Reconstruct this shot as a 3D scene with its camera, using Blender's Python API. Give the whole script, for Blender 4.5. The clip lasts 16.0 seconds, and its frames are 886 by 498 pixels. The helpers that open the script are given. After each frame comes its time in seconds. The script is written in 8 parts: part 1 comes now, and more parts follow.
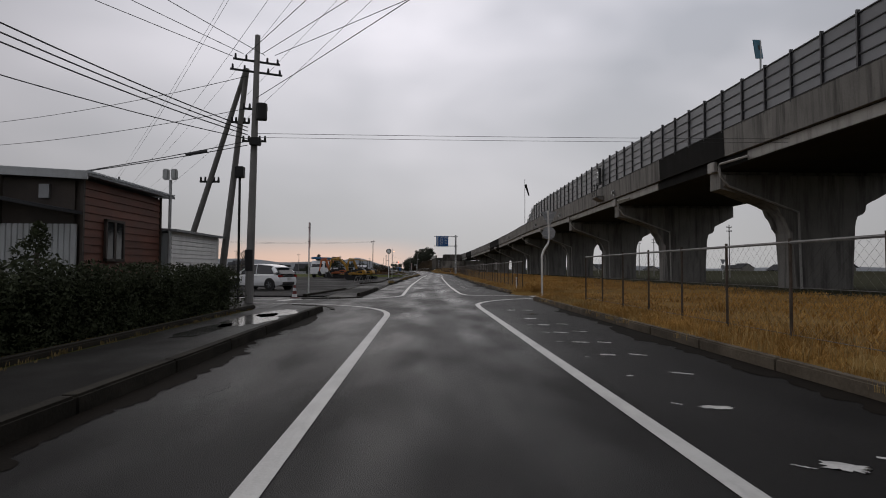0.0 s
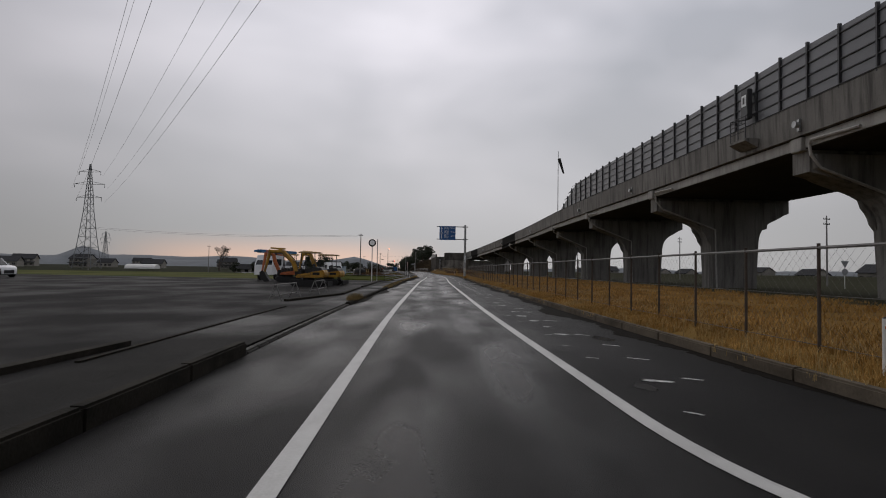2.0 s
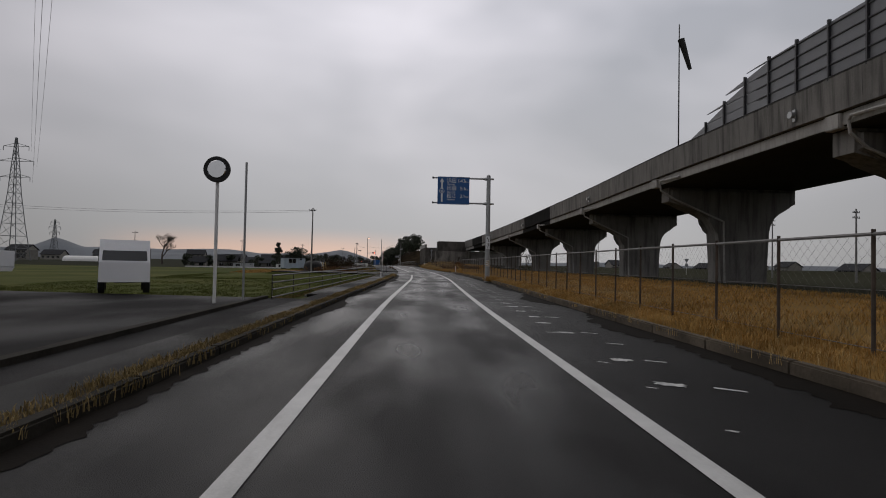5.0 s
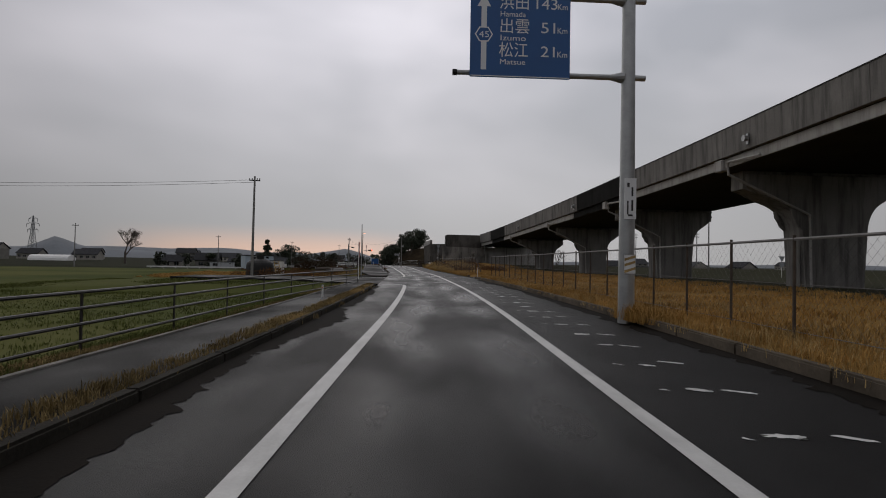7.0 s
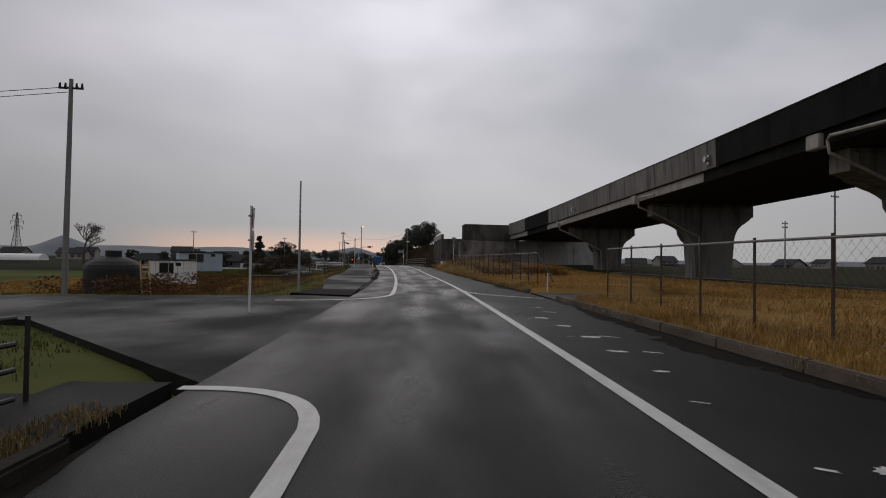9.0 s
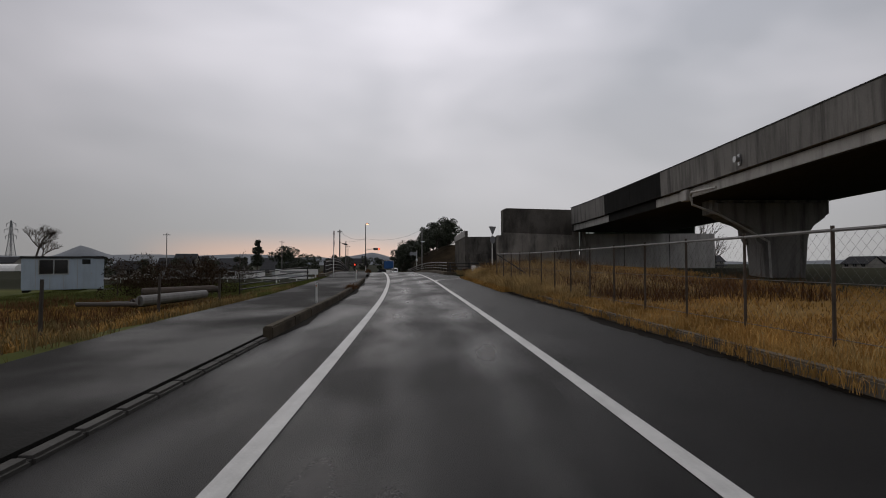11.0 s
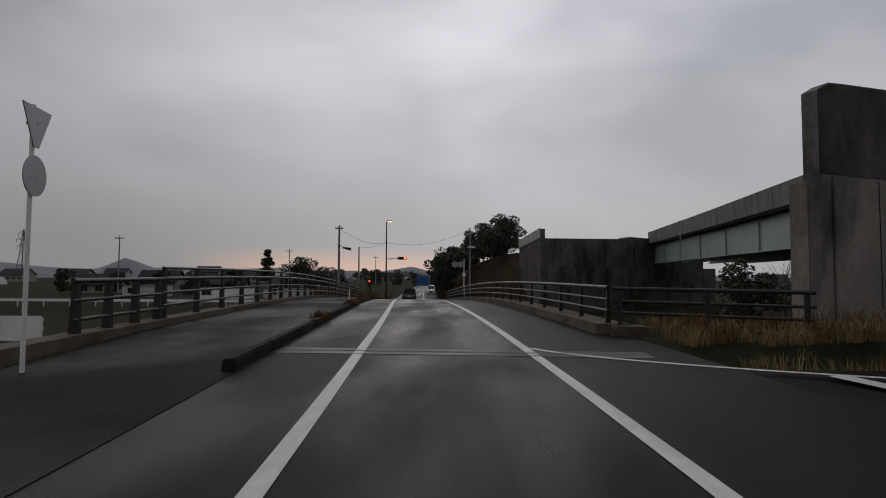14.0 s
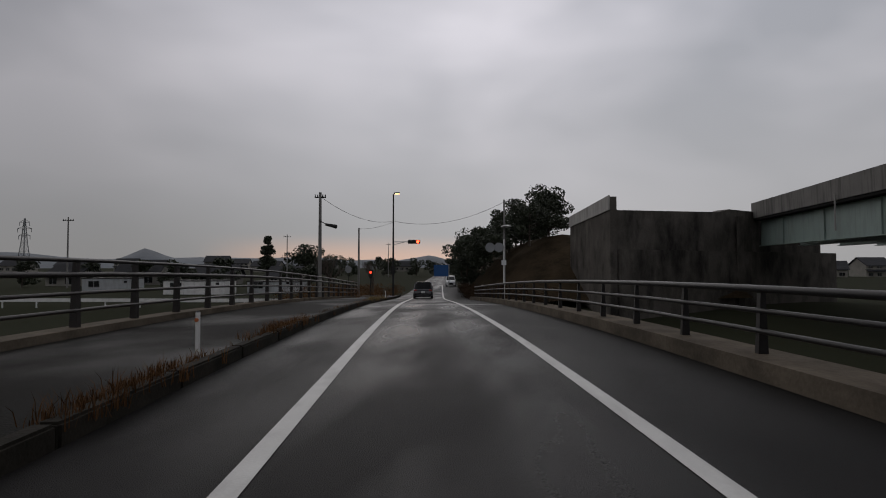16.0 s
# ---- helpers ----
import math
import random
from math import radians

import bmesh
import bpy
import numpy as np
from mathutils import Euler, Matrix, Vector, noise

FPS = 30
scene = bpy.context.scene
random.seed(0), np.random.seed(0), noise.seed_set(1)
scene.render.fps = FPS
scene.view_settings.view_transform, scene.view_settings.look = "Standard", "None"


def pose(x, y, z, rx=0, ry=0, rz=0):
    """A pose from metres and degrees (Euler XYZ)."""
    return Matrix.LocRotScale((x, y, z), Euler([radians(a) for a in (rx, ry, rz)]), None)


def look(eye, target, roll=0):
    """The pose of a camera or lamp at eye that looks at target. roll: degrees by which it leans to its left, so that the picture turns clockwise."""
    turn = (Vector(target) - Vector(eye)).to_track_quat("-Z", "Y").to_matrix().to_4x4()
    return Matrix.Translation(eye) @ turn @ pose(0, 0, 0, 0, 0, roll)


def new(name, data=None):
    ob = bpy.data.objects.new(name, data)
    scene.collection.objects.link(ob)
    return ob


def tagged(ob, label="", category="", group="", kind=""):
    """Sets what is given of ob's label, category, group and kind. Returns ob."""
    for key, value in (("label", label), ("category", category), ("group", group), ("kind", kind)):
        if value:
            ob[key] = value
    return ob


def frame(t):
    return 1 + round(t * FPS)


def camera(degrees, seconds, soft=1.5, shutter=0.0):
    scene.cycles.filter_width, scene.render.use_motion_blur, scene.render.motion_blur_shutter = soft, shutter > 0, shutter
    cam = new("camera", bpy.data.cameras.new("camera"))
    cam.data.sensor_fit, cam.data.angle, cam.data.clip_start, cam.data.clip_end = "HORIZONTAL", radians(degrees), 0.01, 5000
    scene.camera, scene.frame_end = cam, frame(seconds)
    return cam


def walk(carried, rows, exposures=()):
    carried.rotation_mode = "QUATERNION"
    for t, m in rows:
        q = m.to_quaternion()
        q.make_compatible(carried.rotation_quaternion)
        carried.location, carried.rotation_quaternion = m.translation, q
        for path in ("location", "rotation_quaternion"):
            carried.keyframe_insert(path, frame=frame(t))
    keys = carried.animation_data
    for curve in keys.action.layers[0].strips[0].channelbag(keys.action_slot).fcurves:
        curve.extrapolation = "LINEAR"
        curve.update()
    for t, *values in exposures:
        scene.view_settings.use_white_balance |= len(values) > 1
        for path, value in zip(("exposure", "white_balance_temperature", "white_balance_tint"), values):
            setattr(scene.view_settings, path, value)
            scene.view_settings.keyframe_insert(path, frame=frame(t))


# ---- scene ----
cam = camera(77.0, 16.0, soft=1.0)
PATH = [
    (0, (-0.417, 0.872, 1.31), (-0.348, 2.87, 1.381), 0.2),
    (0.5, (-0.308, 7.156, 1.33), (-0.246, 9.154, 1.403), 0.2),
    (1, (-0.264, 13.306, 1.335), (-0.204, 15.303, 1.412), 0.6),
    (1.5, (-0.382, 19.346, 1.355), (-0.319, 21.344, 1.42), 0.5),
    (2, (-0.529, 25.633, 1.335), (-0.454, 27.631, 1.407), 0.9),
    (2.5, (-0.61, 32.041, 1.297), (-0.524, 34.038, 1.37), 0.4),
    (3, (-0.558, 38.393, 1.272), (-0.462, 40.389, 1.354), 0.4),
    (3.5, (-0.339, 44.687, 1.274), (-0.232, 46.683, 1.343), 0.4),
    (6, (0.217, 77.148, 1.28), (0.336, 79.144, 1.329), 1.3),
    (6.5, (0.417, 83.836, 1.275), (0.528, 85.833, 1.325), 1.0),
    (7, (0.721, 90.48, 1.291), (0.821, 92.477, 1.337), 1.0),
    (7.5, (0.928, 96.915, 1.323), (1.02, 98.912, 1.362), 0.9),
    (8, (1.084, 103.208, 1.336), (1.167, 105.206, 1.375), 0.7),
    (10.5, (1.027, 134.833, 1.313), (1.052, 136.832, 1.352), 0.6),
    (11, (0.909, 141.32, 1.304), (0.909, 143.319, 1.357), -0.1),
    (11.5, (0.628, 147.859, 1.304), (0.602, 149.857, 1.366), 0.2),
    (12, (0.242, 154.386, 1.3), (0.19, 156.384, 1.372), -0.2),
    (12.5, (-0.221, 160.761, 1.319), (-0.295, 162.758, 1.405), 0.2),
    (13, (-0.696, 166.856, 1.376), (-0.795, 168.851, 1.475), 0.4),
    (13.5, (-1.132, 172.308, 1.489), (-1.254, 174.301, 1.596), 0.4),
    (14, (-1.522, 177.036, 1.584), (-1.663, 179.029, 1.689), 0.3),
    (14.5, (-1.998, 181.773, 1.589), (-2.158, 183.762, 1.722), -0.4),
    (15, (-2.467, 186.366, 1.601), (-2.644, 188.353, 1.736), 0.1),
    (15.5, (-2.933, 190.713, 1.672), (-3.127, 192.703, 1.751), 0.0),
    (16, (-3.464, 194.711, 1.686), (-3.669, 196.7, 1.75), -0.0),
]
walk(cam, [(t, look(eye, aim, roll)) for t, eye, aim, roll in PATH],
     [(0.0, 0.0), (2.0, -0.04), (3.5, -0.12), (8.0, -0.12), (11.0, -0.06), (13.5, -0.2), (16.0, -0.3)])

# ---- world and light ----
SUN_EL, SUN_AZ = radians(46), radians(-25)
world = bpy.data.worlds.new("overcast_evening")
scene.world = world
world.use_nodes = True
wn, wl = world.node_tree.nodes, world.node_tree.links
wn.clear()


def wnode(kind, **kw):
    n = wn.new(kind)
    for k, v in kw.items():
        n.inputs[k].default_value = v
    return n


sky = wn.new("ShaderNodeTexSky")
sky.sky_type, sky.sun_disc = "NISHITA", False
sky.sun_elevation, sky.sun_rotation = SUN_EL, SUN_AZ
coord = wn.new("ShaderNodeTexCoord")
stretch = wn.new("ShaderNodeMapping")
stretch.inputs["Scale"].default_value = (1.0, 1.0, 2.1)
stretch.inputs["Location"].default_value = (0.35, 0.2, 0.1)
wl.new(coord.outputs["Generated"], stretch.inputs["Vector"])
cloud = wnode("ShaderNodeTexNoise", Scale=1.9, Detail=3.5, Roughness=0.45, Distortion=0.2)
wl.new(stretch.outputs["Vector"], cloud.inputs["Vector"])
ramp = wn.new("ShaderNodeValToRGB")
ramp.color_ramp.elements[0].position, ramp.color_ramp.elements[0].color = 0.33, (0.375, 0.385, 0.425, 1)
ramp.color_ramp.elements[1].position, ramp.color_ramp.elements[1].color = 0.66, (0.73, 0.71, 0.765, 1)
wl.new(cloud.outputs["Fac"], ramp.inputs["Fac"])
sep = wn.new("ShaderNodeSeparateXYZ")
wl.new(coord.outputs["Generated"], sep.inputs["Vector"])
# grey haze towards the horizon
haze = wn.new("ShaderNodeMapRange")
haze.inputs["From Min"].default_value, haze.inputs["From Max"].default_value = 0.02, 0.40
wl.new(sep.outputs["Z"], haze.inputs["Value"])
low = wn.new("ShaderNodeMix")
low.data_type = "RGBA"
low.inputs[6].default_value = (0.40, 0.395, 0.40, 1)
wl.new(haze.outputs["Result"], low.inputs[0])
wl.new(ramp.outputs["Color"], low.inputs[7])
# the warm break under the clouds where the sun goes down, left of the road's end
dot = wn.new("ShaderNodeVectorMath")
dot.operation = "DOT_PRODUCT"
dot.inputs[1].default_value = (-0.235, 0.972, 0.0)
wl.new(coord.outputs["Generated"], dot.inputs[0])
side = wn.new("ShaderNodeMapRange")
side.interpolation_type = "SMOOTHSTEP"
side.inputs["From Min"].default_value, side.inputs["From Max"].default_value = 0.955, 0.998
wl.new(dot.outputs["Value"], side.inputs["Value"])
band = wn.new("ShaderNodeMapRange")
band.interpolation_type = "SMOOTHSTEP"
band.inputs["From Min"].default_value, band.inputs["From Max"].default_value = 0.062, 0.012
wl.new(sep.outputs["Z"], band.inputs["Value"])
both = wn.new("ShaderNodeMath")
both.operation = "MULTIPLY"
wl.new(side.outputs["Result"], both.inputs[0])
wl.new(band.outputs["Result"], both.inputs[1])
warm = wn.new("ShaderNodeMix")
warm.data_type = "RGBA"
warm.inputs[7].default_value = (0.69, 0.49, 0.40, 1)
wl.new(both.outputs["Value"], warm.inputs[0])
wl.new(low.outputs[2], warm.inputs[6])
ahead = wn.new("ShaderNodeVectorMath")
ahead.operation = "DOT_PRODUCT"
ahead.inputs[1].default_value = (0.13, 0.92, 0.37)
wl.new(coord.outputs["Generated"], ahead.inputs[0])
lift = wn.new("ShaderNodeMapRange")
lift.interpolation_type = "SMOOTHSTEP"
lift.inputs["From Min"].default_value, lift.inputs["From Max"].default_value = 0.65, 1.0
lift.inputs["To Min"].default_value, lift.inputs["To Max"].default_value = 0.72, 1.22
wl.new(ahead.outputs["Value"], lift.inputs["Value"])
bg_cloud = wnode("ShaderNodeBackground", Strength=1.0)
wl.new(lift.outputs["Result"], bg_cloud.inputs["Strength"])
wl.new(warm.outputs[2], bg_cloud.inputs["Color"])
bg_sky = wnode("ShaderNodeBackground", Strength=0.0015)
wl.new(sky.outputs["Color"], bg_sky.inputs["Color"])
add = wn.new("ShaderNodeAddShader")
wl.new(bg_cloud.outputs[0], add.inputs[0])
wl.new(bg_sky.outputs[0], add.inputs[1])
wout = wn.new("ShaderNodeOutputWorld")
wl.new(add.outputs[0], wout.inputs["Surface"])

sun_data = bpy.data.lights.new("sun", "SUN")
sun_data.energy, sun_data.angle, sun_data.color = 0.5, radians(90), (1.0, 0.93, 0.86)
sun = new("sun", sun_data)
sun.matrix_world = look((-30, 125, 75), (0, 60, 0))

# ---- materials ----


def material(name, base, rough=0.6, metal=0.0, var=0.25, scale=1.5, fine=30.0, bump=0.15, spec=0.5, stain=0.0,
             stain_scale=(0.6, 0.6, 0.15), stain_col=(0.02, 0.02, 0.018), wet=0.0, coat=0.0, rnd=0.0, alpha=1.0, trans=0.0):
    """A procedural surface: broad tone changes, fine grain with relief, optional dark streaks, wetness and per-piece change."""
    m = bpy.data.materials.new(name)
    m.use_nodes = True
    n, l = m.node_tree.nodes, m.node_tree.links
    b = n["Principled BSDF"]
    tc = n.new("ShaderNodeTexCoord")
    geo = n.new("ShaderNodeNewGeometry")
    pos = geo.outputs["Position"]
    big = n.new("ShaderNodeTexNoise")
    big.inputs["Scale"].default_value, big.inputs["Detail"].default_value = scale, 5.0
    l.new(pos, big.inputs["Vector"])
    small = n.new("ShaderNodeTexNoise")
    small.inputs["Scale"].default_value, small.inputs["Detail"].default_value = fine, 3.0
    l.new(pos, small.inputs["Vector"])
    mix = n.new("ShaderNodeMath")
    mix.operation = "MULTIPLY_ADD"
    l.new(big.outputs["Fac"], mix.inputs[0])
    mix.inputs[1].default_value = 0.7
    half = n.new("ShaderNodeMath")
    half.operation = "MULTIPLY"
    half.inputs[1].default_value = 0.3
    l.new(small.outputs["Fac"], half.inputs[0])
    l.new(half.outputs[0], mix.inputs[2])
    cr = n.new("ShaderNodeValToRGB")
    lo = [max(0.0, c * (1 - var)) for c in base]
    hi = [min(1.0, c * (1 + var)) for c in base]
    cr.color_ramp.elements[0].position, cr.color_ramp.elements[0].color = 0.32, (*lo, 1)
    cr.color_ramp.elements[1].position, cr.color_ramp.elements[1].color = 0.68, (*hi, 1)
    l.new(mix.outputs[0], cr.inputs["Fac"])
    col = cr.outputs["Color"]
    if rnd:
        info = n.new("ShaderNodeObjectInfo")
        mr = n.new("ShaderNodeMapRange")
        mr.inputs["To Min"].default_value, mr.inputs["To Max"].default_value = 1 - rnd, 1 + rnd
        l.new(info.outputs["Random"], mr.inputs["Value"])
        hsv = n.new("ShaderNodeHueSaturation")
        l.new(mr.outputs["Result"], hsv.inputs["Value"])
        l.new(col, hsv.inputs["Color"])
        col = hsv.outputs["Color"]
    if stain:
        mp = n.new("ShaderNodeMapping")
        mp.inputs["Scale"].default_value = stain_scale
        l.new(pos, mp.inputs["Vector"])
        st = n.new("ShaderNodeTexNoise")
        st.inputs["Scale"].default_value, st.inputs["Detail"].default_value, st.inputs["Roughness"].default_value = 1.6, 6.0, 0.62
        l.new(mp.outputs["Vector"], st.inputs["Vector"])
        sr = n.new("ShaderNodeMapRange")
        sr.inputs["From Min"].default_value, sr.inputs["From Max"].default_value = 0.46, 0.68
        sr.inputs["To Max"].default_value = stain
        l.new(st.outputs["Fac"], sr.inputs["Value"])
        sm = n.new("ShaderNodeMix")
        sm.data_type = "RGBA"
        sm.inputs[7].default_value = (*stain_col, 1)
        l.new(sr.outputs["Result"], sm.inputs[0])
        l.new(col, sm.inputs[6])
        col = sm.outputs[2]
    l.new(col, b.inputs["Base Color"])
    if wet:
        wp = n.new("ShaderNodeTexNoise")
        wp.inputs["Scale"].default_value, wp.inputs["Detail"].default_value = 0.35, 4.0
        wm = n.new("ShaderNodeMapping")
        wm.inputs["Scale"].default_value = (0.9, 0.6, 1.0)
        l.new(pos, wm.inputs["Vector"])
        l.new(wm.outputs["Vector"], wp.inputs["Vector"])
        wr = n.new("ShaderNodeMapRange")
        wr.inputs["From Min"].default_value, wr.inputs["From Max"].default_value = 0.40, 0.62
        wr.inputs["To Min"].default_value, wr.inputs["To Max"].default_value = rough, max(0.08, rough - wet)
        l.new(wp.outputs["Fac"], wr.inputs["Value"])
        l.new(wr.outputs["Result"], b.inputs["Roughness"])
        ws_ = n.new("ShaderNodeMapRange")
        ws_.inputs["From Min"].default_value, ws_.inputs["From Max"].default_value = 0.44, 0.66
        ws_.inputs["To Min"].default_value, ws_.inputs["To Max"].default_value = spec * 0.65, spec * 2.2
        l.new(wp.outputs["Fac"], ws_.inputs["Value"])
        l.new(ws_.outputs["Result"], b.inputs["Specular IOR Level"])
    else:
        rr = n.new("ShaderNodeMapRange")
        rr.inputs["To Min"].default_value, rr.inputs["To Max"].default_value = max(0.03, rough - 0.1), min(1.0, rough + 0.1)
        l.new(mix.outputs[0], rr.inputs["Value"])
        l.new(rr.outputs["Result"], b.inputs["Roughness"])
    b.inputs["Metallic"].default_value = metal
    if not wet:
        b.inputs["Specular IOR Level"].default_value = spec
    if coat:
        b.inputs["Coat Weight"].default_value = coat
        b.inputs["Coat Roughness"].default_value = 0.06
    if trans:
        b.inputs["Transmission Weight"].default_value = trans
    if alpha < 1:
        b.inputs["Alpha"].default_value = alpha
    if bump:
        bp = n.new("ShaderNodeBump")
        bp.inputs["Strength"].default_value, bp.inputs["Distance"].default_value = bump, 0.02
        l.new(small.outputs["Fac"], bp.inputs["Height"])
        l.new(bp.outputs["Normal"], b.inputs["Normal"])
    return m


def glow(name, col, power):
    m = material(name, col, 0.3, var=0.05, bump=0)
    b = m.node_tree.nodes["Principled BSDF"]
    b.inputs["Emission Color"].default_value = (*col, 1)
    b.inputs["Emission Strength"].default_value = power
    return m


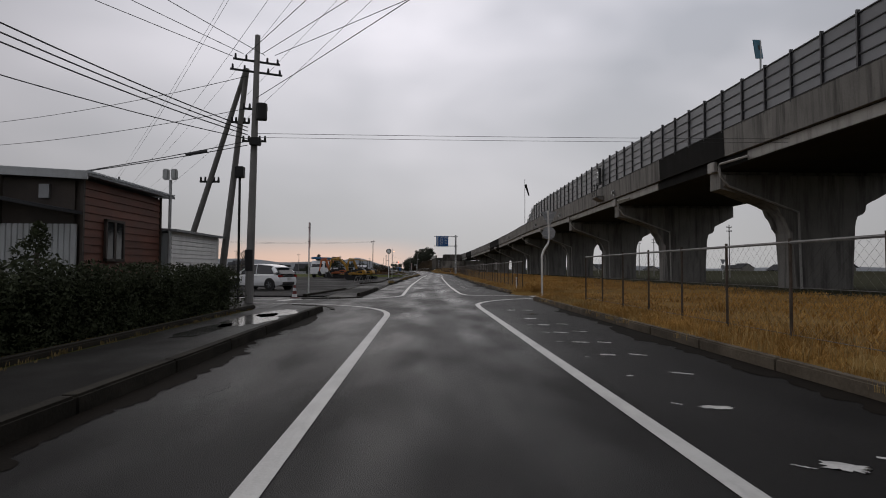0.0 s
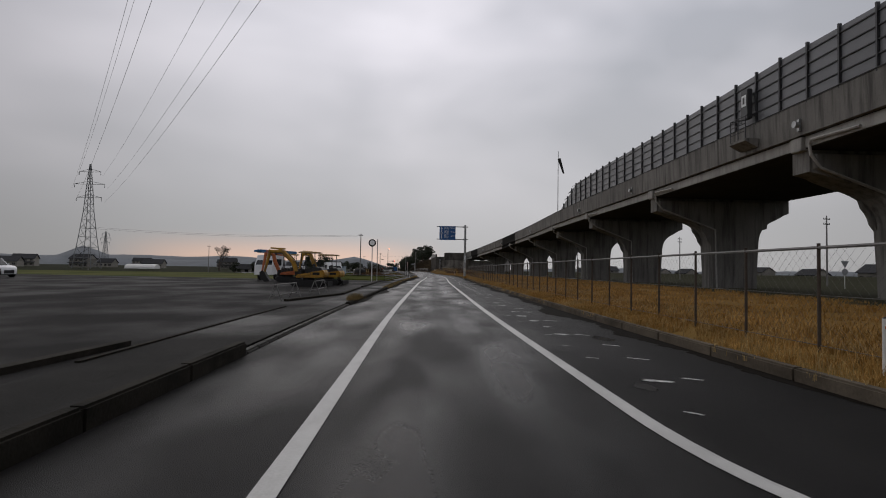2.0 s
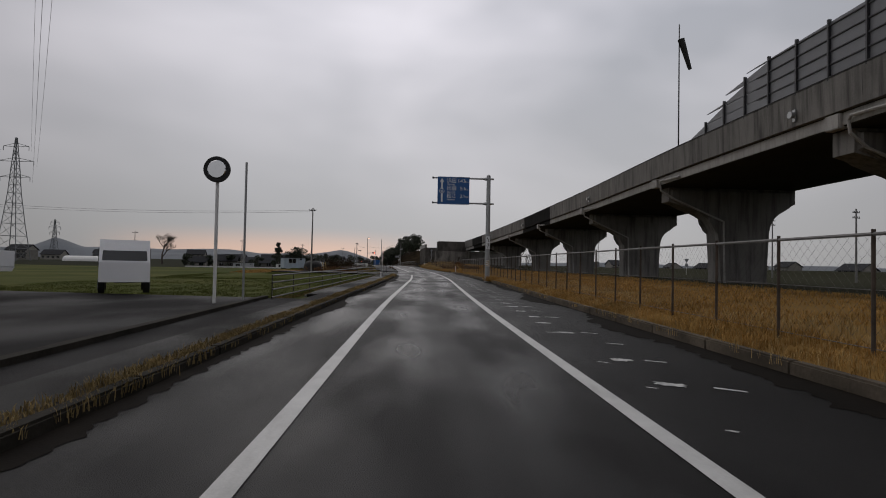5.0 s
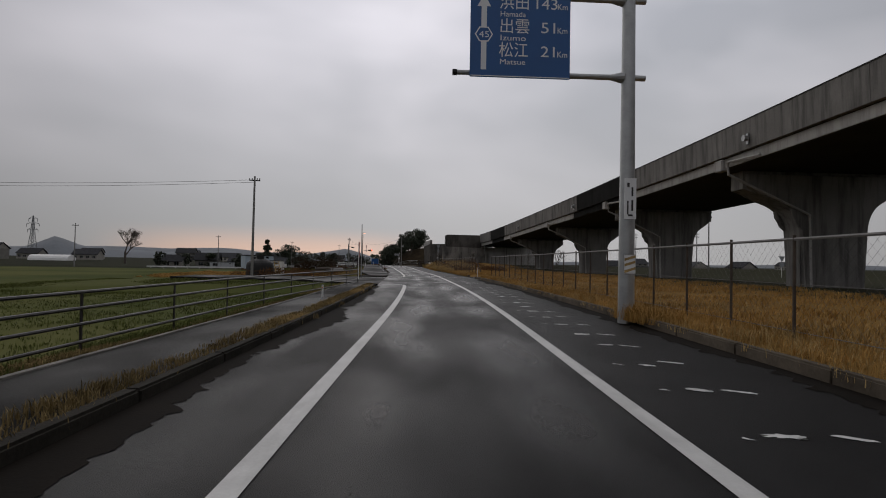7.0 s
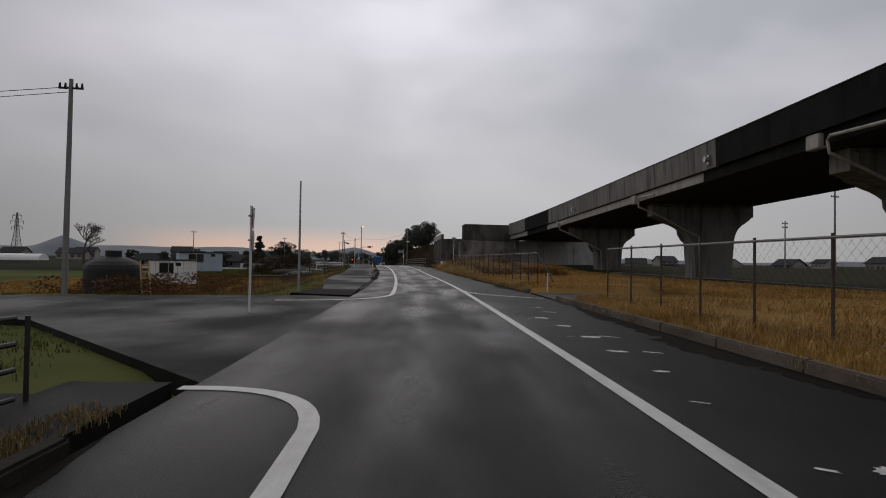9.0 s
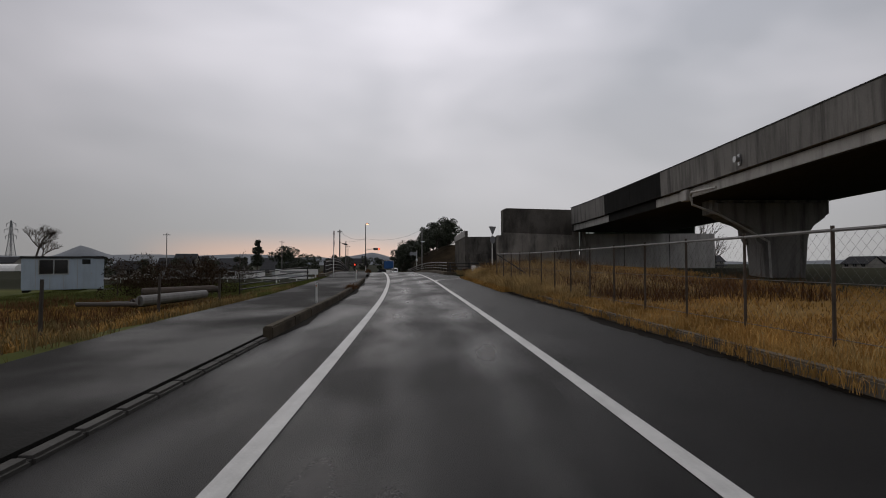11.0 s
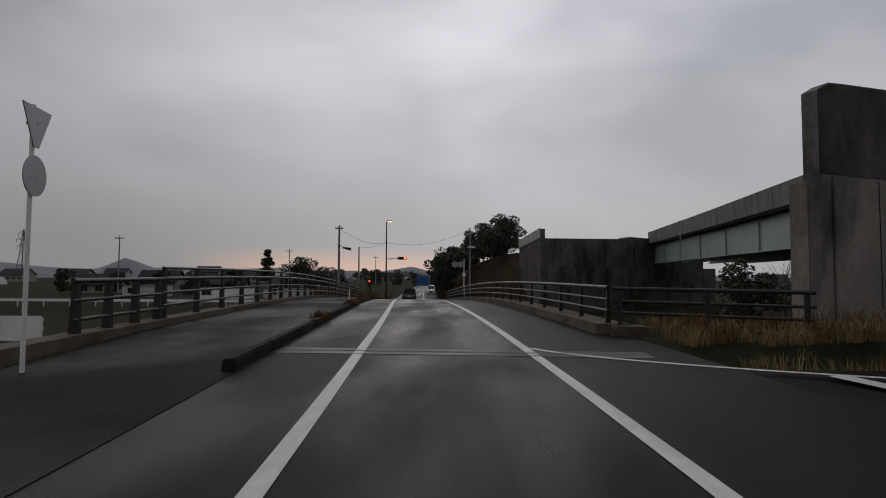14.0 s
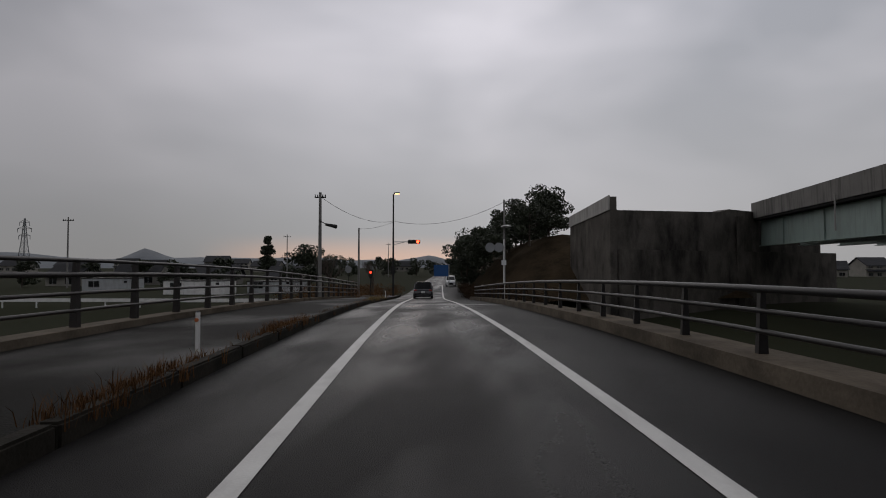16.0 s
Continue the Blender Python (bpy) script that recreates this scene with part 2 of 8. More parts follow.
M = {
    "asphalt_old": material("old_asphalt", (0.016, 0.0155, 0.0143), 0.66, spec=0.04, var=0.35, scale=0.8, fine=50, bump=0.4, wet=0.2, stain=0.4,
                            stain_scale=(0.8, 0.3, 1.0), stain_col=(0.009, 0.009, 0.007)),
    "lot": material("parking_lot_asphalt", (0.02, 0.0195, 0.019), 0.8, spec=0.05, var=0.3, scale=0.3, fine=40, bump=0.4, wet=0.15),
    "gravel": material("gravel_edge", (0.09, 0.085, 0.075), 0.8, var=0.5, scale=2.0, fine=25, bump=0.8),
    "paint": material("road_paint", (0.50, 0.50, 0.48), 0.5, var=0.12, scale=3, fine=40, bump=0.1, stain=0.35,
                      stain_scale=(2.5, 0.5, 1), stain_col=(0.2, 0.2, 0.19)),
    "paint_worn": material("worn_road_paint", (0.55, 0.55, 0.53), 0.5, var=0.2, scale=4, fine=40, bump=0.1, stain=0.45,
                           stain_scale=(4, 3, 1), stain_col=(0.06, 0.06, 0.06)),
    "water": material("puddle_water", (0.025, 0.025, 0.025), 0.16, var=0.2, fine=9, bump=0.06, spec=0.3),
    "kerb": material("kerb_concrete", (0.03, 0.027, 0.022), 0.85, spec=0.07, var=0.35, scale=1.5, fine=30, bump=0.4, stain=0.7,
                     stain_scale=(1.2, 0.7, 1.2), stain_col=(0.01, 0.01, 0.008), rnd=0.09),
    "concrete": material("viaduct_concrete", (0.19, 0.183, 0.171), 0.85, spec=0.25, var=0.2, scale=0.6, fine=14, bump=0.15, stain=0.8,
                         stain_scale=(1.6, 1.6, 0.14), stain_col=(0.055, 0.054, 0.05), rnd=0.07),
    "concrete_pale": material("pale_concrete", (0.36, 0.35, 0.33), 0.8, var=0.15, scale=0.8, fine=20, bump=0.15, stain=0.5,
                              stain_scale=(1.5, 1.5, 0.2), stain_col=(0.13, 0.125, 0.11), rnd=0.06),
    "concrete_dark": material("near_black_concrete", (0.017, 0.0166, 0.016), 0.9, spec=0.06, var=0.3, scale=0.7, fine=15, bump=0.15, stain=0.6,
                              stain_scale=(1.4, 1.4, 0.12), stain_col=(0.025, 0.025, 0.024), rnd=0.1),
    "abutment": material("weathered_abutment_concrete", (0.25, 0.232, 0.205), 0.85, spec=0.1, var=0.35, scale=0.5, fine=9, bump=0.3, stain=0.9,
                         stain_scale=(0.34, 0.34, 0.16), stain_col=(0.045, 0.043, 0.04)),
    "abutment_far": material("sooty_far_abutment_concrete", (0.105, 0.096, 0.085), 0.88, spec=0.08, var=0.35, scale=0.5, fine=9, bump=0.3, stain=0.9,
                             stain_scale=(0.34, 0.34, 0.14), stain_col=(0.02, 0.019, 0.018)),
    "barrier": material("noise_barrier_panel", (0.125, 0.13, 0.14), 0.45, metal=0.2, var=0.12, scale=1.5, fine=40, bump=0.1, rnd=0.12),
    "barrier_post": material("barrier_post_steel", (0.05, 0.051, 0.054), 0.5, metal=0.4, var=0.2, bump=0.05),
    "green_steel": material("pale_green_girder_paint", (0.27, 0.34, 0.31), 0.5, var=0.1, scale=0.6, bump=0.05, stain=0.35,
                            stain_scale=(1.2, 1.2, 0.2), stain_col=(0.12, 0.13, 0.11)),
    "galv": material("galvanised_steel", (0.36, 0.37, 0.37), 0.45, metal=0.7, var=0.15, scale=4, bump=0.05),
    "dark_steel": material("dark_weathered_steel", (0.028, 0.028, 0.028), 0.6, metal=0.1, spec=0.2, var=0.25, bump=0.1),
    "rail": material("brown_rail_paint", (0.026, 0.022, 0.021), 0.4, spec=0.3, var=0.25, scale=3, bump=0.08),
    "rail_wet": material("grey_bridge_rail", (0.02, 0.019, 0.019), 0.4, metal=0.0, spec=0.25, var=0.25, scale=3, bump=0.08),
    "white": material("white_painted_metal", (0.72, 0.72, 0.70), 0.4, var=0.06, scale=3, bump=0.03, stain=0.25,
                      stain_scale=(2, 2, 0.6), stain_col=(0.3, 0.28, 0.25)),
    "car_white": material("white_car_paint", (0.80, 0.81, 0.82), 0.25, var=0.02, bump=0.0, coat=1.0),
    "car_dark": material("dark_car_paint", (0.025, 0.027, 0.03), 0.25, var=0.1, bump=0.0, coat=1.0),
    "plastic": material("black_plastic", (0.018, 0.018, 0.019), 0.5, var=0.2, bump=0.1),
    "tyre": material("tyre_rubber", (0.015, 0.015, 0.015), 0.85, var=0.2, bump=0.3),
    "glass": material("dark_car_glass", (0.012, 0.014, 0.016), 0.05, var=0.05, bump=0.0, spec=0.7),
    "lamp_red": material("red_lens", (0.28, 0.015, 0.012), 0.2, var=0.05, bump=0.0),
    "plate": material("plate_white", (0.6, 0.6, 0.58), 0.4, var=0.05, bump=0.0),
    "yellow": material("machine_yellow_paint", (0.44, 0.235, 0.02), 0.5, var=0.2, scale=3, bump=0.08, stain=0.75,
                       stain_scale=(1.6, 1.6, 1), stain_col=(0.06, 0.04, 0.02)),
    "canopy_paint": material("faded_canopy_paint", (0.2, 0.12, 0.03), 0.6, var=0.3, scale=3, bump=0.08),
    "orange": material("faded_orange_paint", (0.46, 0.13, 0.04), 0.5, var=0.15, scale=3, bump=0.08),
    "tarp": material("blue_tarpaulin", (0.03, 0.17, 0.36), 0.5, var=0.2, scale=2, bump=0.3),
    "wood": material("red_brown_clapboard", (0.118, 0.042, 0.025), 0.65, var=0.3, scale=1.2, fine=22, bump=0.3, stain=0.45,
                     stain_scale=(0.3, 0.3, 3), stain_col=(0.05, 0.02, 0.012), rnd=0.16),
    "dark_wood": material("dark_timber", (0.045, 0.035, 0.028), 0.7, var=0.3, scale=2, bump=0.3, rnd=0.1),
    "corrugated": material("grey_corrugated_sheet", (0.40, 0.42, 0.43), 0.5, metal=0.2, var=0.12, scale=1.5, bump=0.05, stain=0.3,
                           stain_scale=(2, 2, 0.3), stain_col=(0.15, 0.13, 0.11)),
    "roof": material("roof_sheet", (0.20, 0.21, 0.215), 0.5, metal=0.2, var=0.2, scale=2, bump=0.1),
    "tile": material("grey_roof_tile", (0.04, 0.041, 0.044), 0.8, spec=0.08, var=0.3, scale=1, bump=0.2, rnd=0.25),
    "plaster": material("house_plaster", (0.25, 0.24, 0.215), 0.85, spec=0.1, var=0.15, scale=0.7, bump=0.1, rnd=0.3),
    "cabin": material("pale_blue_site_cabin_panel", (0.36, 0.43, 0.50), 0.5, var=0.08, scale=1, bump=0.05, stain=0.25,
                      stain_scale=(2, 2, 0.3), stain_col=(0.2, 0.2, 0.18)),
    "pole": material("concrete_pole", (0.20, 0.195, 0.185), 0.75, var=0.15, scale=2, bump=0.15, stain=0.4,
                     stain_scale=(3, 3, 0.3), stain_col=(0.08, 0.075, 0.07)),
    "wire": material("black_cable", (0.03, 0.03, 0.032), 0.6, var=0.1, bump=0.0),
    "blue_sign": material("blue_sign_sheet", (0.008, 0.085, 0.27), 0.35, var=0.06, scale=2, bump=0.0),
    "teal_sign": material("faded_teal_sign_sheet", (0.02, 0.13, 0.2), 0.4, var=0.08, scale=2, bump=0.0),
    "sign_white": material("sign_white_sheet", (0.72, 0.74, 0.75), 0.35, var=0.03, bump=0.0),
    "sign_red": material("sign_red_sheet", (0.42, 0.02, 0.02), 0.35, var=0.05, bump=0.0),
    "sign_back": material("sign_back_aluminium", (0.26, 0.27, 0.28), 0.45, metal=0.5, var=0.1, bump=0.02),
    "mirror": material("mirror_face", (0.75, 0.76, 0.77), 0.04, metal=1.0, var=0.02, bump=0.0),
    "cone_red": material("cone_red", (0.16, 0.03, 0.025), 0.5, var=0.1, bump=0.05),
    "straw": material("dry_golden_grass", (0.36, 0.215, 0.07), 0.95, spec=0.05, var=0.45, scale=0.6, fine=6, bump=0.0),
    "straw_pale": material("pale_dry_grass", (0.38, 0.27, 0.12), 0.95, spec=0.05, var=0.45, scale=0.8, fine=6, bump=0.0),
    "rust_weed": material("rust_brown_weed", (0.115, 0.06, 0.028), 0.95, spec=0.05, var=0.45, scale=0.8, fine=6, bump=0.0),
    "green": material("field_grass", (0.1, 0.113, 0.034), 0.95, spec=0.05, var=0.45, scale=0.5, fine=5, bump=0.0),
    # hedge core: the darkness between leaves is put into a near-black colour
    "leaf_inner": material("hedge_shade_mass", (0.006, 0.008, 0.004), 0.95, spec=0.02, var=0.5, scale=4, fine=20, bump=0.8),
    "plinth": material("rain_stained_plinth", (0.12, 0.10, 0.076), 0.85, spec=0.08, var=0.35, scale=1.2, fine=20, bump=0.3, stain=0.6, stain_scale=(1.0, 0.5, 1.0), stain_col=(0.03, 0.025, 0.02)),
    "band_dark": material("dark_wet_gutter", (0.012, 0.0115, 0.011), 0.5, spec=0.08, var=0.35, scale=2, fine=40, bump=0.3),
    "band": material("wet_concrete_band", (0.05, 0.048, 0.044), 0.5, spec=0.1, var=0.3, scale=2, fine=40, bump=0.3, wet=0.2),
    "fence_post": material("rusty_fence_post", (0.08, 0.064, 0.052), 0.8, spec=0.15, var=0.35, scale=4, bump=0.2),
    "dull_grass": material("dull_winter_grass", (0.21, 0.155, 0.07), 0.95, spec=0.05, var=0.5, scale=0.8, fine=6, bump=0.0),
    "scrub": material("dark_dead_bramble", (0.042, 0.028, 0.018), 0.95, spec=0.04, var=0.6, scale=1.2, fine=8, bump=0.0),
    "mud": material("wet_roadside_mud", (0.0115, 0.0095, 0.0075), 0.8, spec=0.035, var=0.4, scale=2.5, fine=30, bump=0.15),
    "leaf": material("hedge_leaf", (0.042, 0.05, 0.027), 0.75, spec=0.12, var=0.45, scale=3, fine=12, bump=0.0),
    "leaf_tree": material("evergreen_leaf", (0.028, 0.036, 0.018), 0.65, var=0.45, scale=0.6, fine=8, bump=0.0),
    "hill_earth": material("brown_hillside_grass", (0.034, 0.025, 0.015), 0.95, spec=0.03, var=0.5, scale=0.5, fine=4, bump=0.6),
    "bark": material("bark", (0.075, 0.06, 0.048), 0.9, var=0.3, scale=4, bump=0.4),
    # distance haze is put into the hills' pale bluish base colour
    "hill": material("haze_pale_hill", (0.14, 0.155, 0.17), 0.95, var=0.2, scale=0.02, fine=0.2, bump=0.0),
    "pylon": material("pylon_steel", (0.17, 0.18, 0.185), 0.5, metal=0.4, var=0.1, bump=0.0),
    "red_light": glow("red_signal_lens", (1.0, 0.06, 0.02), 9.0),
    "amber_light": glow("sodium_lamp_lens", (1.0, 0.42, 0.18), 5.0),
    "tail_light": glow("small_red_light", (1.0, 0.05, 0.02), 3.0),
    "lens_dark": material("unlit_lens", (0.03, 0.03, 0.03), 0.2, var=0.1, bump=0.0),
    # the deck underside's shade is put into this dark base colour
    "soffit": material("shade_dark_soffit", (0.05, 0.049, 0.046), 0.9, spec=0.08, var=0.2, scale=0.5, bump=0.1),
    "mesh_wire": material("fence_mesh_wire", (0.12, 0.115, 0.105), 0.6, metal=0.2, var=0.1, bump=0.0),
    "edging_pale": material("pale_concrete_edging", (0.2, 0.19, 0.17), 0.85, spec=0.15, var=0.35, scale=1.5, bump=0.3, stain=0.6, stain_scale=(1.2, 1.0, 1), stain_col=(0.05, 0.048, 0.04)),
    "kerb_brown": material("brown_stained_kerb", (0.07, 0.058, 0.042), 0.85, spec=0.08, var=0.4, scale=1.5, fine=30, bump=0.4, stain=0.6, stain_scale=(1.2, 0.7, 1.2), stain_col=(0.025, 0.021, 0.015), rnd=0.12),
    "flush": material("worn_pale_kerb", (0.075, 0.072, 0.066), 0.8, spec=0.15, var=0.3, scale=2, bump=0.3, stain=0.4, stain_scale=(1.5, 1.0, 1), stain_col=(0.05, 0.048, 0.042), rnd=0.25),
    "rubber_joint": material("steel_joint", (0.24, 0.24, 0.23), 0.5, metal=0.3, var=0.2, scale=6, bump=0.2),
}



def asphalt_material():
    """Rain-wet road: smoother, wetter wheel tracks (lane offset in the u of the map "lane"), soft blotches, stone grain and hairline cracks."""
    m = material("wet_asphalt", (0.0155, 0.015, 0.0146), 0.5, spec=0.05, var=0.3, scale=0.9, fine=110, bump=0.5, stain=0.3,
                 stain_scale=(0.7, 0.35, 1.0), stain_col=(0.008, 0.008, 0.0085))
    n, l = m.node_tree.nodes, m.node_tree.links
    b = n["Principled BSDF"]
    lane = n.new("ShaderNodeUVMap")
    lane.uv_map = "lane"
    su = n.new("ShaderNodeSeparateXYZ")
    l.new(lane.outputs["UV"], su.inputs[0])
    across = n.new("ShaderNodeMapRange")
    across.inputs["From Min"].default_value, across.inputs["From Max"].default_value = -4.2, 4.2
    l.new(su.outputs["X"], across.inputs["Value"])
    track = n.new("ShaderNodeValToRGB")
    els = track.color_ramp.elements
    els[0].position, els[0].color = 0.0, (0.5, 0.5, 0.5, 1)
    els[1].position, els[1].color = 1.0, (0.0, 0.0, 0.0, 1)
    for at, v in ((0.2, 0.75), (0.32, 0.4), (0.385, 0.95), (0.44, 1.0), (0.48, 0.45), (0.52, 0.4), (0.56, 0.95), (0.61, 1.0), (0.67, 0.4), (0.76, 0.12)):
        e = els.new(at)
        e.color = (v, v, v, 1)
    l.new(across.outputs["Result"], track.inputs["Fac"])
    geo = n.new("ShaderNodeNewGeometry")
    mp = n.new("ShaderNodeMapping")
    mp.inputs["Scale"].default_value = (1.0, 0.3, 1.0)
    l.new(geo.outputs["Position"], mp.inputs["Vector"])
    soft = n.new("ShaderNodeTexNoise")
    soft.inputs["Scale"].default_value, soft.inputs["Detail"].default_value, soft.inputs["Roughness"].default_value = 0.8, 2.5, 0.45
    l.new(mp.outputs["Vector"], soft.inputs["Vector"])
    blot = n.new("ShaderNodeMapRange")
    blot.inputs["From Min"].default_value, blot.inputs["From Max"].default_value = 0.36, 0.66
    l.new(soft.outputs["Fac"], blot.inputs["Value"])
    wet = n.new("ShaderNodeMath")
    wet.operation = "MULTIPLY"
    l.new(track.outputs["Color"], wet.inputs[0])
    l.new(blot.outputs["Result"], wet.inputs[1])
    grain = n.new("ShaderNodeTexNoise")
    grain.inputs["Scale"].default_value, grain.inputs["Detail"].default_value = 45.0, 3.0
    l.new(geo.outputs["Position"], grain.inputs["Vector"])
    for name, lo, hi in (("Roughness", 0.44, 0.17), ("Specular IOR Level", 0.042, 0.15)):
        mr = n.new("ShaderNodeMapRange")
        mr.inputs["To Min"].default_value, mr.inputs["To Max"].default_value = lo, hi
        l.new(wet.outputs[0], mr.inputs["Value"])
        out = mr.outputs["Result"]
        if name == "Roughness":
            rough = n.new("ShaderNodeMath")
            rough.operation = "MULTIPLY_ADD"
            l.new(grain.outputs["Fac"], rough.inputs[0])
            rough.inputs[1].default_value = 0.08
            l.new(out, rough.inputs[2])
            out = rough.outputs[0]
        l.new(out, b.inputs[name])
    return m


M["asphalt"] = asphalt_material()

# ground: dry grass on the viaduct side, green fields on the other, earth between
gm = material("field_ground", (0.1, 0.09, 0.04), 1.0, spec=0.02, var=0.35, scale=0.35, fine=9, bump=0.6)
gn, gl = gm.node_tree.nodes, gm.node_tree.links
gb = gn["Principled BSDF"]
geo = gn.new("ShaderNodeNewGeometry")
gs = gn.new("ShaderNodeSeparateXYZ")
gl.new(geo.outputs["Position"], gs.inputs["Vector"])
wob = gn.new("ShaderNodeTexNoise")
wob.inputs["Scale"].default_value, wob.inputs["Detail"].default_value = 0.12, 4.0
gl.new(geo.outputs["Position"], wob.inputs["Vector"])
shift = gn.new("ShaderNodeMath")
shift.operation = "MULTIPLY_ADD"
gl.new(wob.outputs["Fac"], shift.inputs[0])
shift.inputs[1].default_value = 10.0
gl.new(gs.outputs["X"], shift.inputs[2])
sidemap = gn.new("ShaderNodeMapRange")
sidemap.inputs["From Min"].default_value, sidemap.inputs["From Max"].default_value = 3.0, 10.5
gl.new(shift.outputs[0], sidemap.inputs["Value"])
gmix = gn.new("ShaderNodeMix")
gmix.data_type = "RGBA"
greenramp = gn.new("ShaderNodeValToRGB")
greenramp.color_ramp.elements[0].position, greenramp.color_ramp.elements[0].color = 0.36, (0.052, 0.066, 0.019, 1)
greenramp.color_ramp.elements[1].position, greenramp.color_ramp.elements[1].color = 0.62, (0.098, 0.1, 0.034, 1)
fieldnoise = gn.new("ShaderNodeTexNoise")
fieldnoise.inputs["Scale"].default_value, fieldnoise.inputs["Detail"].default_value = 0.09, 8.0
gl.new(geo.outputs["Position"], fieldnoise.inputs["Vector"])
gl.new(fieldnoise.outputs["Fac"], greenramp.inputs["Fac"])
goldramp = gn.new("ShaderNodeValToRGB")
goldramp.color_ramp.elements[0].position, goldramp.color_ramp.elements[0].color = 0.36, (0.17, 0.10, 0.032, 1)
goldramp.color_ramp.elements[1].position, goldramp.color_ramp.elements[1].color = 0.66, (0.25, 0.15, 0.05, 1)
gl.new(fieldnoise.outputs["Fac"], goldramp.inputs["Fac"])
gl.new(sidemap.outputs["Result"], gmix.inputs[0])
gl.new(greenramp.outputs["Color"], gmix.inputs[6])
gl.new(goldramp.outputs["Color"], gmix.inputs[7])
# past the river the land is dull olive on both sides
faraway = gn.new("ShaderNodeMapRange")
faraway.inputs["From Min"].default_value, faraway.inputs["From Max"].default_value = 181.0, 184.5
gl.new(gs.outputs["Y"], faraway.inputs["Value"])
gfar = gn.new("ShaderNodeMix")
gfar.data_type = "RGBA"
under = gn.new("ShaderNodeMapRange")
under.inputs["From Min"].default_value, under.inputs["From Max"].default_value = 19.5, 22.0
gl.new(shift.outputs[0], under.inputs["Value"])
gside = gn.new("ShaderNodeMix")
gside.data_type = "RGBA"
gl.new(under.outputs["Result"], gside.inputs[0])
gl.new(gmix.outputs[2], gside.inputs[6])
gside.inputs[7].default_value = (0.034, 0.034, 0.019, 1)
gl.new(faraway.outputs["Result"], gfar.inputs[0])
gl.new(gside.outputs[2], gfar.inputs[6])
gfar.inputs[7].default_value = (0.026, 0.028, 0.017, 1)
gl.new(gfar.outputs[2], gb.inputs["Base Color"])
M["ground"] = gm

# ---- plan of the road ----
CX = [(-80, -0.1), (5, 0.0), (42, 0.0), (49, 0.12), (81, 0.7), (94, 1.15), (107, 1.62), (120, 1.68), (138, 1.3), (145, 1.05), (158, 0.34),
      (165, -0.13), (176.6, -1.08), (186, -2.1), (195, -3.2), (199, -3.75), (220, -6.7), (246, -10.2), (300, -16), (420, -27), (900, -70)]
RZ = [(-80, 0), (160, 0), (165, 0.02), (170, 0.08), (176, 0.19), (181, 0.27), (188, 0.34), (195, 0.40), (202, 0.40), (210, 0.28),
      (220, -0.05), (230, -0.5), (240, -1.0), (250, -1.4), (270, -1.7), (900, -1.8)]
EDGE = [(-60, 16.8), (40, 16.6), (69, 16.7), (100, 16.1), (140, 15.8), (192, 15.4)]
TOP = [(-60, 9.25), (90, 9.25), (105, 9.2), (135, 8.45), (160, 7.65), (192, 6.3)]


def along(table, y):
    xs, vs = zip(*table)
    return float(sum(np.interp(y + d, xs, vs) * w for d, w in ((-5, 0.2), (-2.5, 0.2), (0, 0.2), (2.5, 0.2), (5, 0.2))))


def cx(y):
    return along(CX, y)


def rz(y):
    return along(RZ, y)


def P(y, off, z=0.0):
    return Vector((cx(y) + off, y, rz(y) + z))


# ---- building helpers ----


def add_mesh(name, bm, mat, parent=None, smooth=False):
    me = bpy.data.meshes.new(name)
    bmesh.ops.recalc_face_normals(bm, faces=bm.faces[:])
    bm.to_mesh(me)
    bm.free()
    me.materials.append(M[mat])
    if smooth:
        for p in me.polygons:
            p.use_smooth = True
        me.set_sharp_from_angle(angle=radians(38))
    ob = new(name, me)
    if parent is not None:
        ob.parent = parent
    return ob


def part(name, bm, mat, parent, label="", smooth=False):
    ob = add_mesh(name, bm, mat, parent, smooth)
    if label:
        tagged(ob, label)
    return ob


def raw(name, verts, faces, mat, parent=None, smooth=False):
    me = bpy.data.meshes.new(name)
    me.from_pydata([tuple(v) for v in verts], [], faces)
    me.materials.append(M[mat])
    if smooth:
        for p in me.polygons:
            p.use_smooth = True
    ob = new(name, me)
    if parent is not None:
        ob.parent = parent
    return ob


def thing(name, label, category, m=None, group="", kind=""):
    e = new(name)
    e.empty_display_size = 0.2
    if m is not None:
        e.matrix_world = m
    return tagged(e, label, category, group, kind)


def box(bm, x0, x1, y0, y1, z0, z1, bev=0.0):
    r = bmesh.ops.create_cube(bm, size=1.0)
    vs = r["verts"]
    for v in vs:
        v.co = Vector(((x0 + x1) / 2 + v.co.x * (x1 - x0), (y0 + y1) / 2 + v.co.y * (y1 - y0), (z0 + z1) / 2 + v.co.z * (z1 - z0)))
    if bev:
        es = list({e for v in vs for e in v.link_edges})
        bmesh.ops.bevel(bm, geom=es, offset=bev, segments=2, affect="EDGES", clamp_overlap=True)
    return bm


def B(x0, x1, y0, y1, z0, z1, bev=0.0):
    return box(bmesh.new(), x0, x1, y0, y1, z0, z1, bev)


def rod(bm, a, b, r, r2=None, seg=8, cap=True):
    a, b = Vector(a), Vector(b)
    d = b - a
    q = d.to_track_quat("Z", "Y").to_matrix().to_4x4()
    bmesh.ops.create_cone(bm, cap_ends=cap, segments=seg, radius1=r, radius2=r if r2 is None else r2, depth=d.length,
                          matrix=Matrix.Translation((a + b) / 2) @ q)
    return bm


def R(a, b, r, r2=None, seg=8):
    return rod(bmesh.new(), a, b, r, r2, seg)


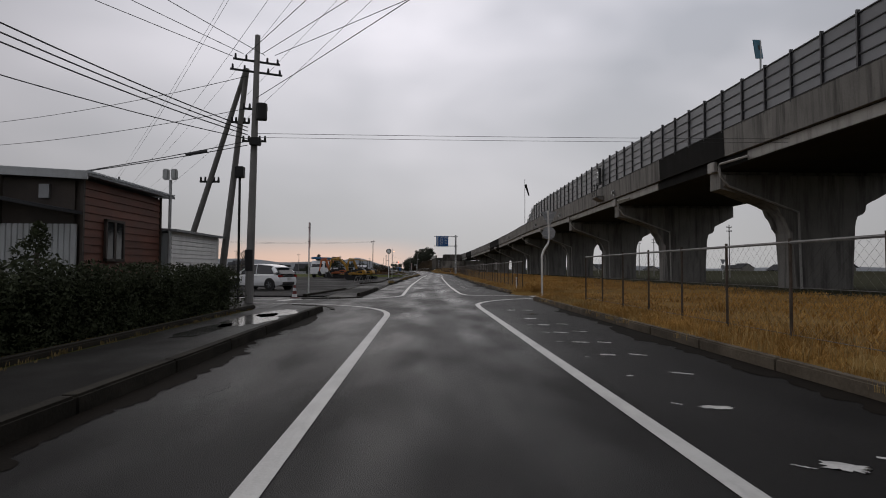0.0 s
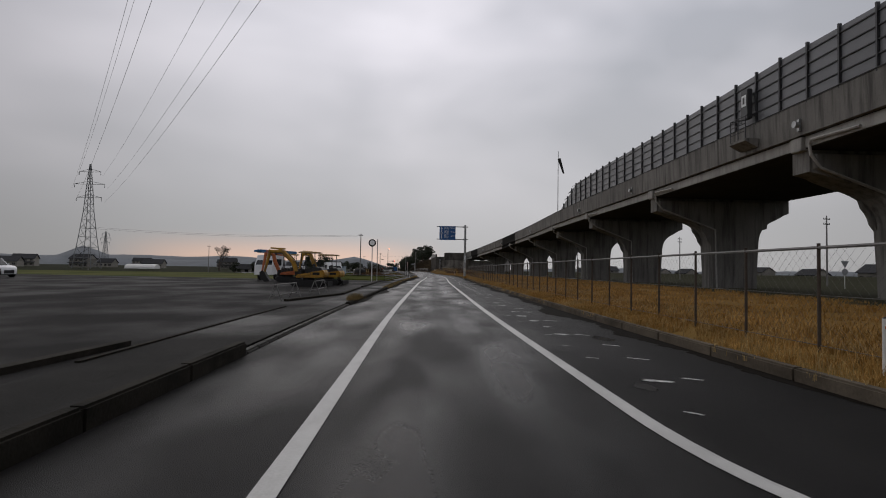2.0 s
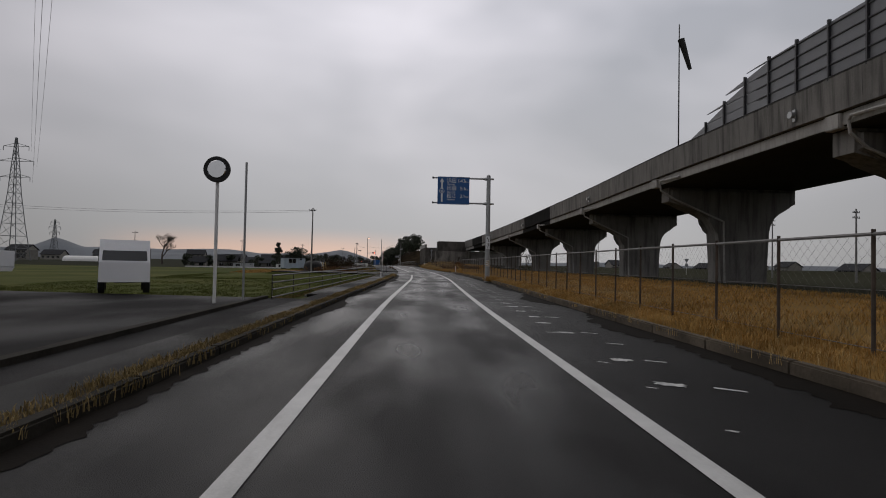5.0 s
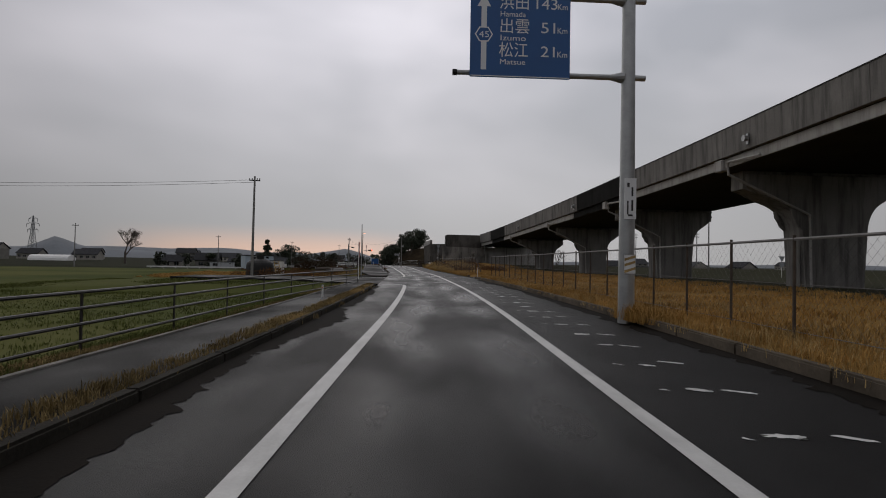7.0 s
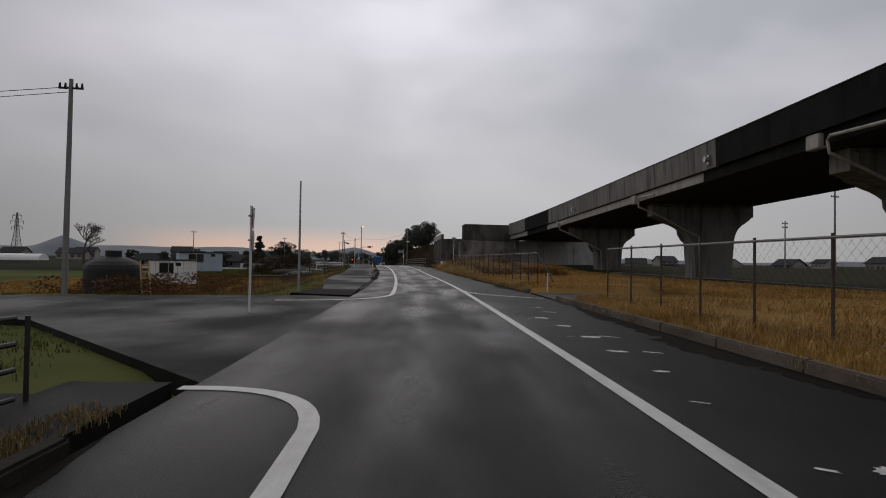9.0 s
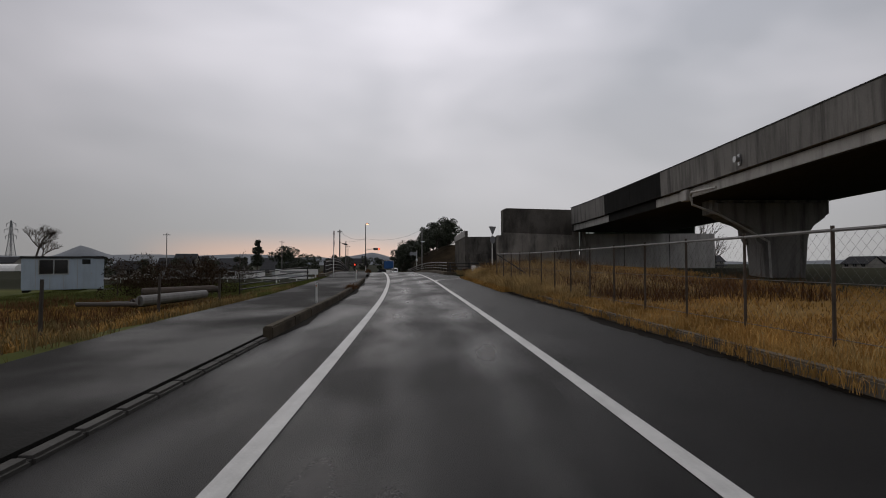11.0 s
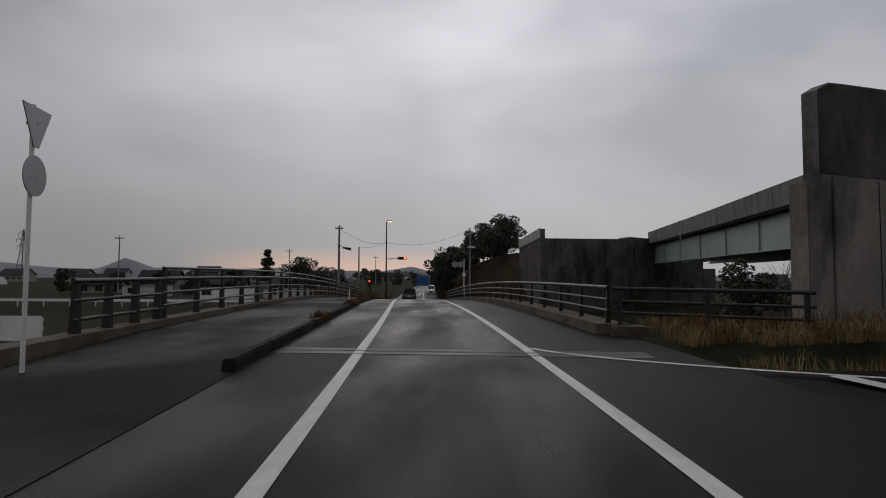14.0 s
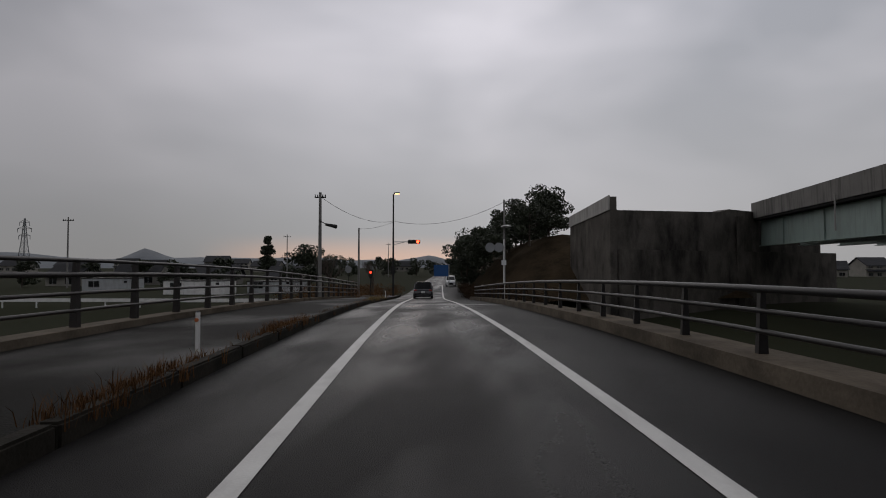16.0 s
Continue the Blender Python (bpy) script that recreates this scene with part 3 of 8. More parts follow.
def tube(bm, pts, r, seg=6):
    """A round pipe through all the points, one connected skin."""
    pts = [Vector(p) for p in pts]
    rings = []
    for i, p in enumerate(pts):
        d = (pts[min(i + 1, len(pts) - 1)] - pts[max(i - 1, 0)]).normalized()
        side = d.cross(Vector((0, 0, 1)))
        side = side.normalized() if side.length > 1e-3 else Vector((1, 0, 0))
        up = side.cross(d).normalized()
        rings.append([bm.verts.new(p + (side * math.cos(k * 2 * math.pi / seg) + up * math.sin(k * 2 * math.pi / seg)) * r) for k in range(seg)])
    for a, c in zip(rings, rings[1:]):
        for k in range(seg):
            n = (k + 1) % seg
            bm.faces.new((a[k], a[n], c[n], c[k]))
    bm.faces.new(rings[0])
    bm.faces.new(rings[-1])
    return bm


def prism(poly, axis, a, b, bm=None):
    """Extrude a closed outline of (u, v) along x, y or z from a to b."""
    bm = bm or bmesh.new()
    put = {"x": lambda u, v, w: (w, u, v), "y": lambda u, v, w: (u, w, v), "z": lambda u, v, w: (u, v, w)}[axis]
    lo = [bm.verts.new(put(u, v, a)) for u, v in poly]
    hi = [bm.verts.new(put(u, v, b)) for u, v in poly]
    bm.faces.new(lo)
    bm.faces.new(hi)
    for i in range(len(poly)):
        j = (i + 1) % len(poly)
        bm.faces.new((lo[i], lo[j], hi[j], hi[i]))
    return bm


def sweep(y0, y1, section, step=2.0, at=P, ends=True):
    """A section of (offset, height) carried along the road."""
    bm = bmesh.new()
    n = max(1, int(math.ceil((y1 - y0) / step)))
    rows = [[bm.verts.new(at(y0 + (y1 - y0) * i / n, o, z)) for o, z in section] for i in range(n + 1)]
    k = len(section)
    for a, b in zip(rows, rows[1:]):
        for i in range(k):
            j = (i + 1) % k
            bm.faces.new((a[i], a[j], b[j], b[i]))
    if ends:
        bm.faces.new(rows[0])
        bm.faces.new(rows[-1])
    return bm


def ribbon(pts, width, z, bm=None):
    """A flat painted strip along plan points, a little proud of the surface."""
    bm = bm or bmesh.new()
    pts = [Vector(p) for p in pts]
    rows = []
    for i, p in enumerate(pts):
        d = (pts[min(i + 1, len(pts) - 1)] - pts[max(i - 1, 0)])
        d.z = 0
        d.normalize()
        s = Vector((-d.y, d.x, 0)) * width / 2
        rows.append((bm.verts.new(p + s + Vector((0, 0, z))), bm.verts.new(p - s + Vector((0, 0, z)))))
    for a, b in zip(rows, rows[1:]):
        bm.faces.new((a[0], a[1], b[1], b[0]))
    return bm


def arc(a, c, b, n=10):
    """A bend from a to b, drawn towards c."""
    a, c, b = Vector(a), Vector(c), Vector(b)
    return [a * (1 - t) ** 2 + c * 2 * t * (1 - t) + b * t * t for t in (i / n for i in range(n + 1))]


def heading(x, y, z, dx, dy):
    return Matrix.Translation((x, y, z)) @ Matrix.Rotation(math.atan2(-dx, dy), 4, "Z")


rng = np.random.default_rng(7)


def tufts(name, xs, ys, zs, height, spread, mat, label, category, blades=6, width=0.012):
    """Grass as many bent blades."""
    n = len(xs)
    total = n * blades
    bx = np.repeat(xs, blades) + rng.normal(0, spread * 0.35, total)
    by = np.repeat(ys, blades) + rng.normal(0, spread * 0.35, total)
    bz = np.repeat(zs, blades)
    h = np.repeat(height, blades) * rng.uniform(0.45, 1.1, total)
    ang = rng.uniform(0, 2 * np.pi, total)
    lean = rng.uniform(0.1, 0.95, total) * h
    lx, ly = np.cos(ang) * lean, np.sin(ang) * lean
    w = width * rng.uniform(0.7, 1.5, total)
    px, py = -np.sin(ang) * w, np.cos(ang) * w
    v = np.zeros((total, 5, 3))
    v[:, 0] = np.stack([bx - px, by - py, bz - 0.03], 1)
    v[:, 1] = np.stack([bx + px, by + py, bz - 0.03], 1)
    v[:, 2] = np.stack([bx + lx * 0.35 - px * 0.8, by + ly * 0.35 - py * 0.8, bz + h * 0.6], 1)
    v[:, 3] = np.stack([bx + lx * 0.35 + px * 0.8, by + ly * 0.35 + py * 0.8, bz + h * 0.6], 1)
    v[:, 4] = np.stack([bx + lx, by + ly, bz + h], 1)
    base = np.arange(total)[:, None] * 5
    quads = (base + np.array([0, 1, 3, 2])).tolist()
    tris = (base + np.array([2, 3, 4])).tolist()
    ob = raw(name, v.reshape(-1, 3).tolist(), quads + tris, mat)
    return tagged(ob, label, category, kind="stuff")


def leaves(centres, radii, count, size, seed=1):
    """Small leaf faces scattered in soft clumps."""
    g = np.random.default_rng(seed)
    verts, faces = [], []
    for c, r in zip(centres, radii):
        d = g.normal(0, 1, (count, 3))
        d /= np.linalg.norm(d, axis=1)[:, None]
        rad = g.uniform(0.35, 1.0, count) ** 0.5
        p = np.array(c) + d * rad[:, None] * np.array(r)
        a = g.normal(0, 1, (count, 3))
        a /= np.linalg.norm(a, axis=1)[:, None]
        b = np.cross(a, g.normal(0, 1, (count, 3)))
        b /= np.linalg.norm(b, axis=1)[:, None]
        s = size * g.uniform(0.6, 1.4, count)[:, None]
        k = len(verts)
        q = np.stack([p - a * s, p - b * s * 0.5, p + a * s, p + b * s * 0.5], 1).reshape(-1, 3)
        verts.extend(q.tolist())
        faces.extend([[k + 4 * i, k + 4 * i + 1, k + 4 * i + 2, k + 4 * i + 3] for i in range(count)])
    return verts, faces

# ---- ground ----


def ground_z(y, off):
    """Height of the open land beside the road."""
    if off > 0:
        z = float(np.interp(off, [4.2, 5.0, 16, 30, 60], [0.12, 0.25, 0.3, 0.1, -0.3]))
        if y > 168:
            z = float(np.interp(y, [168, 181, 190, 194, 232, 246], [z, float(np.interp(off, [4.2, 5.0, 7.5, 16], [0.1, 0.36, 0.85, 0.95])), 0.45, -2.8, -2.8, -1.6]))
    else:
        z = float(np.interp(-off, [3.3, 6.0, 6.8, 9, 60, 400], [0.02, 0.02, -0.1, -0.55, -0.6, -0.8]))
        if 84 < y < 121.5:
            z = float(np.interp(-off, [3.3, 4.7, 5.2, 7.5, 60, 400], [0.02, 0.02, -0.1, -0.6, -0.6, -0.8]))
        if y < 100:
            z = float(np.interp(y, [75, 90], [0.02, z]))
        if y > 186:
            z = float(np.interp(y, [186, 194, 232, 242], [z, -2.6, -2.6, -1.4]))
    for a, c, lo_, hi_ in ((24.6, 28.4, 4.0, 40), (133.2, 138.2, 4.0, 9.2), (181.8, 187, 4.0, 22), (18.6, 26.6, -32, -3), (121.6, 137, -17, -3), (137, 186.5, -6.05, -3), (27, 44, -62, -5), (44, 84, -62, -4)):
        if a <= y <= c and lo_ < off < hi_:
            z = -0.15
    return z


OFFS = [-2500, -600, -200, -90, -45, -25, -14, -10, -8.5, -7.4, -6.7, -6.2, -5.6, -5.1, -4.6, -4.1, -3.0, 0, 3.9, 4.4, 5, 6.5, 9, 13, 18, 24, 32, 45, 80, 200, 600, 2500]
YS = [-1500, -300, -80, -30] + sorted(set(np.arange(-10, 330, 4.0)) | set(np.arange(14, 34, 1.0)) | set(np.arange(118, 142, 1.0)) | set(np.arange(174, 196, 1.0))) + [345, 380, 450, 600, 1000, 2500]
gverts, gfaces = [], []
for y in YS:
    for o in OFFS:
        if -3.2 < o < 4.0:
            z = rz(y) - 0.35
        elif abs(o) > 300:
            z = -1.2
        else:
            z = ground_z(y, o) + (rz(y) if abs(o) < 14 and y < 186 else 0.0)
            if y > 250:
                z = min(z, -1.9)
        if abs(o) > 12:
            z += 0.10 * noise.noise(Vector((o * 0.11, y * 0.11, 0)))
        gverts.append((cx(min(y, 420)) + o, y, z))
w = len(OFFS)
for i in range(len(YS) - 1):
    for j in range(w - 1):
        gfaces.append((i * w + j, i * w + j + 1, (i + 1) * w + j + 1, (i + 1) * w + j))
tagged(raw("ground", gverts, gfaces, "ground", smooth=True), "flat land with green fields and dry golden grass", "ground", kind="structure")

# ---- road, junction mouths and paving ----
LK, RK = -3.3, 4.15
LEFT = [(-80, -3.5), (20, -3.5), (28, -3.15), (60, -3.1), (85, -2.9), (134, -2.9), (140, -2.76), (151, -2.8), (161, -2.92), (420, -2.92)]


def lk(y):
    return along(LEFT, y)


def L(y, off, z=0.0):
    """A place counted from the left kerb line."""
    return P(y, lk(y) + off, z)




def road_body():
    """The carriageway as one skin, with the offset from the lane's middle kept as a map."""
    bm = bmesh.new()
    lane = bm.loops.layers.uv.new("lane")
    at = {}
    rows = []
    for y in np.arange(-80, 420.1, 2.0):
        row = []
        for o, z in [(lk(y), 0.0), (-1.43, 0.0), (0.0, 0.0), (1.5, 0.0), (RK, 0.0), (RK, -0.3), (lk(y), -0.3)]:
            v = bm.verts.new(P(y, o, z))
            at[v] = (o - 0.03, y)
            row.append(v)
        rows.append(row)
    for a, b in zip(rows, rows[1:]):
        for i in range(7):
            j = (i + 1) % 7
            bm.faces.new((a[i], a[j], b[j], b[i]))
    for f in bm.faces:
        for lp_ in f.loops:
            lp_[lane].uv = at[lp_.vert]
    return bm


tagged(add_mesh("road", road_body(), "asphalt"), "rain-wet dark grey asphalt road with a single marked lane", "road", kind="structure")


def slab(name, pts, z, depth, mat, label, category="road"):
    bm = bmesh.new()
    prism([(p[0], p[1]) for p in pts], "z", z - depth, z, bm)
    return tagged(add_mesh(name, bm, mat), label, category, kind="structure")


slab("side_road_left", [(cx(18) + lk(18.9), 18.3), (cx(26) + lk(26.2), 26.7), (-14, 27.4), (-30, 27.8), (-30, 18.7), (-14, 18.5)], 0.0, 0.3, "asphalt",
     "wet asphalt mouth of a side road beside the parking lot")
slab("side_road_right", [(RK, 23.6), (RK + 1.2, 24.5), (RK + 30, 23.6), (RK + 30, 28.2), (RK + 1.5, 28.6), (RK, 30.0)], 0.0, 0.3, "asphalt",
     "wet asphalt mouth of a side road under the viaduct")
slab("side_road_field", [(cx(121) + lk(121), 121.8), (cx(137) + lk(137), 136.6), (-7, 135.5), (-16, 134.0), (-16, 129.5), (-7, 127.5)], -0.02, 0.3,
     "asphalt_old", "wet worn asphalt mouth of a farm road between fields")
slab("side_road_gate", [(cx(133.4) + RK, 133.4), (10.2, 133.7), (10.2, 137.6), (cx(138) + RK, 138.4)], 0.05, 0.3, "asphalt_old",
     "short wet asphalt access beside the dry grass")
slab("side_road_river", [(cx(181) + RK, 181.0), (10, 182.6), (24, 183.5), (24, 187.5), (cx(185.5) + RK, 185.6)], rz(182) - 0.02, 0.4, "asphalt_old",
     "dark wet track mouth before the bridge")
slab("parking_lot", [(L(y, -1.67)[0], y) for y in (26.6, 29, 32, 35, 38, 41, 43.9)] + [(L(y, -1.12)[0], y) for y in (44.1, 48, 54, 60, 66, 72, 77, 82)] + [(-60, 92), (-60, 27.3)], 0.056, 0.4, "lot", "wide dark wet gravelled parking lot")
slab("kerb_island", [(cx(135.5) + lk(136) - 0.0, 135.6), (cx(140.5) + lk(140) - 0.17, 140.6), (cx(140) - 4.6, 140.8), (cx(137) - 5.2, 136.6)], 0.035, 0.3, "mud", "earth island beside the dropped kerb", "ground")
slab("yard_left", [(-7.2, -20), (-7.2, 18.8), (-30, 18.8), (-30, -20)], 0.05, 0.3, "gravel", "dark gravel yard behind the hedge")

tagged(add_mesh("lot_edging", sweep(33.0, 43.6, [(-1.82, 0.085), (-1.74, 0.085), (-1.74, -0.2), (-1.82, -0.2)], 1.0, L), "kerb"), "thin low concrete edging between footway and lot", "edging", kind="structure")

# pavements
for name, y0, y1, o0, o1, mat, lab in (
        ("pavement_start", -60, 18.6, -2.1, -0.18, "asphalt_old", "wet asphalt pavement beside the hedge"),
        ("pavement_entrance", 26.4, 44.0, -1.75, -0.18, "asphalt_old", "wet asphalt footway crossing the lot entrance"),
        ("pavement_lot", 44.0, 121.5, -1.2, -0.18, "asphalt_old", "narrow wet asphalt footway beside the kerb"),
        ("pavement_cabin", 137.0, 176.6, -3.2, -0.18, "asphalt_old", "wide dark asphalt footway rising to the bridge")):
    edge = (lambda y, o, z: L(y, max(o, float(np.interp(y, [139.5, 144.5, 153.5], [-1.6, -2.4, -3.1]))), z if z < 0 else 0.06 * min(1.0, 0.05 + (y - 137.0) / 4.5))) if name == "pavement_cabin" else (lambda y, o, z: L(y, o, z if z < 0 else 0.06 * min(1.0, 0.1 + (y - 26.4) / 3.0))) if name == "pavement_entrance" else L
    tagged(add_mesh(name, sweep(y0, y1, [(o0, 0.06), (o1, 0.06), (o1, -0.3), (o0, -0.3)], 2.0, edge), mat), lab, "pavement", kind="structure")

tagged(add_mesh("pavement_field", sweep(84.5, 121.0, [(-1.62, 0.057), (-1.2, 0.057), (-1.2, -0.3), (-1.62, -0.3)], 2.0, L), "asphalt_old"),
       "outer strip of the wet footway beside the field", "pavement", kind="structure")
tagged(add_mesh("field_edging", sweep(84.5, 120.5, [(-1.71, 0.078), (-1.63, 0.078), (-1.63, -0.3), (-1.71, -0.3)], 1.0, lambda y, o, z: L(y, o, z if z < 0 else z * min(1.0, 0.1 + (y - 84.5) / 2.5))), "edging_pale"),
       "pale low concrete edging between footway and field", "edging", kind="structure")
tagged(add_mesh("pavement_crossing", sweep(176.6, 184.4, [(-3.1, 0.05), (0.02, 0.008), (0.02, -0.3), (-3.1, -0.3)], 1.5, L), "asphalt_old"),
       "dropped asphalt crossing before the bridge", "pavement", kind="structure")

# painted lines
lines = [
    ("edge_line_left", [P(y, -1.43) for y in np.arange(-40, 16.1, 2)] + arc(P(16.3, -1.43), P(21.4, -1.43), P(22.1, -7.0), 14), 0.17),
    ("edge_line_left", arc(P(24.2, -7.5), P(24.4, -1.43), P(28.4, -1.43)) + [P(y, -1.43) for y in np.arange(31, 120.6, 2)]
     + arc(P(119.8, -1.43), P(121.6, -1.43), P(121.5, -3.0))[1:], 0.17),
    ("edge_line_left", arc(P(133.4, -5.0), P(133.6, -1.43), P(137.3, -1.43)) + [P(y, -1.43) for y in np.arange(138.5, 300, 2)], 0.17),
    ("edge_line_right", [P(y, 1.5) for y in np.arange(-40, 20.2, 2)] + arc(P(20.5, 1.5), P(23.9, 1.6), P(25.7, 4.5))[1:], 0.17),
    ("edge_line_right", arc(P(28.9, 5.2), P(27.4, 2.6), P(28.6, 1.85), 8)[:-1] + arc(P(28.6, 1.85), P(29.3, 1.5), P(31, 1.5), 6) + [P(y, 1.5) for y in np.arange(33, 300, 2)], 0.17),
    ("branch_line", arc(P(139.6, 1.58), P(137.3, 1.6), P(135.6, 4.0)), 0.15),
    ("branch_line", arc(P(176.2, 1.6), P(178.8, 1.4), P(180.6, 3.9)), 0.15),
    ("branch_line", arc(P(187.2, 1.6), P(185.8, 2.4), P(184.7, 6.0)), 0.13),
    ("stop_line", [Vector((-6.15, 23.3, 0)), Vector((-5.85, 24.6, 0))], 0.38),
    ("give_way_line", [Vector((-9.6, 26.3, 0)), Vector((-5.7, 24.7, 0))], 0.12),
    ("stop_line", [P(26.2, 5.0), P(27.9, 4.85)], 0.4),
    ("stop_line", [P(183.2, 5.4), P(184.9, 5.2)], 0.3),
]
for name, pts, wd in lines:
    tagged(add_mesh(name, ribbon(pts, wd, 0.006 if name.startswith("edge") else 0.0085), "paint"), "white painted line on wet asphalt", "road marking", kind="structure")

# broken slanted hatching left on the far shoulder, and puddles
g2 = random.Random(3)


def scrap(c, ln, wd, n, rough_edge, turn=-32, square=1.0):
    """A torn flat patch, longer than wide."""
    ca, sa = math.cos(radians(turn)), math.sin(radians(turn))
    bm = bmesh.new()
    ring = []
    for k in range(n):
        a = k * 2 * math.pi / n
        q = g2.uniform(1 - rough_edge, 1.08)
        u, v = (math.copysign(abs(math.cos(a)) ** square, math.cos(a)) * ln * q, math.copysign(abs(math.sin(a)) ** square, math.sin(a)) * wd * q)
        ring.append(bm.verts.new(c + Vector((u * ca - v * sa, u * sa + v * ca, 0))))
    bm.faces.new(ring)
    bmesh.ops.triangulate(bm, faces=bm.faces[:])
    return bm


for i, y in enumerate([k * 1.55 for k in range(1, 86)]):
    if 19.5 < y < 31:
        continue
    for o in (2.08, 2.42, 2.86):
        pick = g2.random()
        c = P(y + g2.uniform(-0.14, 0.14), o + g2.uniform(-0.06, 0.06), 0.006)
        if pick < (0.12 if 55 < y < 118 else 0.35):
            continue
        if o > 2.6:
            bm = scrap(c, g2.uniform(0.15, 0.22), g2.uniform(0.03, 0.045), 14, 0.3, -34 + g2.uniform(-4, 4), 0.45)
        elif o > 2.2:
            bm = scrap(c, g2.uniform(0.12, 0.22), g2.uniform(0.06, 0.14), 30, 0.5, -20 + g2.uniform(-14, 14), 0.7)
        else:
            bm = scrap(c, g2.uniform(0.05, 0.13), g2.uniform(0.012, 0.03), 13, 0.6, -38 + g2.uniform(-8, 8), 0.6)
        tagged(add_mesh("hatch_mark", bm, "paint_worn"), "worn scrap of a white hatch mark on asphalt", "road marking", group="worn hatch marks", kind="structure")
for i in range(5):
    y, o = g2.uniform(-2, 60), g2.uniform(1.9, 3.8)
    if 20 < y < 31:
        continue
    tagged(add_mesh("puddle", scrap(P(y, o, 0.004), g2.uniform(0.12, 0.3), g2.uniform(0.2, 0.5), 16, 0.4, 8), "water"),
           "small shallow puddle reflecting the grey sky", "puddle", group="puddles", kind="structure")
for y, o, hw_, hl_w in ((12.2, -1.3, 0.35, 1.5), (14.6, -1.1, 0.6, 1.9), (16.6, -0.95, 0.55, 1.5)):
    tagged(add_mesh("puddle", scrap(L(y, o, 0.064), hw_, hl_w, 22, 0.3, 0), "water"), "thin sheet of rain water on the pavement", "puddle", group="puddles", kind="structure")
for y, a0, a1 in ((179.4, -2.9, 0.4), (66.0, -1.2, 1.2)):
    tagged(add_mesh("road_crack", ribbon([P(y + g2.uniform(-0.05, 0.05), a0 + (a1 - a0) * k / 22) for k in range(23)], 0.025, 0.005), "plastic"),
           "dark sealed crack across the asphalt", "road crack", kind="structure")
# mud and grit washed against the kerbs, with a ragged outer edge


def mud_band(y0, y1, edge, into, wide, seed, label):
    bm = bmesh.new()
    rows = []
    for y in np.arange(y0, y1, 0.06):
        ragged = 0.5 + 0.9 * noise.noise(Vector((y * 0.22, seed, 0))) + 0.22 * noise.noise(Vector((y * 1.3, seed, 5))) + 0.2 * noise.noise(Vector((y * 3.3, seed, 9))) + 0.12 * noise.noise(Vector((y * 9.0, seed, 2)))
        w_ = into * wide * max(0.06, ragged) * min(1.0, (y - y0 + 0.3) / 3, (y1 - y) / 3)
        rows.append((bm.verts.new(edge(y, 0.0, 0.0045)), bm.verts.new(edge(y, w_, 0.0045))))
    for a_, b_ in zip(rows, rows[1:]):
        bm.faces.new((a_[0], a_[1], b_[1], b_[0]))
    return tagged(add_mesh("mud_band", bm, "mud"), label, "mud", kind="structure")


mud_band(45.5, 84.0, lambda y, o, z: L(y, 0.005 + o, z), 1, 0.5, 2.0, "thin dark mud against the lot kerb")
mud_band(84.0, 120.0, lambda y, o, z: L(y, 0.005 + o, z), 1, 0.75, 3.0, "dark wet mud and grit washed against the kerb")
mud_band(150.5, 176.0, lambda y, o, z: L(y, 0.005 + o, z), 1, 0.35, 8.0, "thin dark mud along the raised kerb")
mud_band(-10.0, 17.0, lambda y, o, z: L(y, 0.005 + o, z), 1, 0.7, 11.0, "dark wet grit along the kerb")
mud_band(31.0, 132.5, lambda y, o, z: P(y, RK - 0.005 + o, z), -1, 0.8, 5.0, "dark mud and dead grass beside the verge")
mud_band(139.5, 167.0, lambda y, o, z: P(y, RK - 0.005 + o, z), -1, 0.6, 13.0, "dark mud and dead grass beside the kerb")
mud_band(-10.0, 22.0, lambda y, o, z: P(y, RK - 0.005 + o, z), -1, 0.7, 6.0, "dark mud beside the grass verge")

# ---- kerbs, block by block ----


def kerb_run(name, y0, y1, off, width, height, length, label, at=P, mat="kerb"):
    root = thing(name, label, "kerb", kind="structure")
    me = None
    y = y0
    while y < y1 - 0.2:
        if me is None:
            bm = B(-width / 2, width / 2, -length / 2 + 0.003, length / 2 - 0.003, -0.25, height, 0.025)
            me = bpy.data.meshes.new("kerb_stone")
            bm.to_mesh(me)
            bm.free()
            me.materials.append(M[mat])
        ob = new("kerb_stone", me)
        ym = y + length / 2
        d = at(ym + 0.5, off) - at(ym - 0.5, off)
        ob.matrix_world = Matrix.Translation(at(ym, off)) @ Matrix.Rotation(math.atan2(-d.x, d.y), 4, "Z") @ Matrix.Rotation(math.atan2(d.z, d.y), 4, "X") \
            @ Matrix.Rotation(random.uniform(-0.006, 0.006), 4, "Y")
        ob.parent = root
        y += length
    return root


